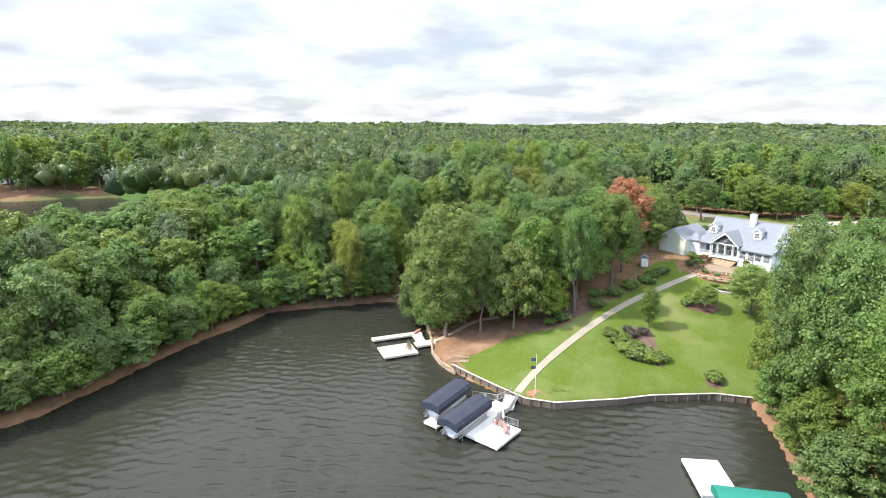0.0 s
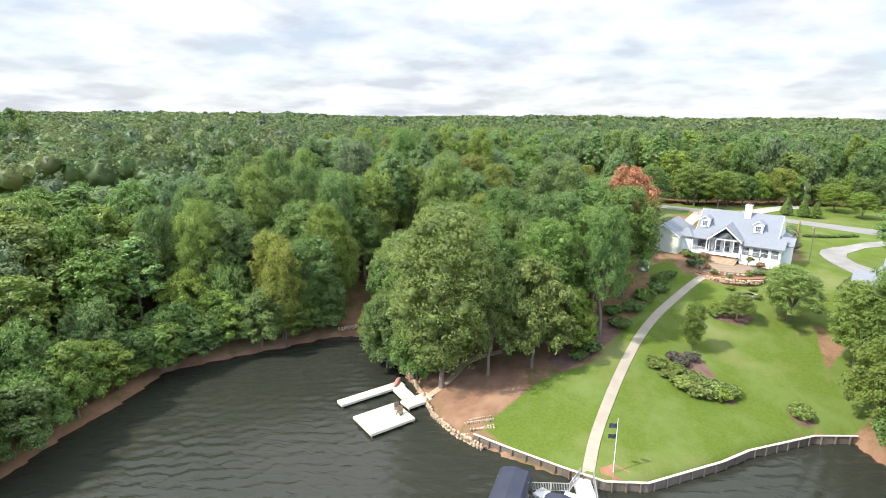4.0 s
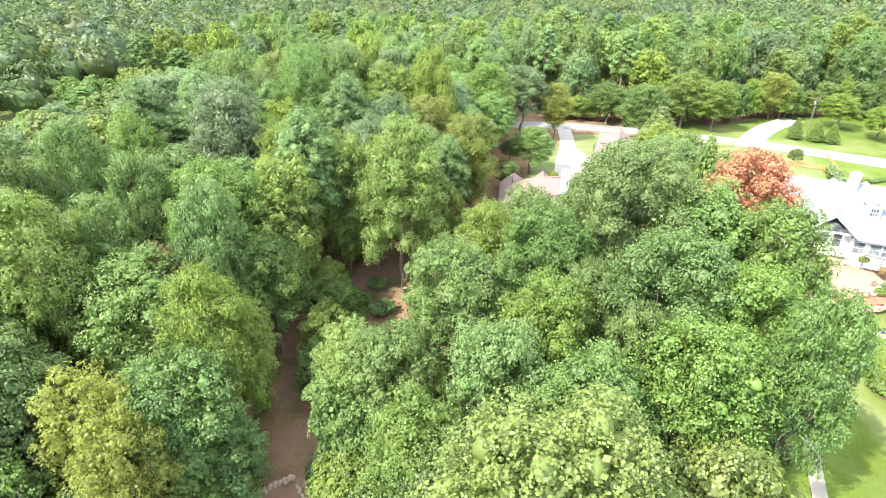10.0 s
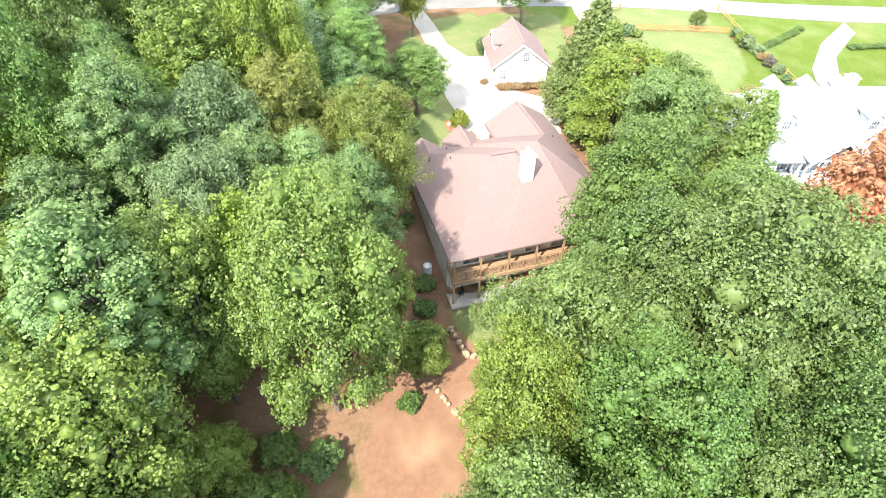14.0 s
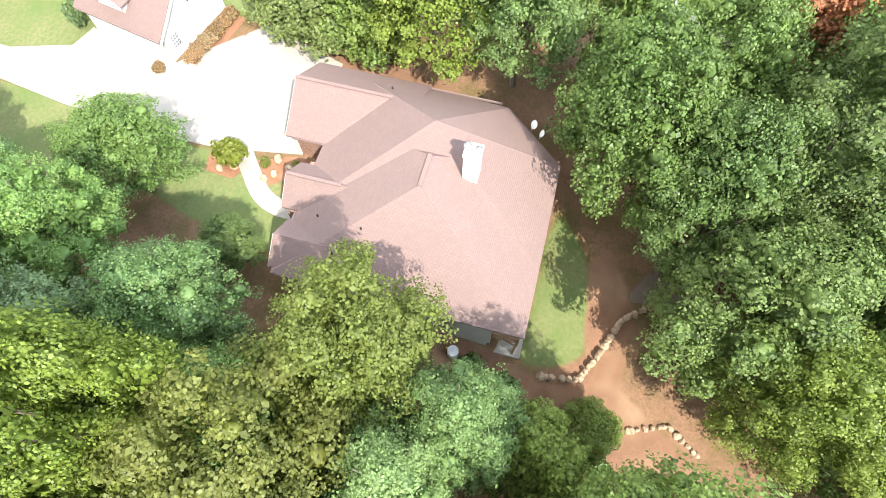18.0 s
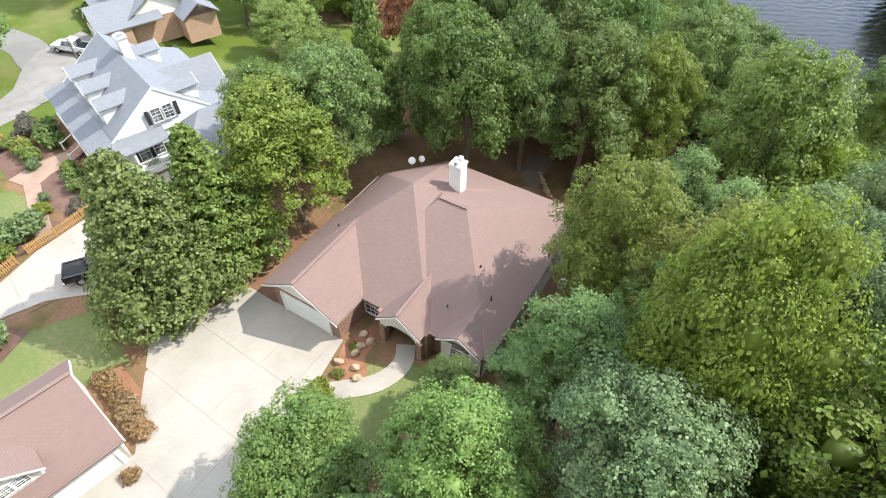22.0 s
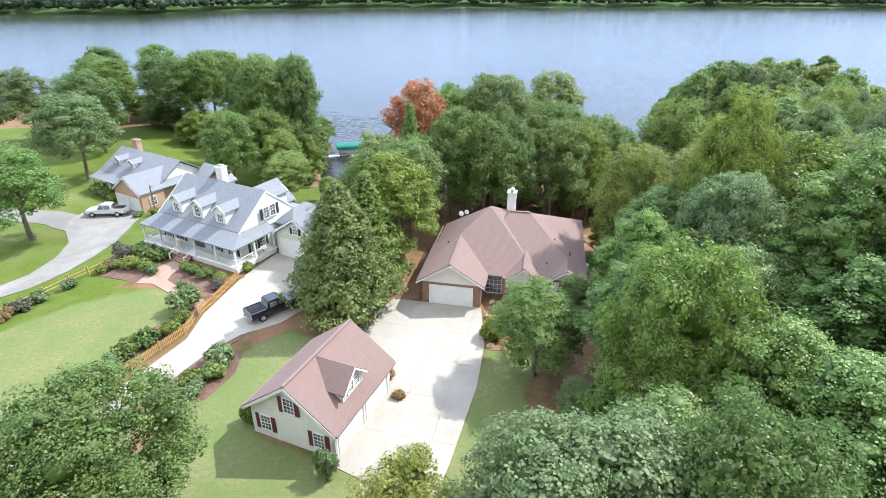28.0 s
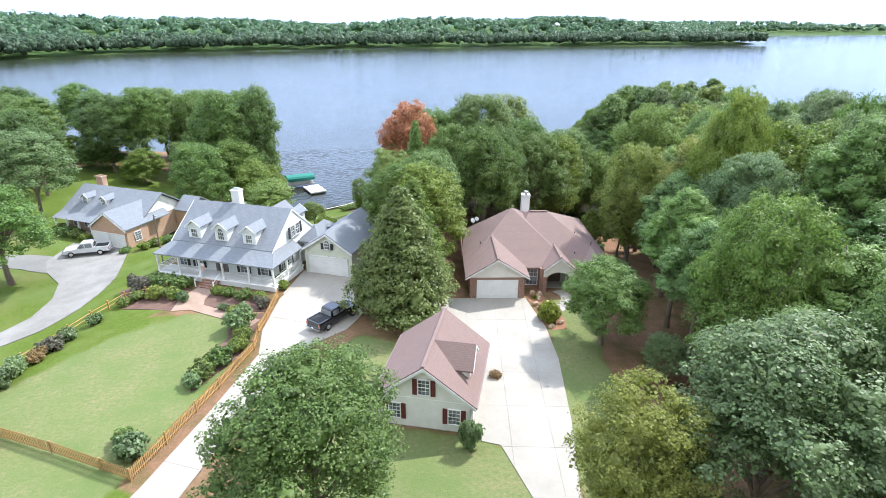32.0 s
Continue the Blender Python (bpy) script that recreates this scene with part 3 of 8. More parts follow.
def garage_door(w, h, parent, m):
    e = new("garage_door")
    e.parent, e.matrix_basis = parent, m
    rows = 4
    for j in range(rows):
        bm = boxes((0, 0, h * (j + 0.5) / rows, w, 0.05, h / rows - 0.015))
        k = max(2, round(w / 0.62))
        for i in range(k):
            box(bm, -w / 2 + w * (i + 0.5) / k, -0.03, h * (j + 0.5) / rows, w / k - 0.14, 0.02, h / rows - 0.18)
        part("door_panel", bm, "white", e)
    part("door_trim", boxes((-w / 2 - 0.08, -0.04, h / 2, 0.14, 0.12, h + 0.1), (w / 2 + 0.08, -0.04, h / 2, 0.14, 0.12, h + 0.1),
                            (0, -0.04, h + 0.1, w + 0.3, 0.12, 0.16)), "white", e)
    return e


def rail_run(a, b_, z, h, parent, material, gap=0.13, post=1.9, name="railing"):
    """Railing from a to b: rails, balusters and posts."""
    a, b_ = Vector((*a, z)), Vector((*b_, z))
    d = b_ - a
    n = max(1, round(d.length / gap))
    e = new(name)
    e.parent = parent
    ang = math.degrees(math.atan2(d.y, d.x))
    c = (a + b_) / 2
    part("rail", boxes((c.x, c.y, z + h, d.length, 0.09, 0.05, ang), (c.x, c.y, z + 0.12, d.length, 0.05, 0.06, ang)), material, e)
    bm = bmesh.new()
    for i in range(n + 1):
        p = a + d * (i / n)
        box(bm, p.x, p.y, z + h / 2 + 0.06, 0.035, 0.035, h - 0.1, ang)
    tagged(part("balusters", bm, material, e), kind="stuff")
    for i in range(max(1, round(d.length / post)) + 1):
        p = a + d * (i / max(1, round(d.length / post)))
        part("post", boxes((p.x, p.y, z + h / 2, 0.1, 0.1, h + 0.08, ang)), material, e)
    return e


# ---------------------------------------------------------------- land and lake
def spread(fine_lo, fine_hi, step, far_lo, far_hi, grow=1.25):
    a = list(np.arange(fine_lo, fine_hi + 1e-6, step))
    s, v = step, fine_hi
    while v < far_hi:
        s *= grow
        v += s
        a.append(min(v, far_hi))
    s, v = step, fine_lo
    while v > far_lo:
        s *= grow
        v -= s
        a.insert(0, max(v, far_lo))
    return np.array(a)


LAWNS = [
    # lake lawn below the grey house
    [(1.5, 72.6), (-1.5, 66), (-3.5, 62.5), (-9.3, 57.5), (-11.8, 49), (-15.3, 38.5), (-19, 30), (-20.5, 26.5), (-26, 27.5), (-33, 27), (-39, 32), (-38.5, 44),
     (-37.5, 50), (-34.4, 59.3), (-27, 65.2), (-24, 68.6), (-16.8, 75.2), (-12.8, 76.6), (-8.5, 76.0), (-2, 74.6)],
    # front lawn of the grey house, within its fence
    [(-26, -7), (-24.5, -9), (-26.4, -18), (-28, -26), (-33, -40), (-48, -40), (-44, -16), (-39, -8), (-33, -3), (-29, -3.5)],
    [(-41.5, 1), (-36, -2), (-40, -9), (-45, -15), (-52, -22), (-60, -24), (-66, -16), (-56, -4), (-50, 3), (-46, 10), (-43, 10), (-42, 5)],
    [(-50, 22), (-38, 20), (-34, 24), (-40, 36), (-46, 52), (-60, 52), (-66, 44), (-60, 36)],
    [(-70, 12), (-62, 10), (-55, 2), (-62, -8), (-90, -14), (-90, 10)],
    # strip beside the detached garage and its front
    [(-6.5, -5.5), (-10.5, -9), (-14.5, -7.5), (-17.5, -12), (-18.5, -24), (-22, -34), (-12, -38), (2, -34), (0.6, -25), (-3, -22.5), (-11.5, -20.5), (-9.5, -11)],
    [(4.4, -2), (6.3, -0.6), (9, 1.3), (11.5, 1.0), (11, -4), (8.5, -12), (9, -24), (6, -30), (3, -36), (2.6, -20), (4.6, -8)],
    [(1, 20.2), (4, 19.8), (14, 19.5), (12.8, 23.8), (9, 24.6), (4.5, 23)],
    [(-0.5, -38), (-9, -39), (-8, -27), (-2, -27.5)],
    # roadside verges
    [(-26, -37), (-70, -20), (-90, -20), (-90, -2), (-70, -6), (-58, -9), (-40, -26), (-30, -34)],
    [(-44, 36), (-47, 54), (-58, 62), (-66, 74), (-80, 72), (-100, 60), (-90, 40), (-70, 36), (-58, 34)],
    [(-66, 8), (-72, 20), (-90, 24), (-110, 10), (-100, -6), (-75, -2)],
    [(-42, 14), (-42, 0), (-47, -14), (-60, -26), (-90, -34), (-125, 0), (-125, 58), (-92, 64), (-66, 60), (-60, 44), (-46, 40)],
    [(-45, -14), (-41, -5), (-35, -3.4), (-30, -5.2), (-28, -9), (-28.5, -24), (-40, -26)],
    [(-21.5, 26.5), (-18.8, 21), (-15.5, 24), (-15, 37), (-19, 31)], [(-41, 12), (-36, 16), (-35, 24), (-40, 34), (-46, 36), (-44, 22)], [(-39, 33), (-34.5, 21), (-33, 24.5), (-28, 27.5), (-21, 25), (-24, 31)],
    [(-20, -30), (-44, -20), (-70, -10), (-100, -8), (-100, -30), (-60, -45), (-30, -52), (-14, -47)],
    [(-39, 45), (-34.6, 59), (-38.8, 57.4), (-43, 52), (-42, 40)],
    [(-36, -52), (-48, -46), (-66, -38), (-92, -32), (-96, -60), (-60, -66)]]
EARTHS = [
    [(14.2, 3), (15.8, 16), (19, 20.5), (22.4, 26.5), (25.6, 35), (27.5, 44), (24, 50), (21.5, 44), (17.5, 34), (13.5, 27), (8, 27.5), (3, 24.5), (5, 23.2), (12, 24.2), (14.5, 21), (13.4, 17), (13.6, 4)],
    [(-3.7, 5), (-3.6, -0.5), (-5.6, -3.5), (-8.5, -8.2), (-7.2, -9.8), (-10, -9), (-12, -3), (-9, 3), (-6, 9), (-4, 16), (-1, 21), (-4, 22), (-3.4, 14)],
    [(4.5, 72.6), (11, 66), (19, 58), (17, 53), (8, 58), (-1, 61), (-2, 64), (0, 69)],
    # bank across the inlet
    [(262, -6), (276, 12), (293, 46), (312, 68), (345, 62), (352, 40), (316, 36), (300, 14), (276, -16)]]
gx = spread(-66, 52, 0.8, -3000, 3200, 1.07)
gy = spread(-52, 92, 0.8, -4200, 4200, 1.07)
XX, YY = np.meshgrid(gx, gy)
ZZ = height(XX, YY)
wob = 0.12 * np.sin(XX * 0.9 + 2 * np.sin(YY * 0.31)) * np.sin(YY * 0.77)
ZZ = ZZ + wob * (np.abs(XX) < 200) * 0.2
nx, ny = len(gx), len(gy)
idx = np.arange(nx * ny).reshape(ny, nx)
quads = np.stack([idx[:-1, :-1], idx[:-1, 1:], idx[1:, 1:], idx[1:, :-1]], -1).reshape(-1, 4)


def raw_mesh(name, verts, polys, material=None, smooth_it=False):
    """A mesh straight from arrays; polys: an array of equal-sided faces."""
    me = bpy.data.meshes.new(name)
    k = polys.shape[1]
    me.vertices.add(len(verts))
    me.vertices.foreach_set("co", np.asarray(verts, np.float32).ravel())
    me.loops.add(polys.size)
    me.loops.foreach_set("vertex_index", polys.astype(np.int32).ravel())
    me.polygons.add(len(polys))
    me.polygons.foreach_set("loop_start", np.arange(0, polys.size, k, dtype=np.int32))
    if smooth_it:
        me.polygons.foreach_set("use_smooth", np.ones(len(polys), bool))
    me.update(calc_edges=True)
    if material:
        me.materials.append(M[material])
    return me


land_me = raw_mesh("ground", np.stack([XX, YY, ZZ], -1).reshape(-1, 3), quads, "land", True)
for key, zones in (("lawn", LAWNS), ("earth", EARTHS)):
    mask = np.zeros(XX.shape)
    for poly in zones:
        mask = np.maximum(mask, np.clip(0.5 + signed_distance(XX, YY, poly) / 1.6, 0, 1))
    if key == "earth":
        d = signed_distance(XX, YY, LAND)
        mask = np.maximum(mask, 0.8 * np.clip(0.95 - d / 0.7, 0, 1) * (d > -3) * (np.hypot(XX, YY) < 345) * (1 - np.clip(0.5 + signed_distance(XX, YY, LAWNS[0]) / 0.8 + 0.6, 0, 1)))
    at = land_me.attributes.new(key, "FLOAT", "POINT")
    at.data.foreach_set("value", mask.astype(np.float32).ravel())
far_mask = smooth(100, 170, np.hypot(XX - 10, YY - 20)) * np.where((XX < -40) & (XX > -130) & (YY > -70) & (YY < 200), 0, 1)
dry_mask = np.zeros(XX.shape)
for poly in [LAWNS[k] for k in (1, 5, 6, 7, 8)]:
    dry_mask = np.maximum(dry_mask, np.clip(0.5 + signed_distance(XX, YY, poly) / 3.0, 0, 1))
at = land_me.attributes.new("dry", "FLOAT", "POINT")
at.data.foreach_set("value", dry_mask.astype(np.float32).ravel())
far_mask = far_mask * (1 - np.clip(0.5 + signed_distance(XX, YY, EARTHS[3]) / 4.0, 0, 1))
at = land_me.attributes.new("wooded", "FLOAT", "POINT")
at.data.foreach_set("value", far_mask.astype(np.float32).ravel())
tagged(new("ground", land_me), "green lawns, leaf litter and bare red earth", "ground", kind="structure")

wx = spread(-104, 50, 0.36, -3000, 3200, 1.35)
wy = spread(52, 138, 0.36, -400, 4200, 1.35)
WX, WY = np.meshgrid(wx, wy)
wi = np.arange(WX.size).reshape(WX.shape)
# wavelets: short crests running across the wind, in gusts of differing strength
rw = np.random.default_rng(17)
WZ = np.zeros(WX.shape)
for lam in np.geomspace(0.95, 2.3, 18):
    way = radians(-62) + rw.normal(0, 0.36)
    WZ += 0.0105 * lam ** 0.75 * np.sin((WX * math.cos(way) + WY * math.sin(way)) * 2 * math.pi / lam + rw.uniform(0, 6.28))
gust = 0.75 + 0.35 * np.sin(WX * 0.11 + 1.7 * np.sin(WY * 0.07)) * np.sin(WY * 0.13 + 0.9 * np.sin(WX * 0.05))
calm = np.clip((WX + 104) / 12, 0, 1) * np.clip((50 - WX) / 12, 0, 1) * np.clip((138 - WY) / 12, 0, 1)
WZ = WATER + WZ * gust * calm
wq = np.stack([wi[:-1, :-1], wi[:-1, 1:], wi[1:, 1:], wi[1:, :-1]], -1).reshape(-1, 4)
tagged(new("water", raw_mesh("water", np.stack([WX, WY, WZ], -1).reshape(-1, 3), wq, "water", True)),
       "dark green-brown rippled lake water", "lake", kind="structure")


def drape(poly, lift, depth=0.25, step=1.0):
    """A slab over a plan polygon whose top follows the land."""
    bm = bmesh.new()
    ring = []
    n = len(poly)
    for i in range(n):
        a, c = Vector(poly[i]), Vector(poly[(i + 1) % n])
        k = max(1, int((c - a).length / 2.0))
        ring += [a + (c - a) * (j / k) for j in range(k)]
    top = [bm.verts.new((p.x, p.y, 0)) for p in ring]
    bm.faces.new(top)
    bmesh.ops.triangulate(bm, faces=bm.faces)
    lo = Vector((min(p.x for p in ring), min(p.y for p in ring)))
    hi = Vector((max(p.x for p in ring), max(p.y for p in ring)))
    for ax, (s, e) in enumerate(((lo.x, hi.x), (lo.y, hi.y))):
        v = s + step * 2
        while v < e:
            co, no = ((v, 0, 0), (1, 0, 0)) if ax == 0 else ((0, v, 0), (0, 1, 0))
            bmesh.ops.bisect_plane(bm, geom=bm.verts[:] + bm.edges[:] + bm.faces[:], plane_co=co, plane_no=no)
            v += step * 2
    zs = height(np.array([v.co.x for v in bm.verts]), np.array([v.co.y for v in bm.verts]))
    for v, z in zip(bm.verts, zs):
        v.co.z = z + lift
    bmesh.ops.recalc_face_normals(bm, faces=bm.faces)
    if bm.faces[0].normal.z < 0 if bm.faces[:] and not bm.faces.ensure_lookup_table() else False:
        bmesh.ops.reverse_faces(bm, faces=bm.faces)
    r = bmesh.ops.extrude_face_region(bm, geom=bm.faces[:])
    for v in r["geom"]:
        if isinstance(v, bmesh.types.BMVert):
            v.co.z -= depth
    bmesh.ops.recalc_face_normals(bm, faces=bm.faces)
    return bm


def ribbon(line, width):
    """The plan polygon of a path of that width along a line; width may be a list."""
    ps = [Vector(p) for p in line]
    ws = width if isinstance(width, (list, tuple)) else [width] * len(ps)
    le, ri = [], []
    for i, p in enumerate(ps):
        d = (ps[min(i + 1, len(ps) - 1)] - ps[max(i - 1, 0)]).normalized()
        nn = Vector((-d.y, d.x))
        le.append(tuple(p + nn * ws[i] / 2))
        ri.append(tuple(p - nn * ws[i] / 2))
    return ri + le[::-1]


def curve_pts(ps, k=4):
    """Catmull-Rom through plan points."""
    out = []
    for i in range(len(ps) - 1):
        p0, p1, p2, p3 = (Vector(ps[max(0, min(len(ps) - 1, j))]) for j in (i - 1, i, i + 1, i + 2))
        for s in range(k):
            t = s / k
            out.append(tuple(0.5 * (2 * p1 + (p2 - p0) * t + (2 * p0 - 5 * p1 + 4 * p2 - p3) * t * t + (3 * p1 - p0 - 3 * p2 + p3) * t ** 3)))
    return out + [tuple(ps[-1])]


# ---------------------------------------------------------------- drives, road and paths
def slab_field(name, label, outline, origin, turn, step, material, lift=0.05, gap=0.014, category="driveway"):
    """Cast concrete bays: a grid of slabs clipped to the drive's outline, each a piece with open joints."""
    drive = thing(name, label, category, kind="structure")
    R = Matrix.Rotation(radians(turn), 2)
    loc = [R.transposed() @ (Vector(p) - Vector(origin)) for p in outline]
    u0, u1 = min(p.x for p in loc), max(p.x for p in loc)
    v0, v1 = min(p.y for p in loc), max(p.y for p in loc)
    for i in range(int(u0 // step[0]), int(u1 // step[0]) + 1):
        for j in range(int(v0 // step[1]), int(v1 // step[1]) + 1):
            poly = [p.copy() for p in loc]
            for nx_, ny_, c in ((1, 0, i * step[0] + gap / 2), (-1, 0, -((i + 1) * step[0] - gap / 2)), (0, 1, j * step[1] + gap / 2), (0, -1, -((j + 1) * step[1] - gap / 2))):
                out = []
                for k in range(len(poly)):
                    a, c2 = poly[k], poly[(k + 1) % len(poly)]
                    da, db = a.x * nx_ + a.y * ny_ - c, c2.x * nx_ + c2.y * ny_ - c
                    if da >= 0:
                        out.append(a)
                    if (da >= 0) != (db >= 0):
                        out.append(a + (c2 - a) * (da / (da - db)))
                poly = out
                if len(poly) < 3:
                    break
            if len(poly) < 3:
                continue
            ws = [R @ p + Vector(origin) for p in poly]
            area = abs(sum(a.x * c2.y - c2.x * a.y for a, c2 in zip(ws, ws[1:] + ws[:1]))) / 2
            if area < 0.15:
                continue
            bm = bmesh.new()
            dz = random.uniform(-0.006, 0.006)
            zs = [ground_z(p.x, p.y) for p in ws]
            lo = [bm.verts.new((p.x, p.y, z - 0.15)) for p, z in zip(ws, zs)]
            hi = [bm.verts.new((p.x, p.y, z + lift + dz)) for p, z in zip(ws, zs)]
            bm.faces.new(hi)
            for k in range(len(ws)):
                q = (k + 1) % len(ws)
                bm.faces.new((lo[k], lo[q], hi[q], hi[k]))
            bmesh.ops.recalc_face_normals(bm, faces=bm.faces)
            part("slab", bm, material, drive)
    return drive


MAIN_DRIVE = [(-6.2, 0.0), (3.2, 0.0), (3.7, -3.0), (4.3, -6.3), (4.4, -12), (3.6, -20.5), (2.6, -27), (2.2, -34), (2.2, -43.5), (-0.6, -45.5),
              (-0.9, -36), (-0.6, -28), (-2.2, -23), (-4.5, -22.3), (-2.75, -13.5), (-3.6, -12.8), (-8.8, -7.6)]
slab_field("driveway", "pale concrete driveway cast in jointed bays", MAIN_DRIVE, (-0.4, -0.2), -2.5, (3.1, 4.6), "concrete", 0.06)
GREY_DRIVE = [(-23.2, 7.6), (-17.2, 5.8), (-15.1, -1.8), (-14.6, -3.4), (-15.9, -6.6), (-18.8, -9.3), (-20.2, -12.3), (-21.6, -18), (-23.0, -24), (-25.0, -34), (-27.6, -42), (-30.6, -41), (-28.2, -32),
              (-26.6, -26.5), (-25.0, -19.5), (-23.4, -11), (-24.3, -6.6), (-24.3, 0.9)]
slab_field("driveway", "cream concrete driveway of the farmhouse, jointed", GREY_DRIVE, (-20, 0), -16.7, (4.2, 5.0), "concrete", 0.06)
BRICK_DRIVE = [(-51.6, 20.6), (-60.6, 21.6), (-60.2, 15), (-58, 11.5), (-54.2, 8), (-52.3, 3.8), (-51.8, -0.7), (-52.9, -4.3), (-57.5, -10), (-66.5, -15.5),
               (-67.5, -19), (-58.2, -14), (-51.0, -7.9), (-48.2, -4.2), (-46.9, 0.2), (-46.7, 4.5), (-47.2, 8.5), (-48.8, 13)]
solo("driveway", drape(BRICK_DRIVE, 0.08), "drive_worn", "grey worn curving driveway of the tan brick house", "driveway", kind="structure")
solo("driveway", drape(ribbon(curve_pts([(-52, 13.5), (-58, 13.5), (-64, 15.0), (-76, 14)], 3), 4.5), 0.07), "asphalt", "grey worn driveway branch", "driveway", kind="structure")
ROAD = curve_pts([(14, -45), (0, -45.5), (-12, -43.5), (-24, -40.5), (-36, -36.5), (-47, -31.5), (-58, -26.0), (-72, -21), (-92, -16), (-140, -10)], 3)
solo("road", drape(ribbon(ROAD, 6.2), 0.06), "asphalt", "pale grey asphalt road through the lots", "road", kind="structure")
solo("road", drape(ribbon(curve_pts([(14, -45), (22, -47), (30, -52), (36, -62), (40, -80)], 3), 5.5), 0.05), "asphalt", "pale grey asphalt lane bending into the wood", "road", kind="structure")
solo("road", drape(ribbon(curve_pts([(-38, -37), (-42, -44), (-48, -52), (-56, -60)], 3), 5.0), 0.08), "concrete", "pale concrete side drive", "road", kind="structure")
# lake path: cast panels following the slope
LAKE_PATH = curve_pts([(-11.0, 76.6), (-11.1, 71.5), (-11.8, 65.5), (-12.9, 57.8), (-14.7, 48.6), (-17.2, 40.4), (-20.6, 32.2), (-22.9, 27.4), (-24.2, 25.2)], 4)
lp = thing("path", "long narrow concrete walk curving down the lawn to the dock", "path", kind="structure")
for i in range(len(LAKE_PATH) - 1):
    a, c = Vector(LAKE_PATH[i]), Vector(LAKE_PATH[i + 1])
    d = (c - a).normalized() * 0.012
    q = ribbon([tuple(a + d), tuple(c - d)], 1.25)
    bm = bmesh.new()
    lo = [bm.verts.new((x, y, ground_z(x, y) - 0.1)) for x, y in q]
    hi = [bm.verts.new((x, y, ground_z(x, y) + 0.09)) for x, y in q]
    bm.faces.new(hi)
    for k in range(4):
        bm.faces.new((lo[k], lo[(k + 1) % 4], hi[(k + 1) % 4], hi[k]))
    bmesh.ops.recalc_face_normals(bm, faces=bm.faces)
    part("path_panel", bm, "path", lp)
solo("path", drape(ribbon(curve_pts([(3.9, -4.6), (5.4, -3.4), (7.4, -1.5), (8.0, 0.6), (7.3, 2.2)], 4), 1.4), 0.07), "concrete", "curved concrete front walk of the brick house", "path", kind="structure")
solo("path", drape(ribbon([(-33.3, 3.0), (-34.0, 0.2), (-33.6, -2.4)], [2.4, 2.8, 3.2]), 0.07), "brick_walk", "short brick-toned walk to the porch steps", "path", kind="structure")
solo("path", drape(ribbon([(-33.2, -1.6), (-29, -3.6), (-25.4, -5.2)], 1.4), 0.065), "brick_walk", "brick-toned walk from the porch to the drive", "path", kind="structure")
# beds of pine straw and bark
for poly, mt, lab in (
        ([(3.4, -0.3), (4.2, 2.3), (5.3, 2.2), (5.4, -0.2), (6.6, -1.6), (4.6, -3.2)], "mulch", "pine straw bed beside the garage"),
        ([(3.9, -4.6), (5.0, -3.4), (6.6, -4.4), (6.4, -6.6), (4.8, -7.0)], "mulch", "pine straw ring round a yellow-green shrub"),
        ([(-2.0, -12.5), (-9.0, -11.0), (-9.2, -9.8), (-2.4, -11.2)], "mulch", "pine straw strip along the detached garage"),
        ([(-1.7, -13.6), (-0.6, -13.9), (-0.4, -15.2), (-1.4, -15.9), (-2.4, -15.0)], "mulch", "pine straw ring beside the garage doors"),
        ([(-20.4, -12.9), (-17.2, -11.6), (-16.4, -14.5), (-17.0, -18.0), (-20.8, -20.8), (-21.4, -19)], "dark_mulch", "dark bark bed along the drive"),
        ([(-25.2, -3.0), (-24.8, -10.8), (-27.4, -16.5), (-29.0, -14), (-27.2, -8), (-28.6, -4.6)], "dark_mulch", "dark bark bed inside the fence"),
        ([(-24.6, 0.6), (-26, -0.4), (-33, 2.0), (-34.4, -0.8), (-28, -2.6), (-25.0, -2.8)], "dark_mulch", "dark bark bed before the porch"),
        ([(-35.2, 2.6), (-42, 5.2), (-44, 3.6), (-41, -1.5), (-35, -2.6)], "dark_mulch", "dark bark bed beside the porch"),
        ([(-18.2, 55.2), (-19.2, 50.2), (-22.4, 49.6), (-25.0, 54.5), (-26.6, 58.0), (-22.6, 58.4)], "dark_mulch", "dark bark bed in the lake lawn"),
        ([(-25.0, 38.5), (-29.0, 39.0), (-31.0, 36.0), (-28.0, 34.5), (-25.2, 35.4)], "dark_mulch", "dark bark bed round a spreading shrub"),
        ([(-33.0, 58.0), (-34.6, 58.0), (-35.2, 55.4), (-33.2, 54.6), (-32.0, 56.0)], "dark_mulch", "dark bark bed near the sea wall"),
        ([(-14.9, 76.0), (-12.6, 76.6), (-12.0, 75.2), (-13.3, 74.2), (-15.0, 74.6)], "mulch", "rusty mulch ring at the flagpole"),
        ([(-5.6, 60.5), (-8.8, 57.0), (-12.0, 48.6), (-9.5, 46), (-6, 52), (-3, 58)], "dark_mulch", "dark leaf bed under the oaks")):
    solo("garden_bed", drape(poly, 0.035, 0.12, 0.8), mt, lab, "garden bed", kind="structure")

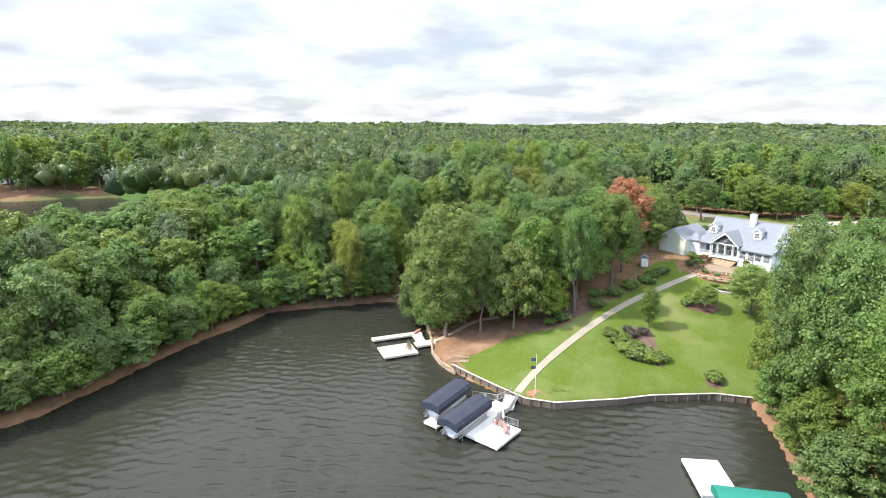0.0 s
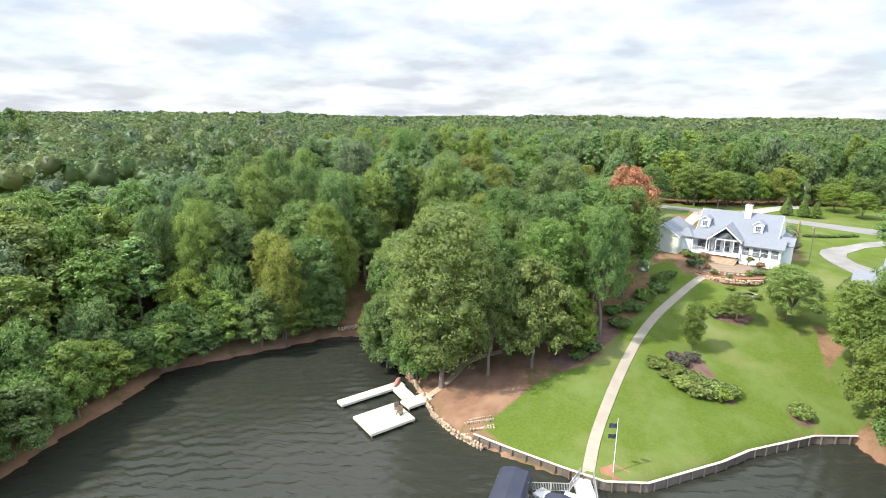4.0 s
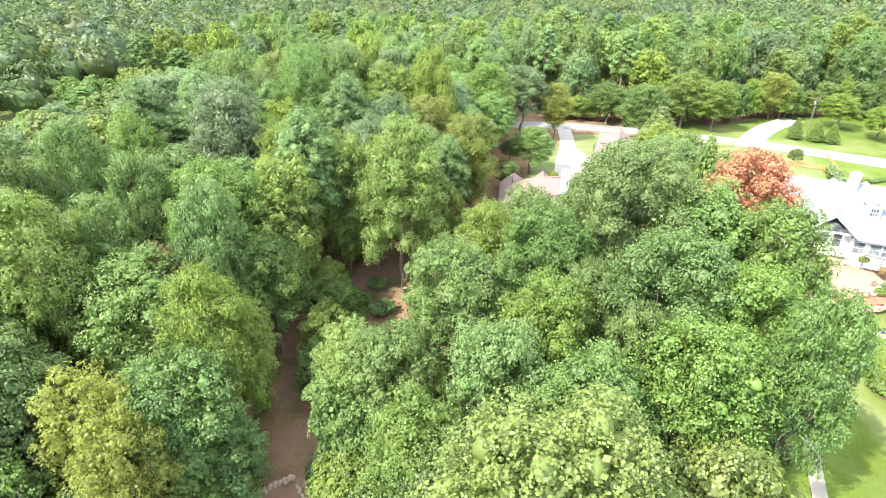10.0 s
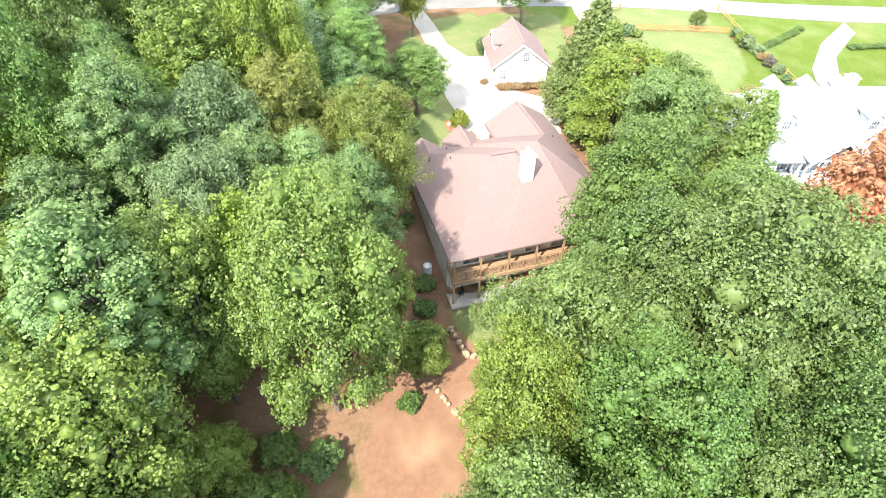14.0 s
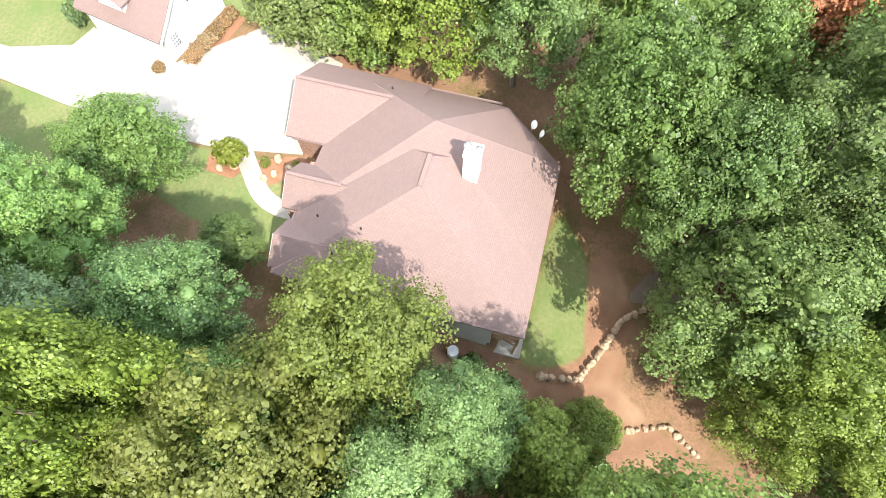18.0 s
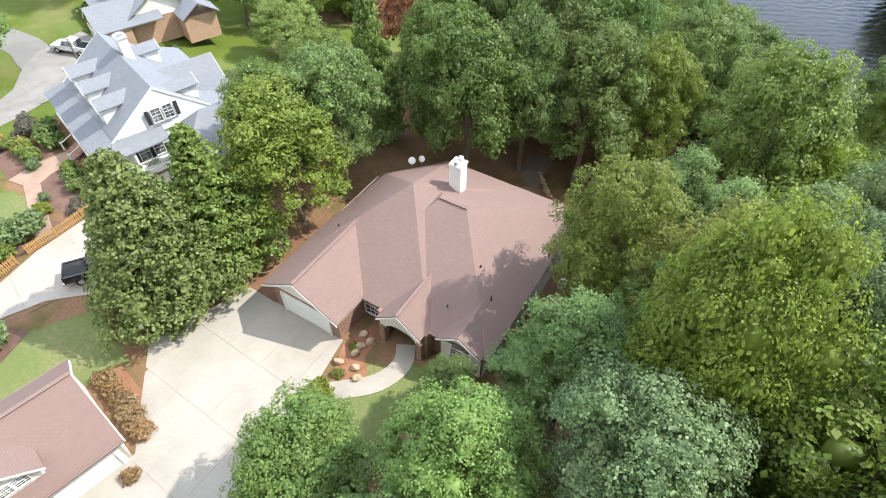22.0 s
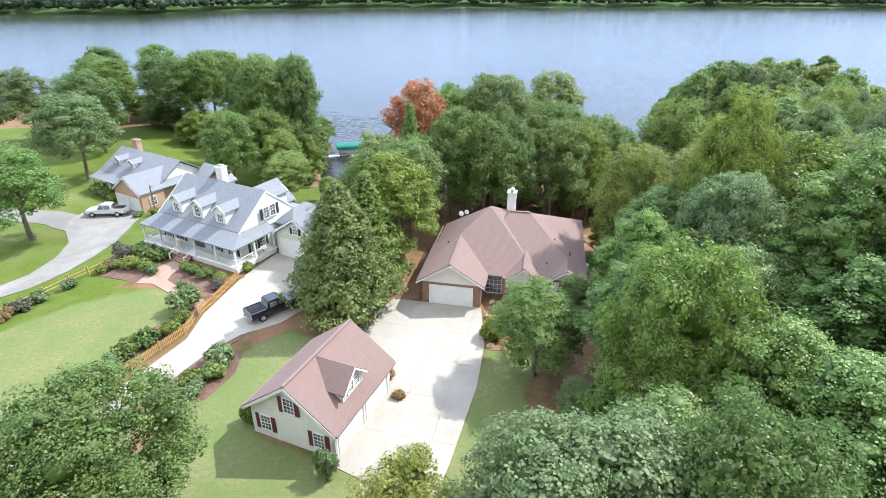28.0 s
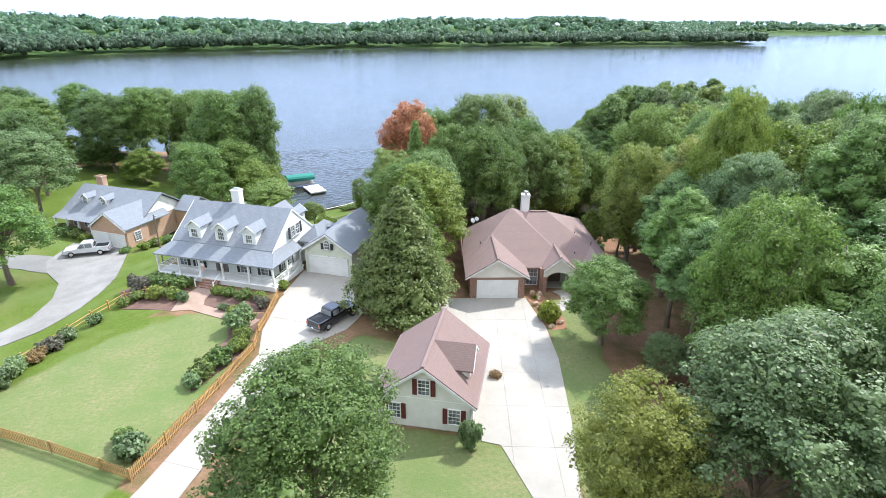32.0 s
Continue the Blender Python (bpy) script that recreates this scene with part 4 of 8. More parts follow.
# ---------------------------------------------------------------- trees
def leaf_quads(rng, centre, normal, size, tilt=0.7, slim=0.75):
    """Leaf sprays: one small quad at each centre, near the given normal."""
    n = len(centre)
    nn = normal + rng.normal(0, tilt, (n, 3))
    nn /= np.linalg.norm(nn, axis=1, keepdims=True) + 1e-9
    a = np.cross(nn, rng.normal(0, 1, (n, 3)))
    a /= np.linalg.norm(a, axis=1, keepdims=True) + 1e-9
    b_ = np.cross(nn, a)
    s = size * rng.uniform(0.6, 1.35, (n, 1))
    v = np.stack([centre + a * s, centre + b_ * s * slim, centre - a * s * 0.9, centre - b_ * s * slim], 1)
    return v.reshape(-1, 3)


ICO = bmesh.new()
bmesh.ops.create_icosphere(ICO, subdivisions=2, radius=1.0)
ICO_V = np.array([v.co[:] for v in ICO.verts])
ICO_F = np.array([[v.index for v in f.verts] for f in ICO.faces])
ICO.free()


def crown_mesh(name, seed, leaf, lobes, count, size, core=0.6, material="leaf_oak", droop=0.0, clump=0.4):
    """Leaf sprays in many small clumps over the outsides of lobes (rows of x, y, z, radius, squash), round a ragged core."""
    rng = np.random.default_rng(seed)
    L_ = np.array(lobes, float)
    cs, ss, ds = [], [], []
    for k, (x, y, z, r, q) in enumerate(L_):
        m_ = int(3.3 / clump ** 2)
        d = rng.normal(0, 1, (m_, 3))
        d /= np.linalg.norm(d, axis=1, keepdims=True)
        d[:, 2] = np.where(d[:, 2] < -0.3, -d[:, 2], d[:, 2])
        p = d * r * rng.uniform(0.74, 1.04, (m_, 1)) * np.array([1, 1, q]) + (x, y, z)
        keep = np.ones(len(p), bool)
        for j, (x2, y2, z2, r2, q2) in enumerate(L_):
            if j != k and abs(x2 - x) < r + r2 and abs(y2 - y) < r + r2:
                keep &= (((p - (x2, y2, z2)) / (r2 * np.array([1, 1, q2]))) ** 2).sum(1) > 0.62
        cs.append(p[keep]); ds.append(d[keep]); ss.append(r * clump * rng.uniform(0.6, 1.25, keep.sum()))
    pc, pd, ps = np.concatenate(cs), np.concatenate(ds), np.concatenate(ss)
    per = np.maximum(4, (count * ps ** 2 / (ps ** 2).sum() * rng.uniform(0.6, 1.4, len(ps))).astype(int))
    at = np.repeat(np.arange(len(pc)), per)
    d = rng.normal(0, 1, (len(at), 3)) + pd[at] * 0.9 + np.array([0, 0, 0.35])
    d /= np.linalg.norm(d, axis=1, keepdims=True)
    c = pc[at] + d * (ps[at] * rng.uniform(0.55, 1.12, len(at)))[:, None] * np.array([1, 1, 0.8])
    v = leaf_quads(rng, c, 0.7 * d + 0.5 * pd[at] + np.array([0, 0, 0.45 - droop]), size, 0.55)
    inner = np.maximum(6, (count * 0.34 * L_[:, 3] ** 2 / (L_[:, 3] ** 2).sum()).astype(int))
    li = np.repeat(np.arange(len(L_)), inner)
    d = rng.normal(0, 1, (len(li), 3))
    d /= np.linalg.norm(d, axis=1, keepdims=True)
    c = L_[li, :3] + d * (L_[li, 3] * rng.uniform(0.58, 0.92, len(li)))[:, None] * np.stack([np.ones(len(li)), np.ones(len(li)), L_[li, 4]], 1)
    v = np.concatenate([v, leaf_quads(rng, c, d + np.array([0, 0, 0.3]), size * 1.75, 0.5)])
    f = np.arange(len(v)).reshape(-1, 4)
    tri = np.concatenate([f[:, [0, 1, 2]], f[:, [0, 2, 3]]])
    vs, fs, off = [v], [tri], len(v)
    for k, (x, y, z, r, q) in enumerate(L_):
        w = ICO_V * (r * core * 0.66 * (1 + rng.normal(0, 0.14, (len(ICO_V), 1)))) * np.array([1, 1, q]) + (x, y, z)
        vs.append(w); fs.append(ICO_F + off); off += len(w)
    return raw_mesh(name, np.concatenate(vs), np.concatenate(fs), material)


def broad_lobes(seed, R, H, n=46, big=0.34, top=0.62):
    """Lobes spread over a broad rounded crown of radius R and depth H, its base at z = 0."""
    rng = np.random.default_rng(seed)
    out = []
    ga = math.pi * (3 - math.sqrt(5))
    skew = rng.normal(0, 0.12, 2) * R
    for i in range(n):
        u = (i + 0.5) / n
        zz = 1 - 1.55 * u
        rr = math.sqrt(max(0.0, 1 - zz * zz)) if zz > 0 else 1 - 0.12 * abs(zz)
        a = i * ga + rng.normal(0, 0.25)
        k = rng.uniform(0.66, 0.9) * (1 + 0.14 * math.sin(2 * a + seed) + 0.1 * math.sin(3 * a + 2 * seed))
        r = R * big * rng.uniform(0.62, 1.1)
        out.append((rr * k * R * math.cos(a) + skew[0] * zz, rr * k * R * math.sin(a) + skew[1] * zz,
                    H * (1 - top) + zz * H * top * rng.uniform(0.78, 0.92) - (0 if zz > 0 else 0.02 * H), r, rng.uniform(0.62, 0.85)))
    for i in range(7):
        a = rng.uniform(0, 6.28)
        out.append((0.35 * R * math.cos(a), 0.35 * R * math.sin(a), H * rng.uniform(0.3, 0.72), R * 0.42, 0.9))
    return out


def tall_lobes(seed, R, H, n=52):
    """A tall, uneven crown with a pointed top."""
    rng = np.random.default_rng(seed)
    out = []
    for i in range(n):
        u = (i + 0.5) / n
        w = (math.sin(math.pi * min(1, (1 - u) * 0.86 + 0.14)) ** 0.7) * (0.75 + 0.25 * (1 - u))
        a = i * 2.4 + rng.normal(0, 0.3)
        k = R * w * rng.uniform(0.45, 0.9)
        out.append((k * math.cos(a), k * math.sin(a), H * u * 0.95, R * rng.uniform(0.24, 0.4) * (1.1 - 0.45 * u), rng.uniform(0.8, 1.2)))
    return out


def cone_lobes(seed, R, H, n=90):
    """Overlapping upswept sprays over a cone."""
    rng = np.random.default_rng(seed)
    out = []
    for i in range(n):
        u = ((i + 0.5) / n) ** 0.8
        a = i * 2.4 + rng.normal(0, 0.25)
        w = R * (1 - u) ** 0.8 * (0.8 + 0.25 * math.sin(3 * a + seed) * 0.5) * (0.55 if u < 0.06 else 1)
        out.append((w * 0.84 * math.cos(a), w * 0.84 * math.sin(a), H * u * 0.96, 0.12 * R + 0.27 * R * (1 - u), rng.uniform(0.6, 0.9)))
    for i in range(8):
        out.append((0, 0, H * (0.08 + i * 0.1), R * 0.62 * (1 - i / 9), 1.0))
    return out


def wood_mesh(name, seed, base_r, fork, reach, spread_, limbs=7, material="bark", lean=0.3):
    """A tapered trunk from z = 0 with limbs that fan out under the crown."""
    rng = np.random.default_rng(seed)
    bm = bmesh.new()
    ps = [Vector((0, 0, -0.4))]
    k = 4
    for i in range(1, k + 1):
        ps.append(Vector((rng.normal(0, lean) * i / k, rng.normal(0, lean) * i / k, fork * i / k)))
    for i in range(k):
        tube(bm, ps[i], ps[i + 1] + (ps[i + 1] - ps[i]) * 0.04, base_r * (1.25 if i == 0 else 1 - 0.1 * i), base_r * (1 - 0.1 * (i + 1)), 7)
    for j in range(limbs):
        a = j * 2.4 + rng.normal(0, 0.3)
        h0 = fork * rng.uniform(0.72, 1.0)
        p0 = ps[-1].lerp(ps[-2], (fork - h0) / fork * k) if h0 > fork * 0.75 else ps[-2]
        out = spread_ * rng.uniform(0.45, 0.85)
        p1 = p0 + Vector((math.cos(a) * out * 0.5, math.sin(a) * out * 0.5, reach * 0.4))
        p2 = p0 + Vector((math.cos(a) * out, math.sin(a) * out, reach * rng.uniform(0.65, 0.95)))
        tube(bm, p0, p1, base_r * 0.5, base_r * 0.32, 5)
        tube(bm, p1, p2, base_r * 0.32, base_r * 0.1, 5)
    tube(bm, ps[-1], ps[-1] + Vector((0, 0, reach * 0.8)), base_r * 0.6, base_r * 0.15, 6)
    return mesh_of(bm, name, material, False)


def pine_mesh(name, seed, R, H, puffs=150, count=17000, size=0.075):
    """Soft needle tufts at the ends of whorled boughs; the crown's base at z = 0."""
    rng = np.random.default_rng(seed)
    lobes = []
    for i in range(puffs):
        u = (i + 0.5) / puffs
        a = i * 2.4 + rng.normal(0, 0.3)
        w = R * (1 - u ** 1.7) ** 0.75 * rng.uniform(0.3, 0.95) * (0.75 if u < 0.12 else 1)
        lobes.append((w * math.cos(a), w * math.sin(a), H * u * 0.95 + 0.12 * w, R * rng.uniform(0.11, 0.2), rng.uniform(0.7, 0.95)))
    return crown_mesh(name, seed, 0, lobes, count, size, 0.85, "needle", clump=0.55)


TREES = {}


def kind_of_tree(key, crown, wood, base):
    """A crown mesh, a trunk mesh, the height of the crown's base, and the total height and radius at scale 1."""
    v = np.empty(len(crown.vertices) * 3, np.float32)
    crown.vertices.foreach_get("co", v)
    v = v.reshape(-1, 3)
    TREES[key] = (crown, wood, base, float(np.percentile(v[:, 2], 99.5)) + base, float(np.percentile(np.hypot(v[:, 0], v[:, 1]), 97)))


for i, key in enumerate(("oak_a", "oak_b", "oak_c")):
    kind_of_tree(key, crown_mesh("crown", 10 + i, 0, broad_lobes(10 + i, 5.6, 12.5, 60, 0.28), 22000, 0.1), wood_mesh("trunk", 10 + i, 0.34, 6.5, 8, 4.5), 5.0)
kind_of_tree("light_a", crown_mesh("crown", 21, 0, tall_lobes(21, 4.8, 15.5, 66), 20000, 0.095, 0.55, material="leaf_light"), wood_mesh("trunk", 21, 0.27, 6, 11, 3), 3.2)
kind_of_tree("light_b", crown_mesh("crown", 22, 0, broad_lobes(22, 5.0, 13, 56, 0.27), 20000, 0.1, 0.55, material="leaf_light"), wood_mesh("trunk", 22, 0.27, 6, 9, 3.5), 4.0)
kind_of_tree("light_c", crown_mesh("crown", 23, 0, tall_lobes(23, 7.0, 20.0, 110), 32000, 0.1, 0.55, material="leaf_light", clump=0.34), wood_mesh("trunk", 23, 0.34, 7, 13, 4), 4.0)
kind_of_tree("grey_a", crown_mesh("crown", 31, 0, broad_lobes(31, 5.2, 12, 52, 0.29, 0.66), 20000, 0.1, material="leaf_grey"), wood_mesh("trunk", 31, 0.3, 7, 8, 4), 6.5)
kind_of_tree("yellow_a", crown_mesh("crown", 41, 0, tall_lobes(41, 4.4, 11, 48), 13000, 0.1, 0.42, material="leaf_yellow"), wood_mesh("trunk", 41, 0.22, 5.5, 8, 3), 5.0)
kind_of_tree("red_a", crown_mesh("crown", 51, 0, broad_lobes(51, 4.6, 8.5, 40, 0.26, 0.7), 12000, 0.11, material="leaf_red"), wood_mesh("trunk", 51, 0.26, 6.5, 7, 4), 7.5)
kind_of_tree("pine_a", pine_mesh("crown", 61, 4.3, 10.5, 150), wood_mesh("trunk", 61, 0.26, 14.0, 6, 2.2, 10, lean=0.15), 9.0)
kind_of_tree("pine_b", pine_mesh("crown", 62, 4.8, 9.5, 150), wood_mesh("trunk", 62, 0.26, 13.0, 6, 2.6, 10, lean=0.15), 8.5)
kind_of_tree("cedar_a", crown_mesh("crown", 71, 0, cone_lobes(71, 4.7, 13.5, 120), 20000, 0.11, 0.74, "cedar", 0.3), wood_mesh("trunk", 71, 0.25, 5, 7, 1), 0.4)
kind_of_tree("cedar_b", crown_mesh("crown", 72, 0, cone_lobes(72, 3.4, 12, 80), 12000, 0.11, 0.74, "cedar", 0.3), wood_mesh("trunk", 72, 0.22, 5, 6, 1), 0.5)
kind_of_tree("edge_a", crown_mesh("crown", 75, 0, broad_lobes(75, 4.0, 9.5, 50, 0.27, 0.52), 14000, 0.11, material="leaf_light"), wood_mesh("trunk", 75, 0.18, 3, 6, 3), 0.4)
kind_of_tree("edge_b", crown_mesh("crown", 76, 0, broad_lobes(76, 4.0, 9.0, 50, 0.27, 0.55), 14000, 0.11, material="leaf_oak"), wood_mesh("trunk", 76, 0.18, 3, 6, 3), 0.3)
kind_of_tree("brown_a", crown_mesh("crown", 77, 0, broad_lobes(77, 3.0, 7.0, 30, 0.25, 0.6), 3600, 0.11, 0.4, material="brown_leaf"), wood_mesh("trunk", 77, 0.16, 4, 6, 3, 12), 2.5)
# denser, finer-leaved builds of the same for the trees passed closest
kind_of_tree("oak_d", crown_mesh("crown", 12, 0, broad_lobes(12, 5.6, 12.5, 64, 0.27), 34000, 0.082, 0.6), wood_mesh("trunk", 12, 0.34, 6.5, 8, 4.5), 5.0)
kind_of_tree("grey_d", crown_mesh("crown", 33, 0, broad_lobes(33, 5.2, 12, 56, 0.28, 0.66), 32000, 0.082, 0.6, material="leaf_grey"), wood_mesh("trunk", 33, 0.3, 7, 8, 4), 6.5)
kind_of_tree("yellow_d", crown_mesh("crown", 43, 0, tall_lobes(43, 4.6, 11.5, 60), 24000, 0.08, 0.5, material="leaf_yellow"), wood_mesh("trunk", 43, 0.22, 5.5, 8, 3), 5.0)
kind_of_tree("light_d", crown_mesh("crown", 24, 0, broad_lobes(24, 5.2, 13, 60, 0.27), 33000, 0.082, 0.6, material="leaf_light"), wood_mesh("trunk", 24, 0.27, 6, 9, 3.5), 4.0)
kind_of_tree("pine_d", pine_mesh("crown", 64, 4.5, 10.0, 170, 28000, 0.06), wood_mesh("trunk", 64, 0.26, 13.5, 6, 2.4, 10, lean=0.15), 8.8)
# lighter builds of the same for woods further off
kind_of_tree("oak_far", crown_mesh("crown", 81, 0, broad_lobes(81, 5.4, 14, 34, 0.36), 5200, 0.2), wood_mesh("trunk", 81, 0.3, 7, 6, 3, 4), 3.0)
kind_of_tree("oak_far_b", crown_mesh("crown", 84, 0, broad_lobes(84, 5.0, 14, 34, 0.34, 0.68), 5200, 0.2), wood_mesh("trunk", 84, 0.3, 7, 6, 3, 4), 3.0)
kind_of_tree("light_far", crown_mesh("crown", 82, 0, tall_lobes(82, 4.8, 12.5, 34), 5200, 0.2, material="leaf_light"), wood_mesh("trunk", 82, 0.26, 6, 8, 3, 4), 2.5)
kind_of_tree("grey_far", crown_mesh("crown", 85, 0, broad_lobes(85, 5.0, 11, 30, 0.34, 0.68), 5200, 0.2, material="leaf_grey"), wood_mesh("trunk", 85, 0.26, 6, 8, 3, 4), 3.0)
kind_of_tree("pine_far", pine_mesh("crown", 83, 4.2, 10, 60, 4200, 0.16), wood_mesh("trunk", 83, 0.25, 13, 6, 2, 4, lean=0.1), 9.0)
TREE_WORDS = {"oak": "broad oak with a dense dark green crown", "light": "tall hardwood with a light green crown",
              "grey": "hardwood with a silvery green rustling crown", "yellow": "slender tree with yellow-green leaves",
              "red": "rust-red autumn tree standing among green oaks", "pine": "tall loblolly pine with tufted needles",
              "edge": "bushy hardwood at the wood's edge, leafy to the ground", "brown": "thin tree with sparse yellow-brown leaves",
              "cedar": "dense conical evergreen cedar, foliage to the ground"}
KNOWN = []


def plant(key, x, y, top=None, radius=None, turn=None, group="trees of the lakeside wood", z=None, lean=0.0):
    """One tree: top is the height in the world of its crown's top, radius its crown's."""
    crown, wood, base, h1, r1 = TREES[key]
    z = ground_z(x, y) if z is None else z
    h = (top - z) if top is not None else h1
    sz = h / h1
    sr = (radius / r1) if radius else sz
    turn = random.uniform(0, 360) if turn is None else turn
    word = key.split("_")[0]
    e = thing({"pine": "pine_tree", "cedar": "cedar_tree", "oak": "oak_tree"}.get(word, "tree"), TREE_WORDS[word], "tree", (x, y, z), turn, group)
    e.matrix_basis = pose(x, y, z, lean, 0, turn)
    part("crown", crown, None, e, m=Matrix.LocRotScale((0, 0, base * sz), None, (sr, sr, sz)))
    part("trunk", wood, None, e, m=Matrix.LocRotScale((0, 0, 0), None, (max(sr, sz * 0.8), max(sr, sz * 0.8), sz)))
    KNOWN.append((x, y, radius or r1 * sr))
    return e


# ---- trees that stand out, one by one
HOUSE_G = "trees between the houses"
plant("red_a", -11.0, 31.5, 17.3, 5.0)
plant("cedar_a", -10.3, -3.4, 13.6, 5.6, group=HOUSE_G)
plant("cedar_b", -9.2, 1.4, 13.2, 4.2, group=HOUSE_G)
plant("light_b", -7.6, 8.0, 13.6, 5.2, group=HOUSE_G)
plant("oak_c", -7.8, 14.2, 13.6, 4.9, group=HOUSE_G)
plant("oak_b", -11.6, 10.6, 13.0, 4.4, group=HOUSE_G)
plant("cedar_b", -9.6, 22.0, 15.7, 2.9, group=HOUSE_G)
plant("light_a", -13.0, 17.5, 13.0, 3.6, group=HOUSE_G)
for key, x, y, top, r in (
        ("oak_b", 0.4, 23.0, 15.0, 5.3), ("oak_a", 9.6, 30.6, 12.6, 5.4), ("oak_d", 1.3, 34.6, 18.0, 6.8), ("oak_a", -6.3, 37.4, 15.5, 6.0), ("oak_d", -1.2, 44.0, 14.0, 6.0),
        ("oak_d", 8.4, 39.4, 13.5, 5.6), ("oak_d", 16.2, 43.2, 11.0, 6.0), ("light_d", 8.9, 47.2, 11.0, 5.0), ("oak_b", -1.6, 52.4, 11.5, 5.6), ("oak_c", -7.6, 46.6, 12.5, 5.0),
        ("light_d", 13.6, 34.4, 11.5, 4.6), ("oak_a", 4.0, 28.6, 14.0, 4.6), ("oak_c", 20.2, 50.6, 7.5, 4.6), ("light_b", 25.2, 48.2, 6.0, 4.0), ("light_c", 9.2, 65.6, 14.3, 7.2), ("edge_a", -6.4, 55.6, 2.6, 3.4),
        ("edge_a", -1.6, 60.2, 7.6, 5.0), ("oak_b", 16.8, 57.4, 6.5, 4.6), ("oak_a", 5.2, 56.4, 10.5, 5.0), ("oak_c", 11.5, 53.0, 10.0, 4.8), ("oak_b", -5.2, 27.4, 14.5, 4.4), ("oak_c", -11.4, 38.4, 14.8, 5.2)):
    plant(key, x, y, top, r, group="oaks of the point")
for key, x, y, top, r in (
        ("light_d", 25.0, 25.2, 17.5, 5.8), ("yellow_d", 18.0, 10.6, 15.0, 4.3), ("yellow_d", 24.2, 8.2, 16.5, 4.8), ("pine_d", 20.4, 16.4, 13.5, 3.3), ("pine_d", 23.6, 14.2, 14.0, 3.4), ("edge_a", 20.6, 20.8, 9.0, 3.2), ("light_b", 29.2, 21.0, 14.0, 4.2), ("grey_d", 29.6, 10.2, 17.0, 4.8), ("brown_a", 44.4, 43.2, 9.0, 3.4), ("yellow_a", 38.0, 60.2, 5.5, 3.2), ("grey_a", 47.5, 22.0, 20.0, 5.2), ("grey_d", 31.0, 17.5, 15.5, 4.4), ("grey_d", 23.6, -4.0, 17.4, 4.5), ("pine_d", 16.6, -6.4, 14.5, 3.8),
        ("pine_d", 19.0, 1.2, 14.0, 3.9), ("oak_b", 9.0, -9.6, 8.6, 4.1), ("pine_d", 16.0, -12.6, 13.5, 4.0), ("oak_d", 16.8, -18.6, 17.5, 4.8), ("pine_d", 21.6, -21.4, 15.0, 4.4), ("pine_d", 22.0, -12.6, 15.0, 4.6), ("pine_a", 28.0, -15.6, 16.0, 4.6),
        ("grey_d", 10.8, -32.2, 15.2, 6.2), ("yellow_d", 3.6, -32.2, 12.0, 3.7), ("oak_d", -13.9, -31.2, 12.4, 5.6), ("pine_d", 27.6, 14.6, 15.0, 4.2), ("pine_a", 36.2, 25.0, 18.0, 4.8), ("pine_b", 40.0, 15.0, 15.0, 4.6),
        ("oak_d", 43.4, 33.8, 14.0, 6.8), ("oak_b", 36.8, 36.8, 8.0, 4.6), ("oak_b", 49.8, 29.4, 14.0, 6.3), ("oak_a", 49.6, 57.4, 10.5, 6.2), ("oak_b", 44.3, 47.2, 10.0, 6.0), ("yellow_a", 41.4, 58.6, 7.0, 3.8),
        ("oak_c", 37.2, 54.8, 6.0, 5.4), ("light_b", 37.0, 44.2, 4.0, 3.8), ("light_a", 32.6, 22.6, 15.0, 3.8), ("grey_a", 60.6, 12.0, 19.6, 6.0), ("grey_a", 53.0, 9.6, 18.8, 5.2), ("pine_d", 22.6, 6.0, 14.0, 3.4),
        ("oak_c", 12.6, -0.8, 5.0, 2.2), ("grey_a", 12.6, -15.6, 4.6, 2.0), ("edge_a", 17.6, 24.4, 2.2, 2.2), ("edge_b", 30.6, 32.6, 0.5, 2.6), ("edge_a", 31.4, 37.0, 0.5, 3.0), ("edge_b", 30.2, 42.0, -1.5, 2.8), ("edge_a", 33.6, 28.6, 1.0, 2.6), ("yellow_a", 18.8, 49.0, 4.0, 3.4), ("edge_a", 23.4, 47.6, -1.0, 2.6), ("edge_b", 19.8, 60.6, -0.5, 3.8), ("oak_b", 14.4, 60.0, 6.0, 4.6), ("pine_b", 24.2, -24.0, 15.0, 4.8), ("pine_a", 15.6, -25.6, 12.5, 3.8)):
    plant(key, x, y, top, r)
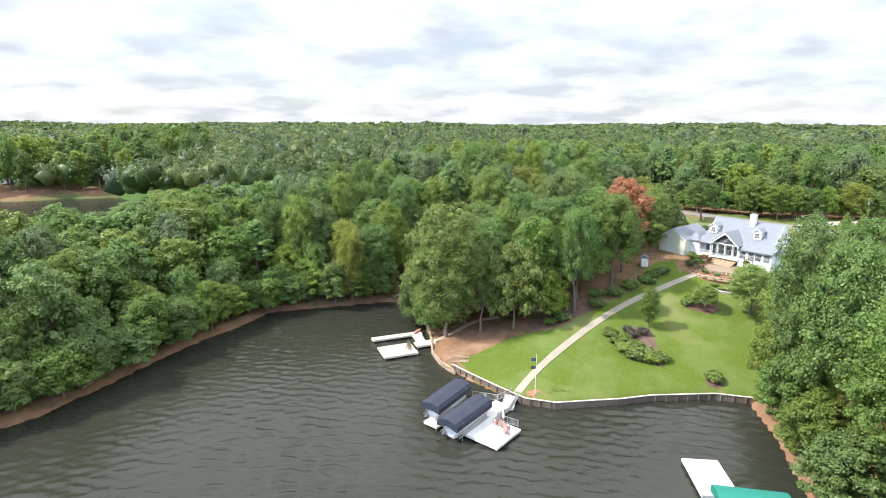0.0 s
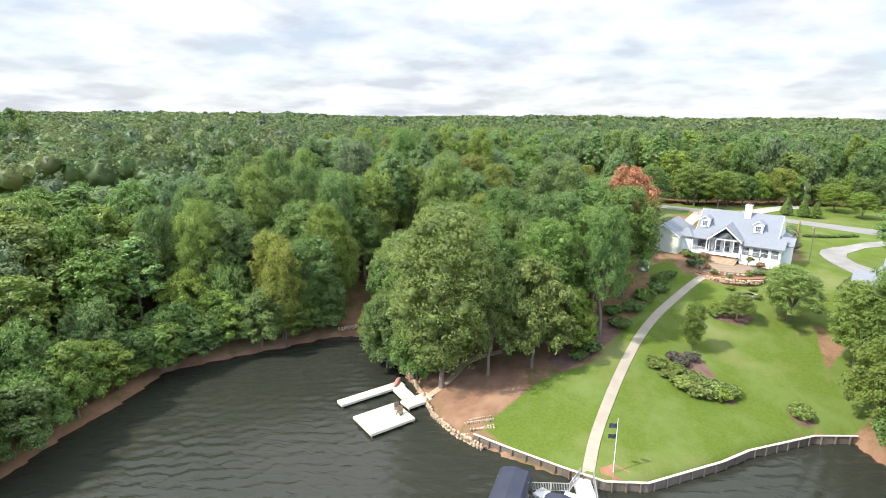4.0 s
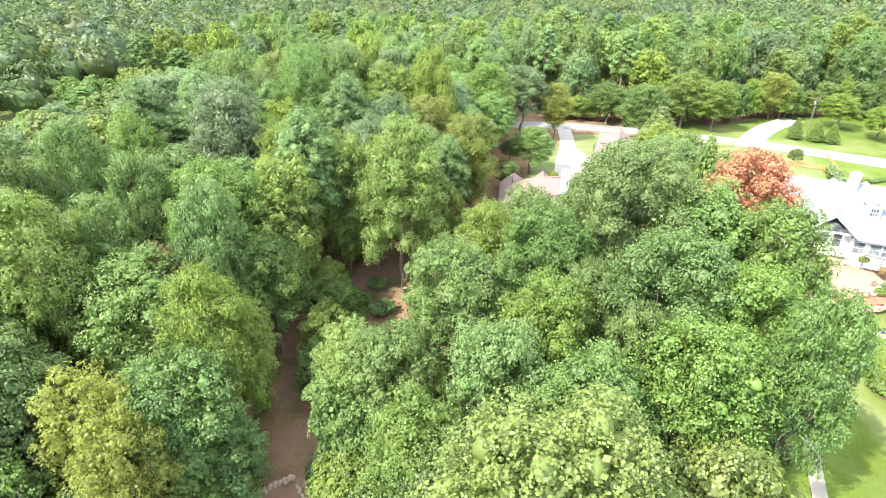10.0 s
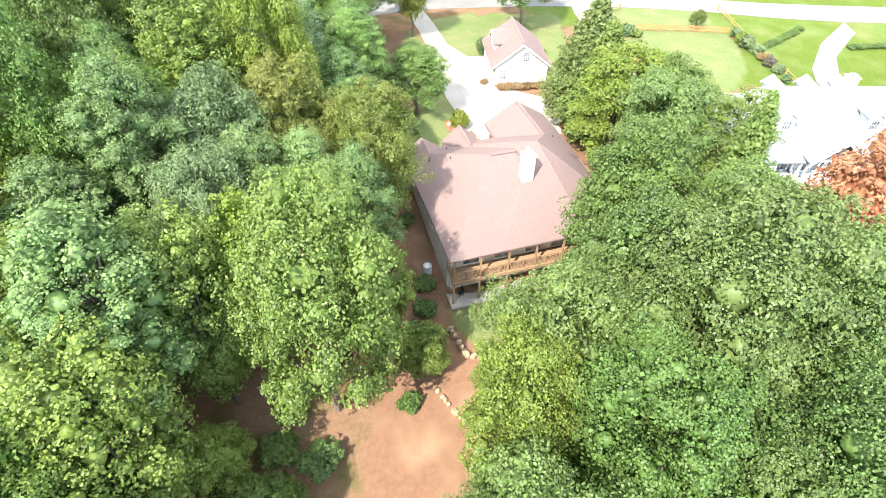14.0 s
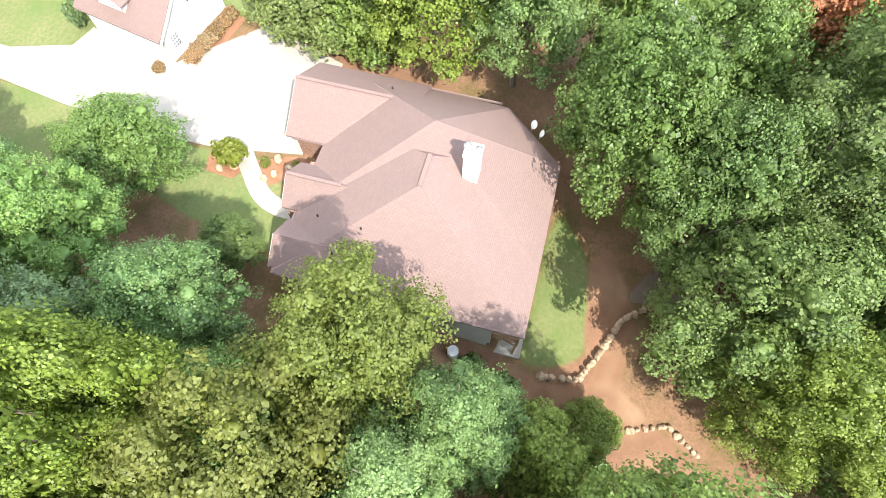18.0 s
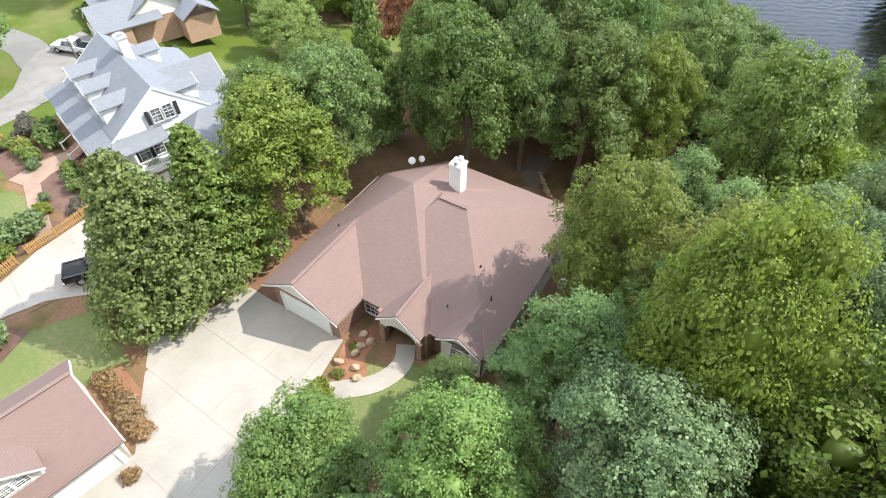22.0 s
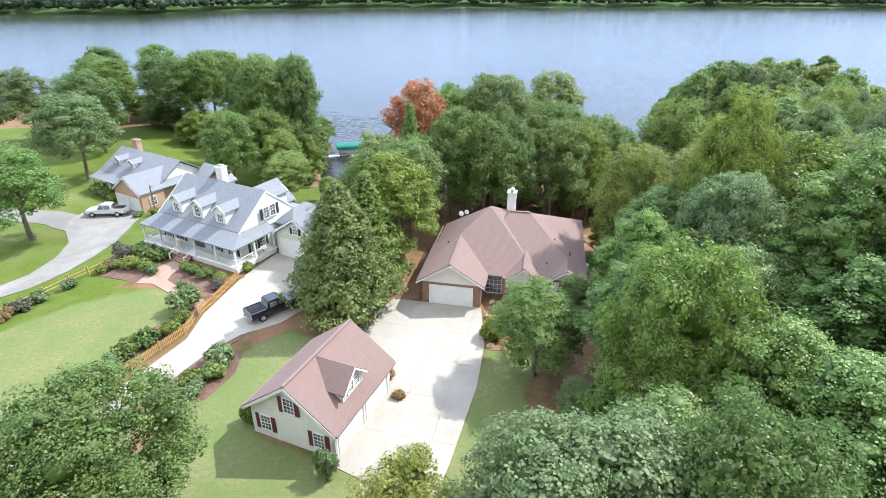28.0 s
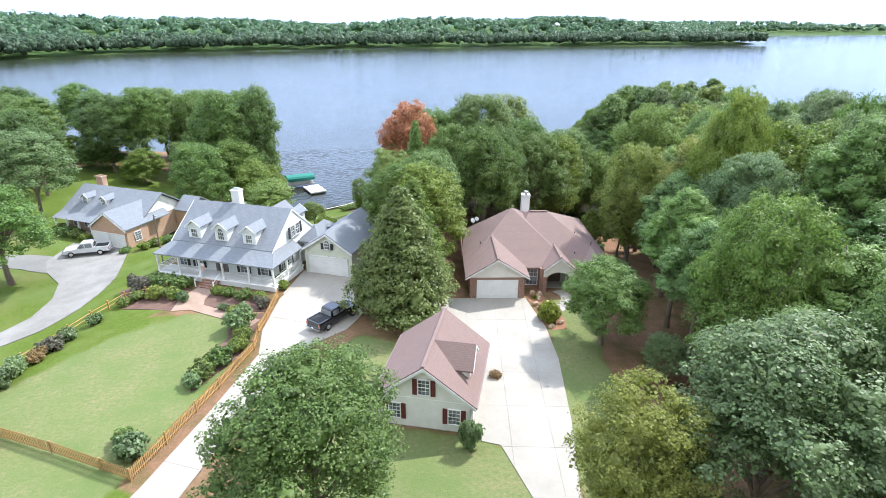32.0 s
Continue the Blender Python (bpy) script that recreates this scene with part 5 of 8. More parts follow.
for key, x, y, top, r in (
        ("oak_a", -60.0, 8.0, 12.0, 6.0), ("grey_a", -71.0, 31.0, 13.0, 6.0), ("oak_b", -94.0, 66.0, 15.5, 6.4), ("oak_c", -78.5, 66.5, 14.5, 6.2), ("oak_a", -73.0, 70.0, 15.0, 5.6), ("oak_b", -75.5, 86.0, 13.5, 5.8),
        ("oak_c", -70.5, 94.0, 12.0, 5.4), ("oak_a", -60.0, 92.0, 11.0, 6.2), ("oak_b", -56.0, 84.0, 10.0, 4.6), ("oak_b", -86.0, 80.0, 14.5, 6.0), ("oak_c", -66.0, 80.0, 12.5, 5.6), ("oak_a", -104.0, 78.0, 15.0, 6.4),
        ("oak_c", -88.0, 52.0, 15.0, 6.0), ("oak_a", -100.0, 50.0, 15.5, 6.2), ("oak_b", -80.0, 46.0, 14.0, 5.0), ("oak_a", -46.0, 49.0, 8.0, 5.4), ("oak_b", -49.6, 56.0, 16.0, 6.2), ("oak_a", -44.6, 60.0, 16.5, 5.8),
        ("oak_c", -48.6, 40.5, 9.0, 5.0), ("oak_b", -53.5, 68.0, 15.0, 5.6), ("edge_b", -64.0, 72.0, 3.0, 4.4), ("edge_a", -70.0, 62.0, 3.5, 4.0), ("edge_b", -82.0, 68.0, 4.0, 4.6), ("edge_a", -92.0, 74.0, 4.0, 4.6), ("edge_b", -60.0, 84.0, 1.0, 4.4), ("edge_a", -41.8, 56.0, 2.0, 3.6), ("edge_b", -43.2, 63.0, -0.5, 3.8), ("oak_c", -48.4, 67.2, 15.0, 5.8), ("edge_a", -46.2, 70.5, -1.5, 3.8), ("oak_c", -53.5, 77.0, 11.5, 5.6), ("edge_b", -49.2, 79.0, -2.0, 3.8), ("edge_a", -52.0, 90.0, -3.0, 3.8), ("oak_a", -112, 86, 16, 6.4), ("oak_b", -98, 92, 16, 6.4), ("oak_c", -84, 92, 15, 6.2), ("light_b", -41.5, 45.5, 5.0, 4.0)):
    plant(key, x, y, top - (2.2 if x < -80 and top > 9 else 0), r * 1.12, group="trees of the far garden")
plant("light_a", -21.6, 48.6, 0.6, 1.75, group="young trees in the lake lawn")
plant("light_b", -35.5, 35.6, 4.0, 4.7, group="young trees in the lake lawn")
plant("light_b", -28.2, 37.4, -0.6, 2.5, group="young trees in the lake lawn")
for key, x, y, top, r in (("oak_b", -9.5, -49.0, 9.5, 5.0), ("light_b", -26.0, -47.5, 13.0, 5.4), ("light_b", -32.0, -45.0, 11.0, 4.4), ("yellow_a", -50, -60, 11, 4.4), ("light_b", -62, -52, 8, 4.4), ("cedar_b", -48.5, -41.5, 4.5, 1.7), ("cedar_b", -52.0, -40.0, 4.5, 1.8), ("cedar_b", -54.5, -38.5, 4.2, 1.6),
                          ("light_b", -66, -43, 7, 4.0), ("light_b", -70, -32, 6, 3.6), ("light_b", -40.6, -22.6, 3.0, 1.4)):
    plant(key, x, y, top, r, group="trees behind the road")

# bushy trees that overhang the banks
re_ = random.Random(12)
for line in ([(34, 52.5), (38.5, 58.6), (44, 65.4), (49.8, 73.8), (48, 83), (47, 92), (45.4, 100), (42.4, 110), (40.4, 119), (43.4, 133), (59, 147)],
             [(13, 64), (19.5, 58.3), (26.5, 53)]):
    for (x0, y0), (x1, y1) in zip(line, line[1:]):
        ln = math.hypot(x1 - x0, y1 - y0)
        k = max(1, round(ln / 2.7))
        for i in range(k):
            o_ = re_.uniform(-0.9, 0.9) + (4.2 if i % 3 == 2 else 0)
            a_ = (i + re_.uniform(0.2, 0.8)) / k
            x, y = x0 + (x1 - x0) * a_ + (y1 - y0) / ln * o_, y0 + (y1 - y0) * a_ - (x1 - x0) / ln * o_
            plant(re_.choice(["edge_a", "edge_b", "edge_b"]), x, y, ground_z(x, y) + re_.uniform(6.5, 10.5) + (3.5 if i % 3 == 2 else 0), re_.uniform(3.4, 4.6), group="trees along the lake bank")

for (x0, y0), (x1, y1) in zip([(4, -52), (-14, -51), (-30, -51), (-58, -64), (-90, -62)], [(-14, -51), (-30, -51), (-58, -64), (-90, -62), (-118, -58)]):
    k = max(1, round(math.hypot(x1 - x0, y1 - y0) / 4.2))
    for i in range(k):
        a_ = (i + re_.uniform(0.2, 0.8)) / k
        x, y = x0 + (x1 - x0) * a_, y0 + (y1 - y0) * a_ + re_.uniform(-2.5, 1.0)
        plant(re_.choice(["edge_a", "edge_b", "edge_a"]), x, y, ground_z(x, y) + re_.uniform(5.5, 10.5), re_.uniform(3.0, 4.2), group="trees behind the road")

# ---- the rest of the wood
def in_poly(x, y, poly):
    return float(signed_distance(np.array([x]), np.array([y]), poly)[0])


def fill(poly, spacing, keys, seed, hmin, hmax, rmin, rmax, limit=400, group="trees of the lakeside wood", lowest=-10.6):
    rng = random.Random(seed)
    xs, ys = [p[0] for p in poly], [p[1] for p in poly]
    made = 0
    for _ in range(int(40 * (max(xs) - min(xs)) * (max(ys) - min(ys)) / spacing ** 2)):
        x, y = rng.uniform(min(xs), max(xs)), rng.uniform(min(ys), max(ys))
        if made >= limit or in_poly(x, y, poly) < 0:
            continue
        r = rng.uniform(rmin, rmax)
        if any((x - a) ** 2 + (y - c) ** 2 < (spacing * 0.5 + 0.55 * q) ** 2 for a, c, q in KNOWN):
            continue
        z = ground_z(x, y)
        if z < lowest:
            continue
        plant(rng.choice(keys), x, y, z + rng.uniform(hmin, hmax), r, rng.uniform(0, 360), group)
        made += 1
    return made


OAKS = ["oak_a", "oak_b", "oak_c", "light_b"]
fill([(-8, 38), (2, 38), (10, 40), (15, 41), (19, 45), (22, 50), (13, 60), (4, 63), (-3, 61), (-9, 54), (-10, 44)], 4.6, OAKS, 1, 16, 19, 3.4, 4.4, 10, "oaks of the point")
MIXED = ["oak_d", "oak_b", "light_a", "light_d", "grey_a", "pine_d", "pine_b", "oak_c", "oak_a", "pine_d"]
fill([(16, 4), (20, 12), (24, 20), (29, 27), (33, 38), (34, 50), (44, 64), (60, 70), (60, -10), (14, -10)], 5.2, MIXED, 2, 17, 23, 3.6, 5.2, 60)
fill([(15, -10), (60, -10), (60, -46), (14, -46), (16, -36), (16, -20)], 5.4, ["pine_d", "pine_d", "oak_d", "pine_d", "oak_b"], 3, 15, 21, 3.6, 4.8, 50)
fill([(44, 64), (50, 73), (47.5, 84), (46.4, 100), (40.6, 118), (43, 132), (58, 146), (76, 146), (78, 120), (78, -40), (60, -40)], 5.2, ["oak_far", "light_far", "oak_far_b", "pine_far", "grey_far", "oak_far_b"], 4, 14, 18, 3.9, 5.6, 170)
fill([(78, -40), (78, 146), (92, 137), (104, 118), (118, 99), (110, -40)], 5.2, ["oak_far", "light_far", "oak_far_b", "pine_far", "grey_far", "oak_far_b"], 5, 10.5, 14, 3.9, 5.4, 90)
fill([(-6, -50), (-28, -47), (-60, -68), (-120, -60), (-120, -160), (110, -160), (110, -46), (14, -46), (12, -62)], 7.0, ["oak_far", "light_far", "pine_far", "oak_far_b", "grey_far"], 7, 15, 21, 3.9, 5.4, 290, "trees behind the road")


bare = thing("bare_tree", "small leafless tree with pale grey twigs beside the trail", "tree", (22.8, 43.4, ground_z(22.8, 43.4)), 0, "undergrowth")
part("trunk", wood_mesh("trunk", 95, 0.11, 2.2, 3.6, 2.6, 12, "pale_bark"), None, bare)
rb = random.Random(9)
for i in range(16):
    a = i * 2.4
    p0 = Vector((0.9 * math.cos(a), 0.9 * math.sin(a), 3.0 + rb.uniform(0, 1.4)))
    bm = bmesh.new()
    for j in range(5):
        p1 = p0 + Vector((math.cos(a + rb.uniform(-0.7, 0.7)) * rb.uniform(0.7, 1.7), math.sin(a + rb.uniform(-0.7, 0.7)) * rb.uniform(0.7, 1.7), rb.uniform(0.2, 1.5)))
        tube(bm, p0, p1, 0.035, 0.012, 4)
    part("branch", bm, "pale_bark", bare)

fill([(262, -8), (278, 8), (298, 40), (318, 60), (345, 54), (400, -15), (330, -70), (262, -50)], 7.5, ["oak_far", "light_far", "pine_far", "oak_far_b"], 8, 20, 27, 4.6, 6.4, 110, "trees across the inlet", -10.9)


def far_woods(name, label, seed, rows, keep, leafy=110):
    """Many domed crowns joined in one mesh: rows of x, y, ground, height, radius."""
    rng = np.random.default_rng(seed)
    vs, fs, off = [], [], 0
    for x, y, z, h, r in rows:
        low_ = min(1.0, h / (2.6 * r))
        m_ = 10
        top_ = rng.normal(0, 1, (m_, 3))
        top_[:, 2] = np.abs(top_[:, 2]) * 1.2 - 0.25
        top_ /= np.linalg.norm(top_, axis=1, keepdims=True)
        lob = top_ * 0.58 * rng.uniform(0.7, 1.15, (m_, 1)) * np.array([1, 1, low_])
        k = rng.integers(0, m_, leafy)
        d = rng.normal(0, 1, (leafy, 3)) + 0.7 * top_[k] + np.array([0, 0, 0.3])
        d /= np.linalg.norm(d, axis=1, keepdims=True)
        c = lob[k] * r + d * r * 0.4 * np.array([1, 1, 0.85 * low_]) * rng.uniform(0.75, 1.15, (leafy, 1)) + (x, y, z + h - 0.98 * r * low_)
        v = leaf_quads(rng, c, d + np.array([0, 0, 0.2]), r * 1.2 / math.sqrt(leafy), 0.45)
        f = np.arange(len(v)).reshape(-1, 4) + off
        vs.append(v); fs.append(np.concatenate([f[:, [0, 1, 2]], f[:, [0, 2, 3]]])); off += len(v)
        w = ICO_V * (r * 0.6 * (1 + rng.normal(0, 0.2, (42, 1)))) * np.array([1, 1, 1.1 * low_]) + (x, y, z + h - 1.15 * r * low_)
        vs.append(w); fs.append(ICO_F + off); off += 42
    tagged(new(name, raw_mesh(name, np.concatenate(vs), np.concatenate(fs), keep)), label, "woods", kind="stuff")


def wood_rows(seed, n, box_, lo, hi, rule):
    rng = np.random.default_rng(seed)
    x = rng.uniform(box_[0], box_[1], n); y = rng.uniform(box_[2], box_[3], n)
    ok = rule(x, y)
    x, y = x[ok], y[ok]
    z = height(x, y)
    ok = z > WATER + 0.5
    x, y, z = x[ok], y[ok], z[ok]
    return list(zip(x, y, z, rng.uniform(lo, hi, len(x)), rng.uniform(4.0, 6.5, len(x))))


def sector_rows(seed, near, far, pitch, lo, hi, r0):
    """Close-set crowns south of the lots between two distances, set in rings with jitter."""
    rng = np.random.default_rng(seed)
    X, Y, R_ = [], [], []
    d = near
    while d < far:
        w = pitch * (0.75 + 0.25 * d / near)
        k = int(radians(135) * d / w)
        a = np.radians(-135 + 135 * (np.arange(k) + rng.uniform(-0.45, 0.45, k)) / k)
        e = d + rng.uniform(-0.5, 0.5, k) * w
        X.append(e * np.cos(a)); Y.append(40 + e * np.sin(a)); R_.append(r0 * w / pitch * rng.uniform(0.7, 1.35, k))
        d += w * 0.95
    x, y, r = np.concatenate(X), np.concatenate(Y), np.concatenate(R_)
    near_lots = (x > -125) & (x < 112) & (y > -158) | (x < -40) & (y > -60)
    ok = (signed_distance(x, y, LAND) > 4) & ~near_lots
    x, y, r = x[ok], y[ok], r[ok]
    z = height(x, y)
    return list(zip(x, y, z, rng.uniform(lo, hi, len(x)), r))


for words, seed, near, far, pitch, lo, hi, r0, leafy in (
        ("forest beyond the lots", 91, 108, 420, 7.4, 13, 21, 4.7, 150), ("forest on low hills", 92, 420, 1250, 17.0, 14, 24, 10.5, 64), ("forest at the horizon", 95, 1250, 3200, 42.0, 17, 30, 26.0, 44)):
    rows_s = sector_rows(seed, near, far, pitch, lo, hi, r0)
    pick = np.random.default_rng(seed + 7).random(len(rows_s))
    for word, key, a_, c_ in (("dark green", "wood_leaf", 0.0, 0.56), ("olive green", "wood_leaf_olive", 0.56, 0.84), ("blue-green", "wood_leaf_blue", 0.84, 1.0)):
        far_woods("woods", "mixed " + word + " trees of the " + words, seed + len(word), [q for q, p in zip(rows_s, pick) if a_ <= p < c_], key, leafy)
rng_f = np.random.default_rng(93)
rows_f = []
for (x0, y0), (x1, y1) in zip(SHORE_FAR[1:13], SHORE_FAR[2:14]):
    ln = math.hypot(x1 - x0, y1 - y0)
    k = int(ln / 1.15)
    t_ = rng_f.uniform(0, 1, k)
    off = rng_f.uniform(1.5, 1.0 + 70 * rng_f.uniform(0, 1, k) ** 1.5 + 3, k)
    for a_, o_ in zip(t_, off):
        x, y = x0 + (x1 - x0) * a_ - (y1 - y0) / ln * o_, y0 + (y1 - y0) * a_ + (x1 - x0) / ln * o_
        rows_f.append((x, y, float(max(ground_z(x, y), WATER)), rng_f.uniform(16, 24), rng_f.uniform(5.5, 9.0)))
# both far woods take the leaf colour with haze tinted in
far_woods("woods", "wooded far shore across the lake", 93, rows_f, "hazed_leaf", 50)
far_woods("woods", "wooded hills behind the far shore, haze put into the leaf colour", 94,
          [(x, y, z, h * 1.1, r * 2.3) for x, y, z, h, r in wood_rows(94, 9000, (-1500, 1900, 480, 2400), 18, 24, lambda x, y: np.abs(signed_distance(x, y, SHORE_FAR) - 260) < 210)], "hazed_leaf", 28)

# ---------------------------------------------------------------- the mauve-roofed brick house
house = thing("house", "single-storey brown brick house with a mauve shingle roof and attached garage", "house")
EZ = 2.7
part("roof", roof_shell([(-3.5, 2.4), (9.1, 2.4), (9.1, 19.2), (0.9, 19.2), (-3.2, 14.6)], [(2.7, 10.6, 7.2)],
                        [(0, 1, 5), (1, 2, 5), (2, 3, 5), (3, 4, 5), (4, 0, 5)], EZ, 0.14), "red_roof", house, "mauve-brown asphalt shingles")
part("roof", hip(0.9, 13.75, 2.5, 19.2, EZ, 5.0, 7.2, 6.65, drop=0.14), "red_roof", house)
for args in ((3.55, 2.25, -0.5, 8.5, EZ - 0.08, 0.16, -0.05), (1.85, 1.5, 1.45, 6.2, EZ - 0.05, 0.16, 7.25), (1.75, 1.25, 2.25, 6.0, EZ - 0.05, 0.16, 11.6)):
    part("roof", gable_slab(bmesh.new(), *args), "red_roof", house)


def verge(half, rise, y, z, cx, parent, thick=0.2):
    """White barge boards under a gable's edge."""
    s = rise / half
    for sg in (-1, 1):
        bm = profile(bmesh.new(), [(cx, z + rise - thick), (cx + sg * half, z - thick), (cx + sg * half, z + 0.05), (cx, z + rise + 0.05)], y - 0.03, y + 0.03)
        part("barge_board", bm, "white", parent)


def gutter(x0, y0, x1, y1, z, parent, h=0.16):
    d = Vector((x1 - x0, y1 - y0))
    part("gutter", boxes(((x0 + x1) / 2, (y0 + y1) / 2, z, d.length, 0.1, h, math.degrees(math.atan2(d.y, d.x)))), "gutter", parent)


verge(3.55, 2.25, -0.53, EZ - 0.08, -0.05, house, 0.1)
verge(1.85, 1.5, 1.42, EZ - 0.05, 7.25, house, 0.1)
verge(1.75, 1.25, 2.22, EZ - 0.05, 11.6, house, 0.1)
for g in ((13.72, 2.5, 13.72, 19.2), (0.9, 19.17, 13.7, 19.17), (3.5, 0, 3.5, 2.4), (-3.5, -0.4, -3.5, 14), (3.6, 2.42, 5.4, 2.42), (9.1, 2.44, 9.9, 2.44)):
    gutter(*g, EZ - 0.1, house)
# gables
part("gable", profile(bmesh.new(), [(-3.4, EZ - 0.1), (3.3, EZ - 0.1), (-0.05, EZ + 2.05)], -0.02, 0.2), "stucco", house, "cream stucco gable")
part("gable", profile(bmesh.new(), [(5.5, EZ - 0.1), (9.0, EZ - 0.1), (7.25, EZ + 1.3)], 1.75, 1.95), "stucco", house)
part("gable", profile(bmesh.new(), [(9.95, EZ - 0.2), (13.25, EZ - 0.2), (11.6, EZ + 1.1)], 2.62, 2.8), "stucco", house)
# walls: brick towards the drive, cream stucco at the sides and towards the lake
W_T = 0.25
pieces("wall", "brick", house, [(-2.61, 0.12, 1.2, 0.88, W_T, 3.0), (2.61, 0.12, 1.2, 0.88, W_T, 3.0), (0, 0.12, 2.45, 4.34, W_T, 0.5)])
pieces("wall", "brick", house, [(-2.93, 7.2, 1.2, W_T, 13.9, 3.0), (2.93, 1.6, 1.2, W_T, 2.7, 3.0)])
pieces("wall", "brick", house, [(4.1, 3.05, 1.2, 2.2, W_T, 3.0), (5.35, 2.6, 1.2, 0.5, 1.1, 3.0), (9.0, 2.6, 1.2, 0.5, 1.1, 3.0), (9.6, 3.05, 1.2, 1.0, W_T, 3.0)])
pieces("wall", "stucco", house, [(7.2, 4.6, 1.2, 3.4, W_T, 3.0), (11.6, 2.82, 1.2, 3.2, W_T, 3.0)])
pieces("wall", "stucco", house, [(13.2, 10.0, 0.0, W_T, 14.2, 5.4), (6.4, 17.2, -0.4, 13.4, W_T, 6.0)], "cream stucco wall")
part("wall", boxes((-1.0, 15.9, -0.4, 0.25, 5.0, 6.0, -40)), "stucco", house)
part("floor_slab", boxes((5.1, 9.8, -0.25, 16.0, 13.6, 0.2)), "concrete", house)
# arched porch opening
bm = bmesh.new()
opening = [(7.2 - 1.3 * math.cos(a), 1.5 + 0.85 * math.sin(a)) for a in np.linspace(0, math.pi, 13)]
for (xa, za), (xb, zb) in zip(opening, opening[1:]):
    profile(bm, [(xa, za), (xb, zb), (xb, 2.74), (xa, 2.74)], 1.74, 1.96)
box(bm, 5.7, 1.85, 2.12, 0.38, 0.22, 1.24); box(bm, 8.7, 1.85, 2.12, 0.38, 0.22, 1.24)
part("porch_arch", bm, "stucco", house)
part("porch_column", boxes((5.65, 1.85, 0.8, 0.45, 0.45, 2.0)), "brick", house)
part("porch_column", boxes((8.8, 1.85, 0.8, 0.45, 0.45, 2.0)), "brick", house)
d = part("front_door", boxes((7.2, 4.44, 1.0, 1.7, 0.08, 2.15)), "dark_wood", house, "dark double front door")
part("door_handle", boxes((7.28, 4.38, 1.0, 0.04, 0.06, 0.3)), "steel", d)
garage_door(4.3, 2.13, house, pose(0, -0.03, 0))
for x, w, h, c in ((4.1, 1.7, 2.0, 4),):
    window_unit(w, h, house, pose(x, 2.9, 0.35), c, 2)
window_unit(1.5, 1.5, house, pose(11.6, 2.67, 0.4), 3, 2, arch=True)
for y in (5.5, 8.6, 12.0):
    window_unit(1.0, 1.4, house, pose(13.33, y, 0.7, 0, 0, 90), 2, 2)
for x in (2.6, 5.2, 8.2, 11.2):
    window_unit(1.5, 2.0, house, pose(x, 17.34, 0.1, 0, 0, 180), 2, 2)
    window_unit(1.3, 1.4, house, pose(x, 17.34, -2.4, 0, 0, 180), 2, 2)
# chimney
ch = part("chimney", boxes((4.9, 13.55, 6.6, 1.0, 1.0, 3.0), (4.9, 13.55, 8.0, 1.12, 1.12, 0.14)), "white", house, "white sided chimney")
bm = tube(tube(bmesh.new(), (4.9, 13.2, 8.05), (4.9, 13.2, 8.45), 0.17), (4.9, 13.2, 8.5), (4.9, 13.2, 8.62), 0.28, 0.12)
part("chimney_cap", bm, "steel", ch)
bm = tube(tube(bmesh.new(), (4.9, 13.9, 8.05), (4.9, 13.9, 8.3), 0.15), (4.9, 13.9, 8.36), (4.9, 13.9, 8.46), 0.25, 0.1)
part("chimney_cap", bm, "steel", ch)
# roof vents, ridge caps and the dish
for x, y, z in ((-1.45, 6.2, 4.1), (10.2, 7.8, 4.75), (11.9, 6.3, 4.0), (9.5, 4.4, 3.5)):
    part("roof_vent", tube(bmesh.new(), (x, y, z - 0.3), (x, y, z + 0.28), 0.06), "rubber", house)
part("ridge_cap", boxes((6.1, 10.85, 6.68, 2.4, 0.28, 0.06)), "red_roof", house)
part("ridge_cap", boxes((-0.05, 3.6, 5.05, 0.26, 8.2, 0.05)), "red_roof", house)
part("ridge_cap", boxes((7.25, 3.4, 4.32, 0.24, 3.9, 0.05)), "red_roof", house)
dish = part("satellite_dish", tube(bmesh.new(), (-1.6, 16.6, 2.7), (-1.6, 16.6, 3.2), 0.03), "steel", house)
bm = bmesh.new()
bmesh.ops.create_uvsphere(bm, u_segments=14, v_segments=8, radius=0.34, matrix=pose(-1.65, 16.7, 3.35, 60, 0, 30) @ Matrix.Diagonal((1, 1, 0.22, 1)))
part("dish", bm, "white", dish)
dish2 = part("satellite_dish", tube(bmesh.new(), (-1.0, 17.3, 2.7), (-1.0, 17.3, 3.2), 0.03), "steel", house)
bm = bmesh.new()
bmesh.ops.create_uvsphere(bm, u_segments=14, v_segments=8, radius=0.3, matrix=pose(-1.05, 17.4, 3.33, 60, 0, 10) @ Matrix.Diagonal((1, 1, 0.22, 1)))
part("dish", bm, "white", dish2)
# deck towards the lake, under the eaves, with stair posts and braces
deck = thing("deck", "tan wooden raised deck along the lake side of the brick house", "deck")
for i in range(14):
    part("deck_board", boxes((6.9, 17.42 + i * 0.125, -0.13, 13.0, 0.118, 0.04)), "wood", deck)
part("fascia_board", boxes((6.9, 19.1, -0.3, 13.1, 0.06, 0.34)), "wood", deck)
rail_run((0.4, 19.02), (13.4, 19.02), -0.1, 1.0, deck, "wood", 0.14, 2.2)
rail_run((13.38, 17.3), (13.38, 19.0), -0.1, 1.0, deck, "wood", 0.14, 2.2)
for x in (0.5, 3.1, 5.7, 8.3, 10.9, 13.3):
    gz = ground_z(x, 19.0)
    part("post", boxes((x, 19.0, (gz + EZ - 0.2) / 2 - 0.15, 0.15, 0.15, EZ - gz + 0.3)), "wood", deck)
    part("brace", tube(bmesh.new(), (x, 19.0, -1.1), (x, 18.0, -0.25), 0.06, seg=4), "wood", deck)
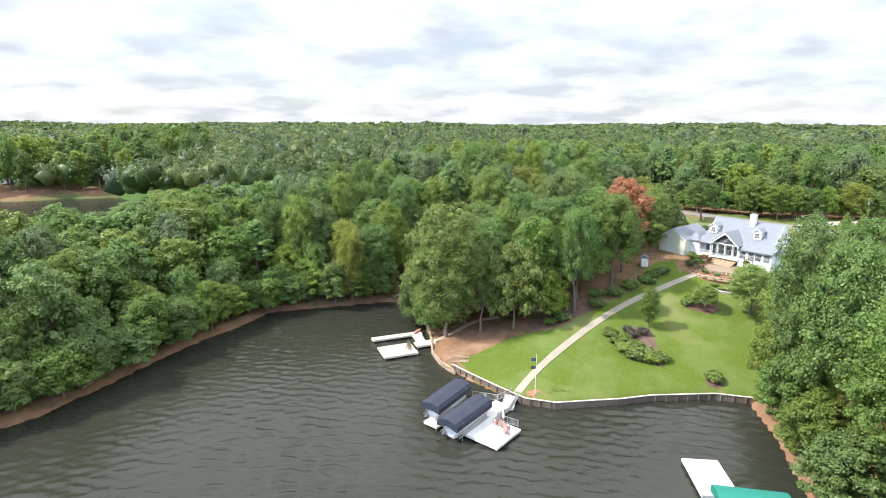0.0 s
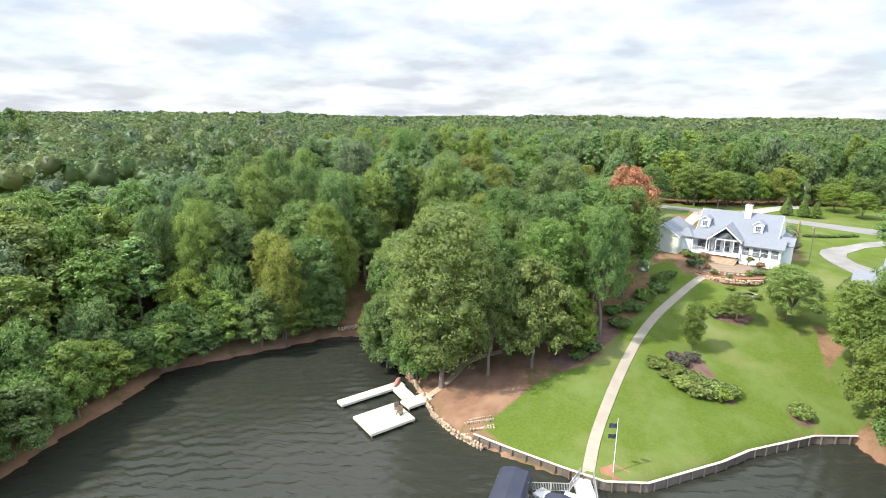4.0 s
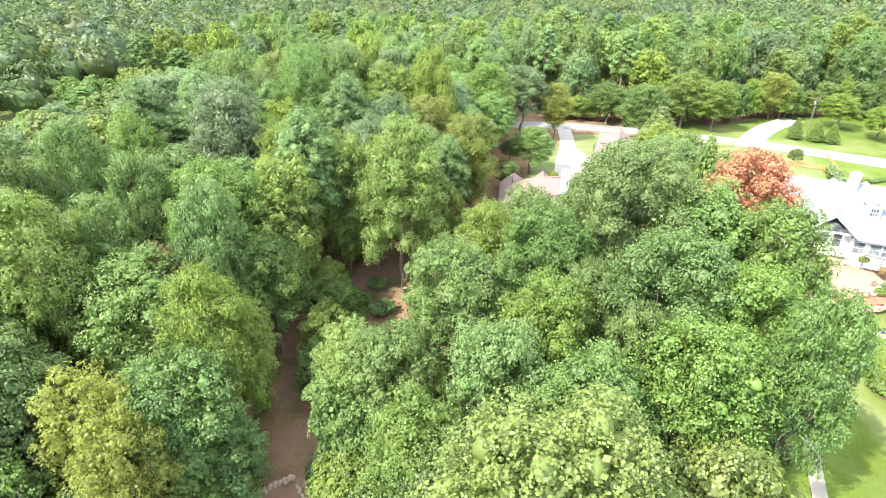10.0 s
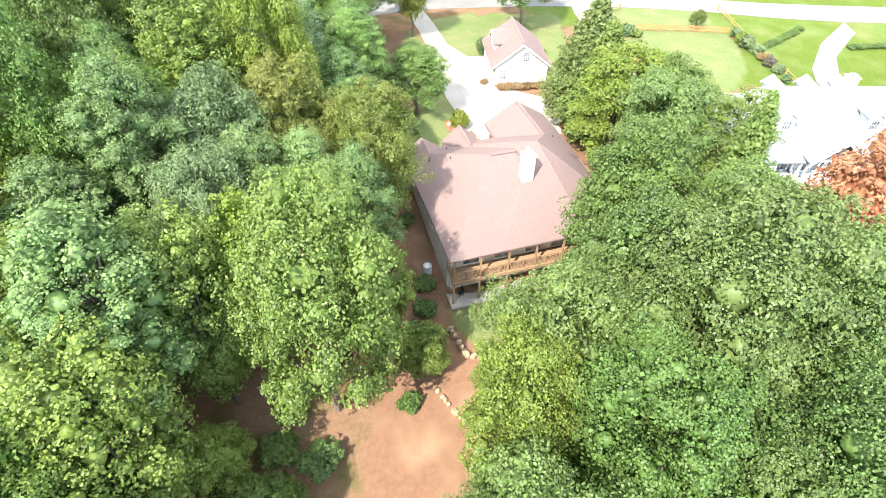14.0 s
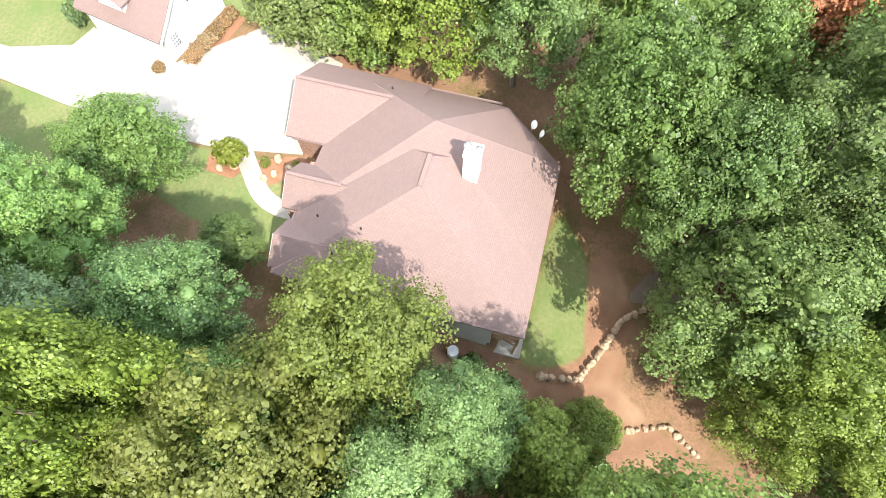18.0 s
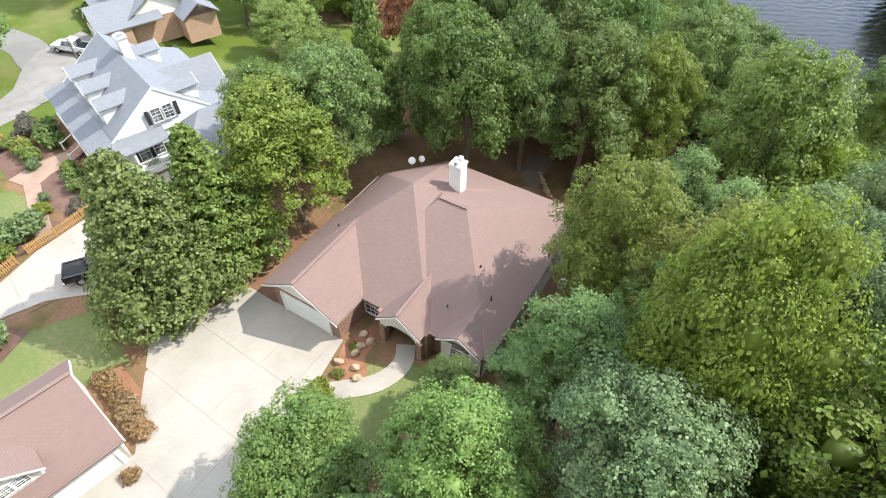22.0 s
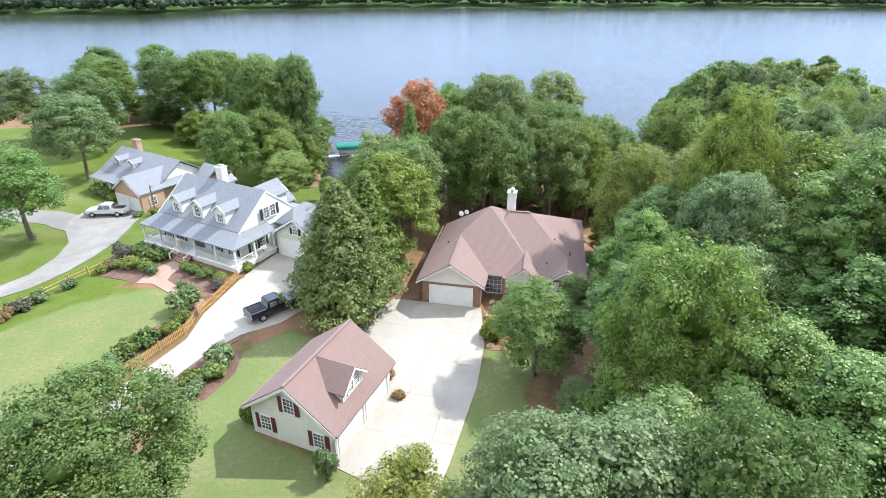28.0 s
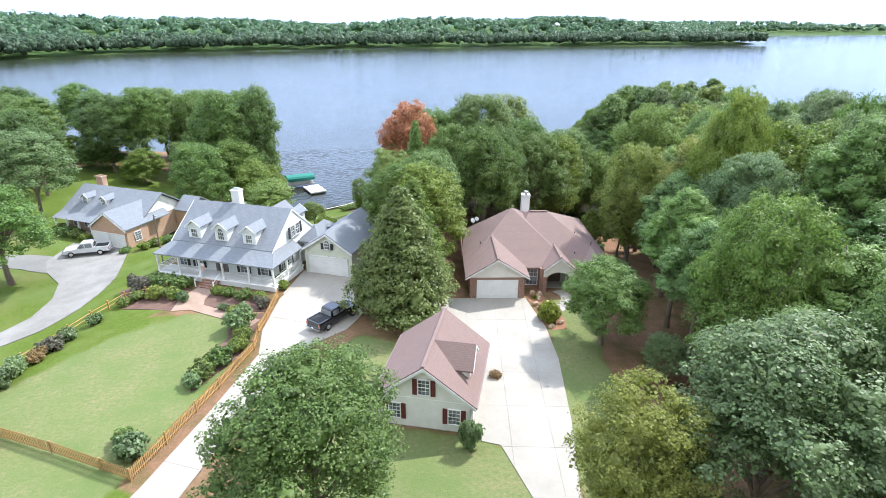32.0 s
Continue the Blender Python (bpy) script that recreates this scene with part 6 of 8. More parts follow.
for x in (2.6, 5.2):
    chair = thing("patio_chair", "dark metal patio chair under the deck", "chair", (x + 7.2, 18.2, ground_z(x, 18.4) + 0.02), 20 * x, "patio chairs under the deck")
    part("seat", boxes((0, 0, 0.43, 0.5, 0.5, 0.05)), "black_paint", chair)
    part("backrest", boxes((0, 0.24, 0.72, 0.5, 0.04, 0.55)), "black_paint", chair)
    for sx in (-0.22, 0.22):
        for sy in (-0.22, 0.22):
            part("leg", tube(bmesh.new(), (sx, sy, 0), (sx, sy, 0.42), 0.018, seg=5), "black_paint", chair)
part("ground_slab", prism(bmesh.new(), [(0.8, 17.3), (13.6, 17.3), (13.6, 19.6), (0.8, 19.6)], -4.2, -2.95), "concrete", deck)
platform = thing("wooden_platform", "weathered tan plank platform under the oaks", "platform", (5.4, 29.4, ground_z(5.4, 29.4)), 6)
for i in range(18):
    part("plank", boxes((0, -2.6 + i * 0.305, 0.32, 2.7, 0.285, 0.05)), "dark_wood", platform)
pieces("joist", "dark_wood", platform, [(-1.2, 0, 0.21, 0.1, 5.4, 0.17), (1.2, 0, 0.21, 0.1, 5.4, 0.17)])
pieces("post", "dark_wood", platform, [(x, y, -0.2, 0.12, 0.12, 0.7) for x in (-1.2, 1.2) for y in (-2.5, 2.5)])
tank = thing("water_tank", "white plastic tank beside the brick house", "tank", (14.6, 15.0, ground_z(14.6, 15.0)))
part("tank_body", tube(bmesh.new(), (0, 0, 0), (0, 0, 1.0), 0.4, 0.4, 14), "white", tank)
part("tank_lid", tube(bmesh.new(), (0, 0, 1.0), (0, 0, 1.12), 0.36, 0.1, 14), "white", tank)

# ---------------------------------------------------------------- detached garage
garage = thing("detached_garage", "cream-sided detached garage with mauve shingle roof and burgundy shutters", "garage", (-3.09, -17.84, 0), -11.7)
part("roof", gable_slab(bmesh.new(), 3.95, 3.0, -4.45, 4.45, 2.6, cx=-4.0), "red_roof", garage, "mauve-brown asphalt shingles")
part("ridge_cap", boxes((-4, 0, 5.79, 0.26, 8.9, 0.05)), "red_roof", garage)
for y in (-4.48, 4.48):
    verge(3.95, 3.0, y, 2.6, -4.0, garage)
pieces("wall", "cream", garage, [(-4, -4.0, 1.2, 7.2, 0.2, 3.0), (-4, 4.0, 1.2, 7.2, 0.2, 3.0), (-7.5, 0, 1.2, 0.2, 7.8, 3.0)], "cream lap siding")
for y in (-4.08, 3.9):
    part("gable", profile(bmesh.new(), [(-7.6, 2.55), (-0.4, 2.55), (-4.0, 5.45)], y, y + 0.18), "cream", garage)
pieces("wall", "cream", garage, [(-0.5, -3.85, 1.3, 0.2, 0.5, 2.8), (-0.5, 0, 1.3, 0.2, 0.45, 2.8), (-0.5, 3.85, 1.3, 0.2, 0.5, 2.8), (-0.5, 0, 2.4, 0.2, 8.0, 0.5)])
for y in (-1.9, 1.9):
    garage_door(3.3, 2.15, garage, pose(-0.45, y, 0, 0, 0, 90))
part("floor_slab", boxes((-4, 0, -0.1, 7.4, 8.2, 0.3)), "concrete", garage)
gutter(0.0, -4.4, 0.0, 4.4, 2.62, garage)
gutter(-8.0, -4.4, -8.0, 4.4, 2.62, garage)
# dormer above the doors
dm = part("dormer", gable_slab(bmesh.new(), 1.6, 1.45, -2.55, 0.75, 0, 0.12), "red_roof", garage, m=pose(-3.15, -0.62, 4.15, 0, 0, 90))
part("dormer_wall", boxes((0, -2.2, -0.38, 2.7, 0.12, 1.12)), "cream", dm)
part("dormer_wall", profile(bmesh.new(), [(-1.35, 0.1), (1.35, 0.1), (0, 1.36)], -2.26, -2.12), "cream", dm)
pieces("dormer_cheek", "cream", dm, [(-1.3, -1.2, -0.38, 0.1, 2.0, 1.12), (1.3, -1.2, -0.38, 0.1, 2.0, 1.12)])
verge(1.6, 1.45, -2.57, 0, 0, dm, 0.14)
for x in (-0.42, 0.42):
    window_unit(0.7, 0.8, garage, pose(-0.87, -0.62 + x, 3.72, 0, 0, 90), 3, 2)
for x, z in ((-4.0, 3.1), (-6.3, 0.75), (-1.7, 0.75)):
    window_unit(0.85, 1.3, garage, pose(x, -4.12, z), 3, 2, "burgundy")
for x, z in ((-4.6, 3.2), (-1.6, 0.9)):
    window_unit(0.8, 1.2, garage, pose(x, 4.12, z, 0, 0, 180), 3, 2)

# ---------------------------------------------------------------- grey-roofed farmhouse
GA, GO = -16.7, (-25.1, 1.44, 0.15)
grey = thing("farmhouse", "white farmhouse with slate-grey shingle roof, dormers and a railed porch", "house", GO, GA)
bm = bmesh.new()
faces(bm, [(-15.0, 2.2, 4.0), (-1.2, 2.2, 4.0), (-1.2, 7.1, 7.65), (-15.0, 7.1, 7.65), (-15.0, 12.5, 3.3), (-1.2, 12.5, 3.3),
           (-15.0, 2.2, 3.85), (-1.2, 2.2, 3.85), (-1.2, 7.1, 7.45), (-15.0, 7.1, 7.45), (-15.0, 12.5, 3.12), (-1.2, 12.5, 3.12)],
      [(0, 1, 2, 3), (3, 2, 5, 4), (6, 9, 8, 7), (9, 10, 11, 8), (0, 6, 7, 1), (4, 5, 11, 10), (1, 7, 8, 2), (2, 8, 11, 5), (0, 3, 9, 6), (3, 4, 10, 9)])
bmesh.ops.recalc_face_normals(bm, faces=bm.faces)
part("roof", bm, "grey_roof", grey, "slate-grey asphalt shingles")
bm = roof_shell([(-16.2, 0), (0, 0), (0, 6.6), (-1.3, 6.6), (-1.3, 2.3), (-14.9, 2.3), (-14.9, 6.6), (-16.2, 6.6)],
                [], [], 2.95, 0.12)
faces(bm, [(-16.2, 0, 2.95), (0, 0, 2.95), (0, 6.6, 2.95), (-1.22, 6.6, 3.8), (-1.22, 2.3, 3.98), (-14.98, 2.3, 3.98), (-14.98, 6.6, 3.8), (-16.2, 6.6, 2.95)],
      [(0, 1, 4, 5), (1, 2, 3, 4), (7, 0, 5, 6)])
part("porch_roof", bm, "grey_roof", grey)
for u in (-14.96, -1.22):
    part("gable", profile(bmesh.new(), [(2.3, 3.2), (11.9, 3.2), (12.0, 3.5), (7.1, 7.44), (2.3, 3.86)], 0, 0.14), "white_siding", grey, m=pose(u, 0, 0, 0, 0, 90))
for (u0, z0), (u1, z1) in (((2.0, 3.9), (7.1, 7.6)), ((7.1, 7.6), (12.5, 3.2))):
    for uu in (-1.17, -15.02):
        bm = profile(bmesh.new(), [(u0, z0 - 0.2), (u1, z1 - 0.2), (u1, z1 + 0.04), (u0, z0 + 0.04)], 0, 0.06)
        part("barge_board", bm, "white", grey, m=pose(uu + 0.03, 0, 0, 0, 0, 90))
pieces("wall", "white_siding", grey, [(-8.1, 2.3, 1.5, 13.4, 0.2, 3.2), (-8.1, 11.9, 1.2, 13.4, 0.2, 4.0), (-1.5, 7.1, 1.4, 0.2, 9.6, 3.6), (-14.8, 7.1, 1.4, 0.2, 9.6, 3.6)], "white lap siding")
pieces("porch_floor", "white", grey, [(-8.1, 1.15, 0.5, 16.0, 2.3, 0.14), (-0.75, 4.4, 0.5, 1.4, 4.6, 0.14)])
pieces("porch_skirt", "white", grey, [(-8.1, 0.12, 0.2, 16.0, 0.08, 0.5), (-0.1, 3.3, 0.2, 0.08, 6.4, 0.5)])
for u in (-15.9, -12.9, -10.0, -6.9, -3.4, -0.25):
    part("porch_post", boxes((u, 0.25, 1.7, 0.2, 0.2, 2.4), (u, 0.25, 0.72, 0.28, 0.28, 0.3), (u, 0.25, 2.72, 0.28, 0.28, 0.16)), "white", grey)
for v in (3.2, 6.4):
    part("porch_post", boxes((-0.25, v, 1.7, 0.2, 0.2, 2.4)), "white", grey)
pieces("porch_beam", "white", grey, [(-8.1, 0.25, 2.82, 15.9, 0.2, 0.22), (-0.25, 3.4, 2.82, 0.2, 6.2, 0.22)])
for a, c in (((-15.9, 0.25), (-10.0, 0.25)), ((-6.9, 0.25), (-0.25, 0.25)), ((-0.25, 0.25), (-0.25, 6.4)), ((-15.9, 0.25), (-15.9, 3.0))):
    rail_run(a, c, 0.57, 0.85, grey, "white", 0.14, 3.2)
for i in range(4):
    part("step", boxes((-8.45, -0.1 - 0.32 * i, 0.42 - 0.15 * i, 2.2, 0.34, 0.15)), "brick", grey)
for u in (-9.7, -7.2):
    part("stair_rail", tube(tube(bmesh.new(), (u, 0.1, 1.4), (u, -1.3, 0.8), 0.05, seg=5), (u, -1.3, 0), (u, -1.3, 0.95), 0.08, seg=6), "white", grey)
for u in (-13.9, -11.6, -5.4, -2.6):
    window_unit(0.95, 1.6, grey, pose(u, 2.17, 0.85), 2, 2, "black_paint")
d = part("front_door", boxes((-8.45, 2.17, 1.6, 1.0, 0.08, 2.1)), "dark_wood", grey)
pieces("door_glass", "glass", d, [(-9.15, 2.17, 1.6, 0.3, 0.06, 2.0), (-7.75, 2.17, 1.6, 0.3, 0.06, 2.0)])
for v in (4.2, 5.6):
    window_unit(0.9, 1.5, grey, pose(-1.38, v, 0.9, 0, 0, 90), 2, 2, "black_paint")
for v in (6.55, 7.65):
    window_unit(0.8, 1.35, grey, pose(-1.06, v, 4.3, 0, 0, 90), 2, 2)
for v in (5.75, 8.45):
    part("shutter", boxes((-1.03, v, 4.97, 0.06, 0.36, 1.4)), "black_paint", grey)
flag = part("flag", boxes((-9.35, 0.0, 2.0, 0.5, 0.03, 0.9)), "white", grey, "striped flag hanging at the porch")
for i in range(4):
    part("stripe", boxes((-9.52 + 0.13 * i, -0.02, 1.85, 0.06, 0.02, 0.6)), "red_plastic", flag)


def house_dormer(u, v, z, parent, turn, w=1.55, h=1.5, depth=3.0, arch=False):
    """A gabled dormer with one window, its front at (u, v)."""
    e = part("dormer", gable_slab(bmesh.new(), w / 2 + 0.25, w * 0.42, -0.3, depth + 0.6, h, 0.12), "grey_roof", parent, m=pose(u, v, z, 0, 0, turn))
    part("dormer_wall", boxes((0, 0, h / 2, w, 0.12, h)), "white_siding", e)
    part("dormer_gable", profile(bmesh.new(), [(-w / 2 - 0.1, h - 0.02), (w / 2 + 0.1, h - 0.02), (0, h + w * 0.42 - 0.05)], -0.06, 0.06), "white_siding", e)
    for sg in (-1, 1):
        bm = profile(bmesh.new(), [(0.02, 0), (0.02, h), (depth, h)], -0.05, 0.05)
        part("dormer_cheek", bm, "white_siding", e, m=pose(sg * (w / 2 - 0.05), 0, 0, 0, 0, 90))
        bm = profile(bmesh.new(), [(0, h + w * 0.42 + 0.02), (sg * (w / 2 + 0.27), h - 0.12), (sg * (w / 2 + 0.27), h + 0.08), (0, h + w * 0.42 + 0.2)], -0.34, -0.28)
        part("barge_board", bm, "white", e)
    window_unit(0.8, 0.95, parent, pose(u, v, z, 0, 0, turn) @ pose(0, -0.08, 0.28), 3, 1, arch=arch)
    return e


for u, a in ((-12.0, False), (-8.3, True), (-4.5, False)):
    house_dormer(u, 2.75, 4.25, grey, 0, 1.7, 1.55, 2.6, a)
for u in (-2.6, -11.6):
    house_dormer(u, 11.0, 4.6, grey, 180, 1.5, 1.45, 2.4)
gch = part("chimney", boxes((-9.2, 7.9, 7.9, 1.1, 0.9, 2.6), (-9.2, 7.9, 9.1, 1.25, 1.05, 0.12)), "white", grey, "white chimney")
part("chimney_cap", boxes((-9.2, 7.9, 9.35, 0.7, 0.6, 0.05), (-9.45, 7.9, 9.25, 0.05, 0.5, 0.2), (-8.95, 7.9, 9.25, 0.05, 0.5, 0.2)), "steel", gch)
# garage wing
part("roof", gable_slab(bmesh.new(), 3.35, 2.2, 5.9, 16.5, 3.0, cx=3.6), "grey_roof", grey)
verge(3.35, 2.2, 5.88, 3.0, 3.6, grey)
verge(3.35, 2.2, 16.52, 3.0, 3.6, grey)
part("gable", profile(bmesh.new(), [(0.5, 2.9), (6.7, 2.9), (3.6, 4.95)], 6.22, 6.4), "sage", grey)
part("gable", profile(bmesh.new(), [(0.5, 2.9), (6.7, 2.9), (3.6, 4.95)], 16.0, 16.2), "sage", grey)
pieces("wall", "sage", grey, [(0.75, 6.35, 1.4, 0.5, 0.2, 3.2), (6.45, 6.35, 1.4, 0.5, 0.2, 3.2), (3.6, 6.35, 2.65, 5.2, 0.2, 0.7), (6.6, 11.2, 1.2, 0.2, 9.6, 3.6), (3.6, 16.1, 1.0, 6.0, 0.2, 4.2), (0.6, 11.2, 1.2, 0.2, 9.6, 3.6)], "pale sage siding")
garage_door(4.9, 2.2, grey, pose(3.6, 6.24, -0.1))
window_unit(0.7, 0.7, grey, pose(3.6, 6.2, 3.25), 3, 1, "black_paint", arch=True)
part("roof", hip(-1.5, 1.6, 8.0, 14.5, 3.1, 10, 12.5, 4.6, "y"), "grey_roof", grey)
part("wall", boxes((-0.4, 11.8, 1.2, 2.2, 4.8, 3.6)), "white_siding", grey)
# lake side: gabled sun porch, railed porch and a low wing with windows
part("roof", gable_slab(bmesh.new(), 2.95, 2.55, 8.5, 15.0, 3.2, cx=-7.0), "grey_roof", grey)
verge(2.95, 2.55, 15.03, 3.2, -7.0, grey, 0.3)
for u in (-9.6, -8.5, -7.0, -5.5, -4.4):
    part("porch_post", boxes((u, 14.4, 1.7, 0.14, 0.14, 3.2)), "white", grey)
part("porch_beam", boxes((-7, 14.4, 3.25, 5.4, 0.16, 0.2)), "white", grey)
bm = bmesh.new()
prism(bm, [(1.15 * math.cos(a), 1.15 * math.sin(a)) for a in np.linspace(0, math.pi, 11)], -0.02, 0.02)
part("fan_window", bm, "glass", grey, m=pose(-7, 14.45, 3.45, 90))
part("back_wall", boxes((-7, 12.3, 1.7, 5.2, 0.1, 3.4)), "white", grey)
for u in (-8.6, -7.0, -5.4):
    window_unit(1.1, 2.0, grey, pose(u, 12.38, 0.7, 0, 0, 180), 1, 1)
pieces("porch_floor", "white", grey, [(-7, 13.2, 0.35, 5.6, 2.8, 0.2), (-1.6, 13.0, 0.35, 5.6, 2.4, 0.2)])
part("roof", roof_shell([(-4.3, 11.6), (1.6, 11.6), (1.6, 14.4), (-4.3, 14.4)], [], [], 2.95, 0.1), "grey_roof", grey)
bm = faces(bmesh.new(), [(-4.3, 14.4, 2.97), (1.6, 14.4, 2.97), (1.6, 11.6, 3.95), (-4.3, 11.6, 3.95)], [(0, 1, 2, 3)])
part("porch_roof", bm, "grey_roof", grey)
for u in (-3.9, -1.2, 1.3):
    part("porch_post", boxes((u, 14.1, 1.6, 0.2, 0.2, 2.8)), "white", grey)
rail_run((-4.0, 14.1), (1.3, 14.1), 0.45, 0.85, grey, "white", 0.15, 2.6)
for u in (-3.0, -0.2):
    window_unit(2.1, 2.0, grey, pose(u, 12.05, 0.55, 0, 0, 180), 3, 1)
part("lattice", boxes((-1.35, 14.15, 0.0, 5.5, 0.06, 0.8)), "white", grey)
pieces("wall", "white_siding", grey, [(-12.8, 13.95, 0.9, 6.4, 0.2, 3.8), (-9.7, 13.1, 0.9, 0.2, 1.8, 3.8), (-15.9, 13.1, 0.9, 0.2, 1.8, 3.8)])
bm = faces(bmesh.new(), [(-16.5, 14.6, 2.75), (-9.4, 14.6, 2.75), (-9.4, 11.4, 4.1), (-16.5, 11.4, 4.1), (-16.5, 14.6, 2.6), (-9.4, 14.6, 2.6), (-9.4, 11.4, 3.9), (-16.5, 11.4, 3.9)],
           [(0, 1, 2, 3), (4, 7, 6, 5), (0, 4, 5, 1), (1, 5, 6, 2), (3, 2, 6, 7), (0, 3, 7, 4)])
bmesh.ops.recalc_face_normals(bm, faces=bm.faces)
part("roof", bm, "grey_roof", grey)
for u in (-10.5, -12.2, -13.5, -15.1):
    window_unit(1.1, 1.4, grey, pose(u, 14.07, 0.9, 0, 0, 180), 1, 1)
part("roof", gable_slab(bmesh.new(), 2.4, 1.2, -17.6, -14.6, 2.9, cx=0), "grey_roof", grey, m=pose(0, 9.6, 0, 0, 0, 0) @ pose(0, 0, 0, 0, 0, -90) @ pose(0, 0, 0))
part("wall", boxes((-16.0, 9.6, 1.1, 2.4, 4.2, 3.7)), "white_siding", grey)

# ---------------------------------------------------------------- tan brick house
CB = thing("brick_house", "tan brick house with slate-grey shingle roof and two small dormers", "house", (-49.1, 27.0, -1.9), -20)
bm = gable_slab(bmesh.new(), 5.0, 3.2, 0, 16.0, 2.9, 0.18)
part("roof", bm, "grey_roof", CB, m=pose(0.4, 0, 0, 0, 0, 90))
pieces("wall", "tan_brick", CB, [(-7.6, -4.3, 1.4, 15.0, 0.25, 3.2), (-7.6, 4.3, 1.2, 15.0, 0.25, 3.6), (-0.2, 0, 1.2, 0.25, 8.6, 3.6), (-15.0, 0, 1.2, 0.25, 8.6, 3.6)])
for x in (-0.1, -15.1):
    part("gable", profile(bmesh.new(), [(-4.7, 2.95), (4.7, 2.95), (0, 5.9)], -0.08, 0.08), "cream", CB, "cream siding gable", m=pose(x, 0, 0, 0, 0, 90))
bm = gable_slab(bmesh.new(), 3.5, 2.3, -8.3, 0, 2.9, 0.18, cx=-2.4)
part("roof", bm, "grey_roof", CB)
verge(3.5, 2.3, -8.33, 2.9, -2.4, CB)
pieces("wall", "tan_brick", CB, [(-2.4, -8.0, 1.3, 6.4, 0.25, 3.2), (0.75, -6.1, 1.3, 0.25, 3.8, 3.2), (-5.5, -6.1, 1.3, 0.25, 3.8, 3.2)])
part("gable", profile(bmesh.new(), [(-5.7, 2.85), (0.9, 2.85), (-2.4, 5.0)], -8.1, -7.9), "tan_brick", CB)
part("roof", gable_slab(bmesh.new(), 2.6, 1.7, 0, 3.4, 2.9, 0.16, cx=0), "grey_roof", CB, m=pose(0.3, 4.2, 0, 0, 0, -90))
part("wall", boxes((1.5, 4.2, 1.2, 2.8, 4.4, 3.4)), "tan_brick", CB)
for x in (-4.0, -0.9):
    garage_door(2.7, 2.1, CB, pose(x, -8.16, 0))
bm = faces(bmesh.new(), [(-15.6, -6.6, 2.6), (-5.9, -6.6, 2.6), (-5.9, -4.2, 3.4), (-15.6, -4.2, 3.4)], [(0, 1, 2, 3)])
part("porch_roof", bm, "grey_roof", CB)
for x in (-15.3, -12.9, -10.5, -8.1):
    part("porch_post", boxes((x, -6.3, 1.3, 0.22, 0.22, 2.6)), "white", CB)
for x in (-13.5, -11.2, -8.6):
    window_unit(1.0, 1.5, CB, pose(x, -4.46, 0.8), 2, 2)
part("porch_floor", boxes((-10.6, -5.4, 0.1, 9.6, 2.4, 0.2)), "concrete", CB)
for x in (-12.2, -8.4):
    house_dormer(x, -3.0, 3.9, CB, 0, 1.4, 1.1, 2.0)
part("chimney", boxes((-13.6, 1.6, 5.6, 1.3, 0.9, 3.4), (-13.6, 1.6, 7.2, 1.45, 1.05, 0.2)), "tan_brick", CB)
window_unit(1.0, 1.3, CB, pose(0.9, -6.2, 0.9, 0, 0, 90), 2, 2)

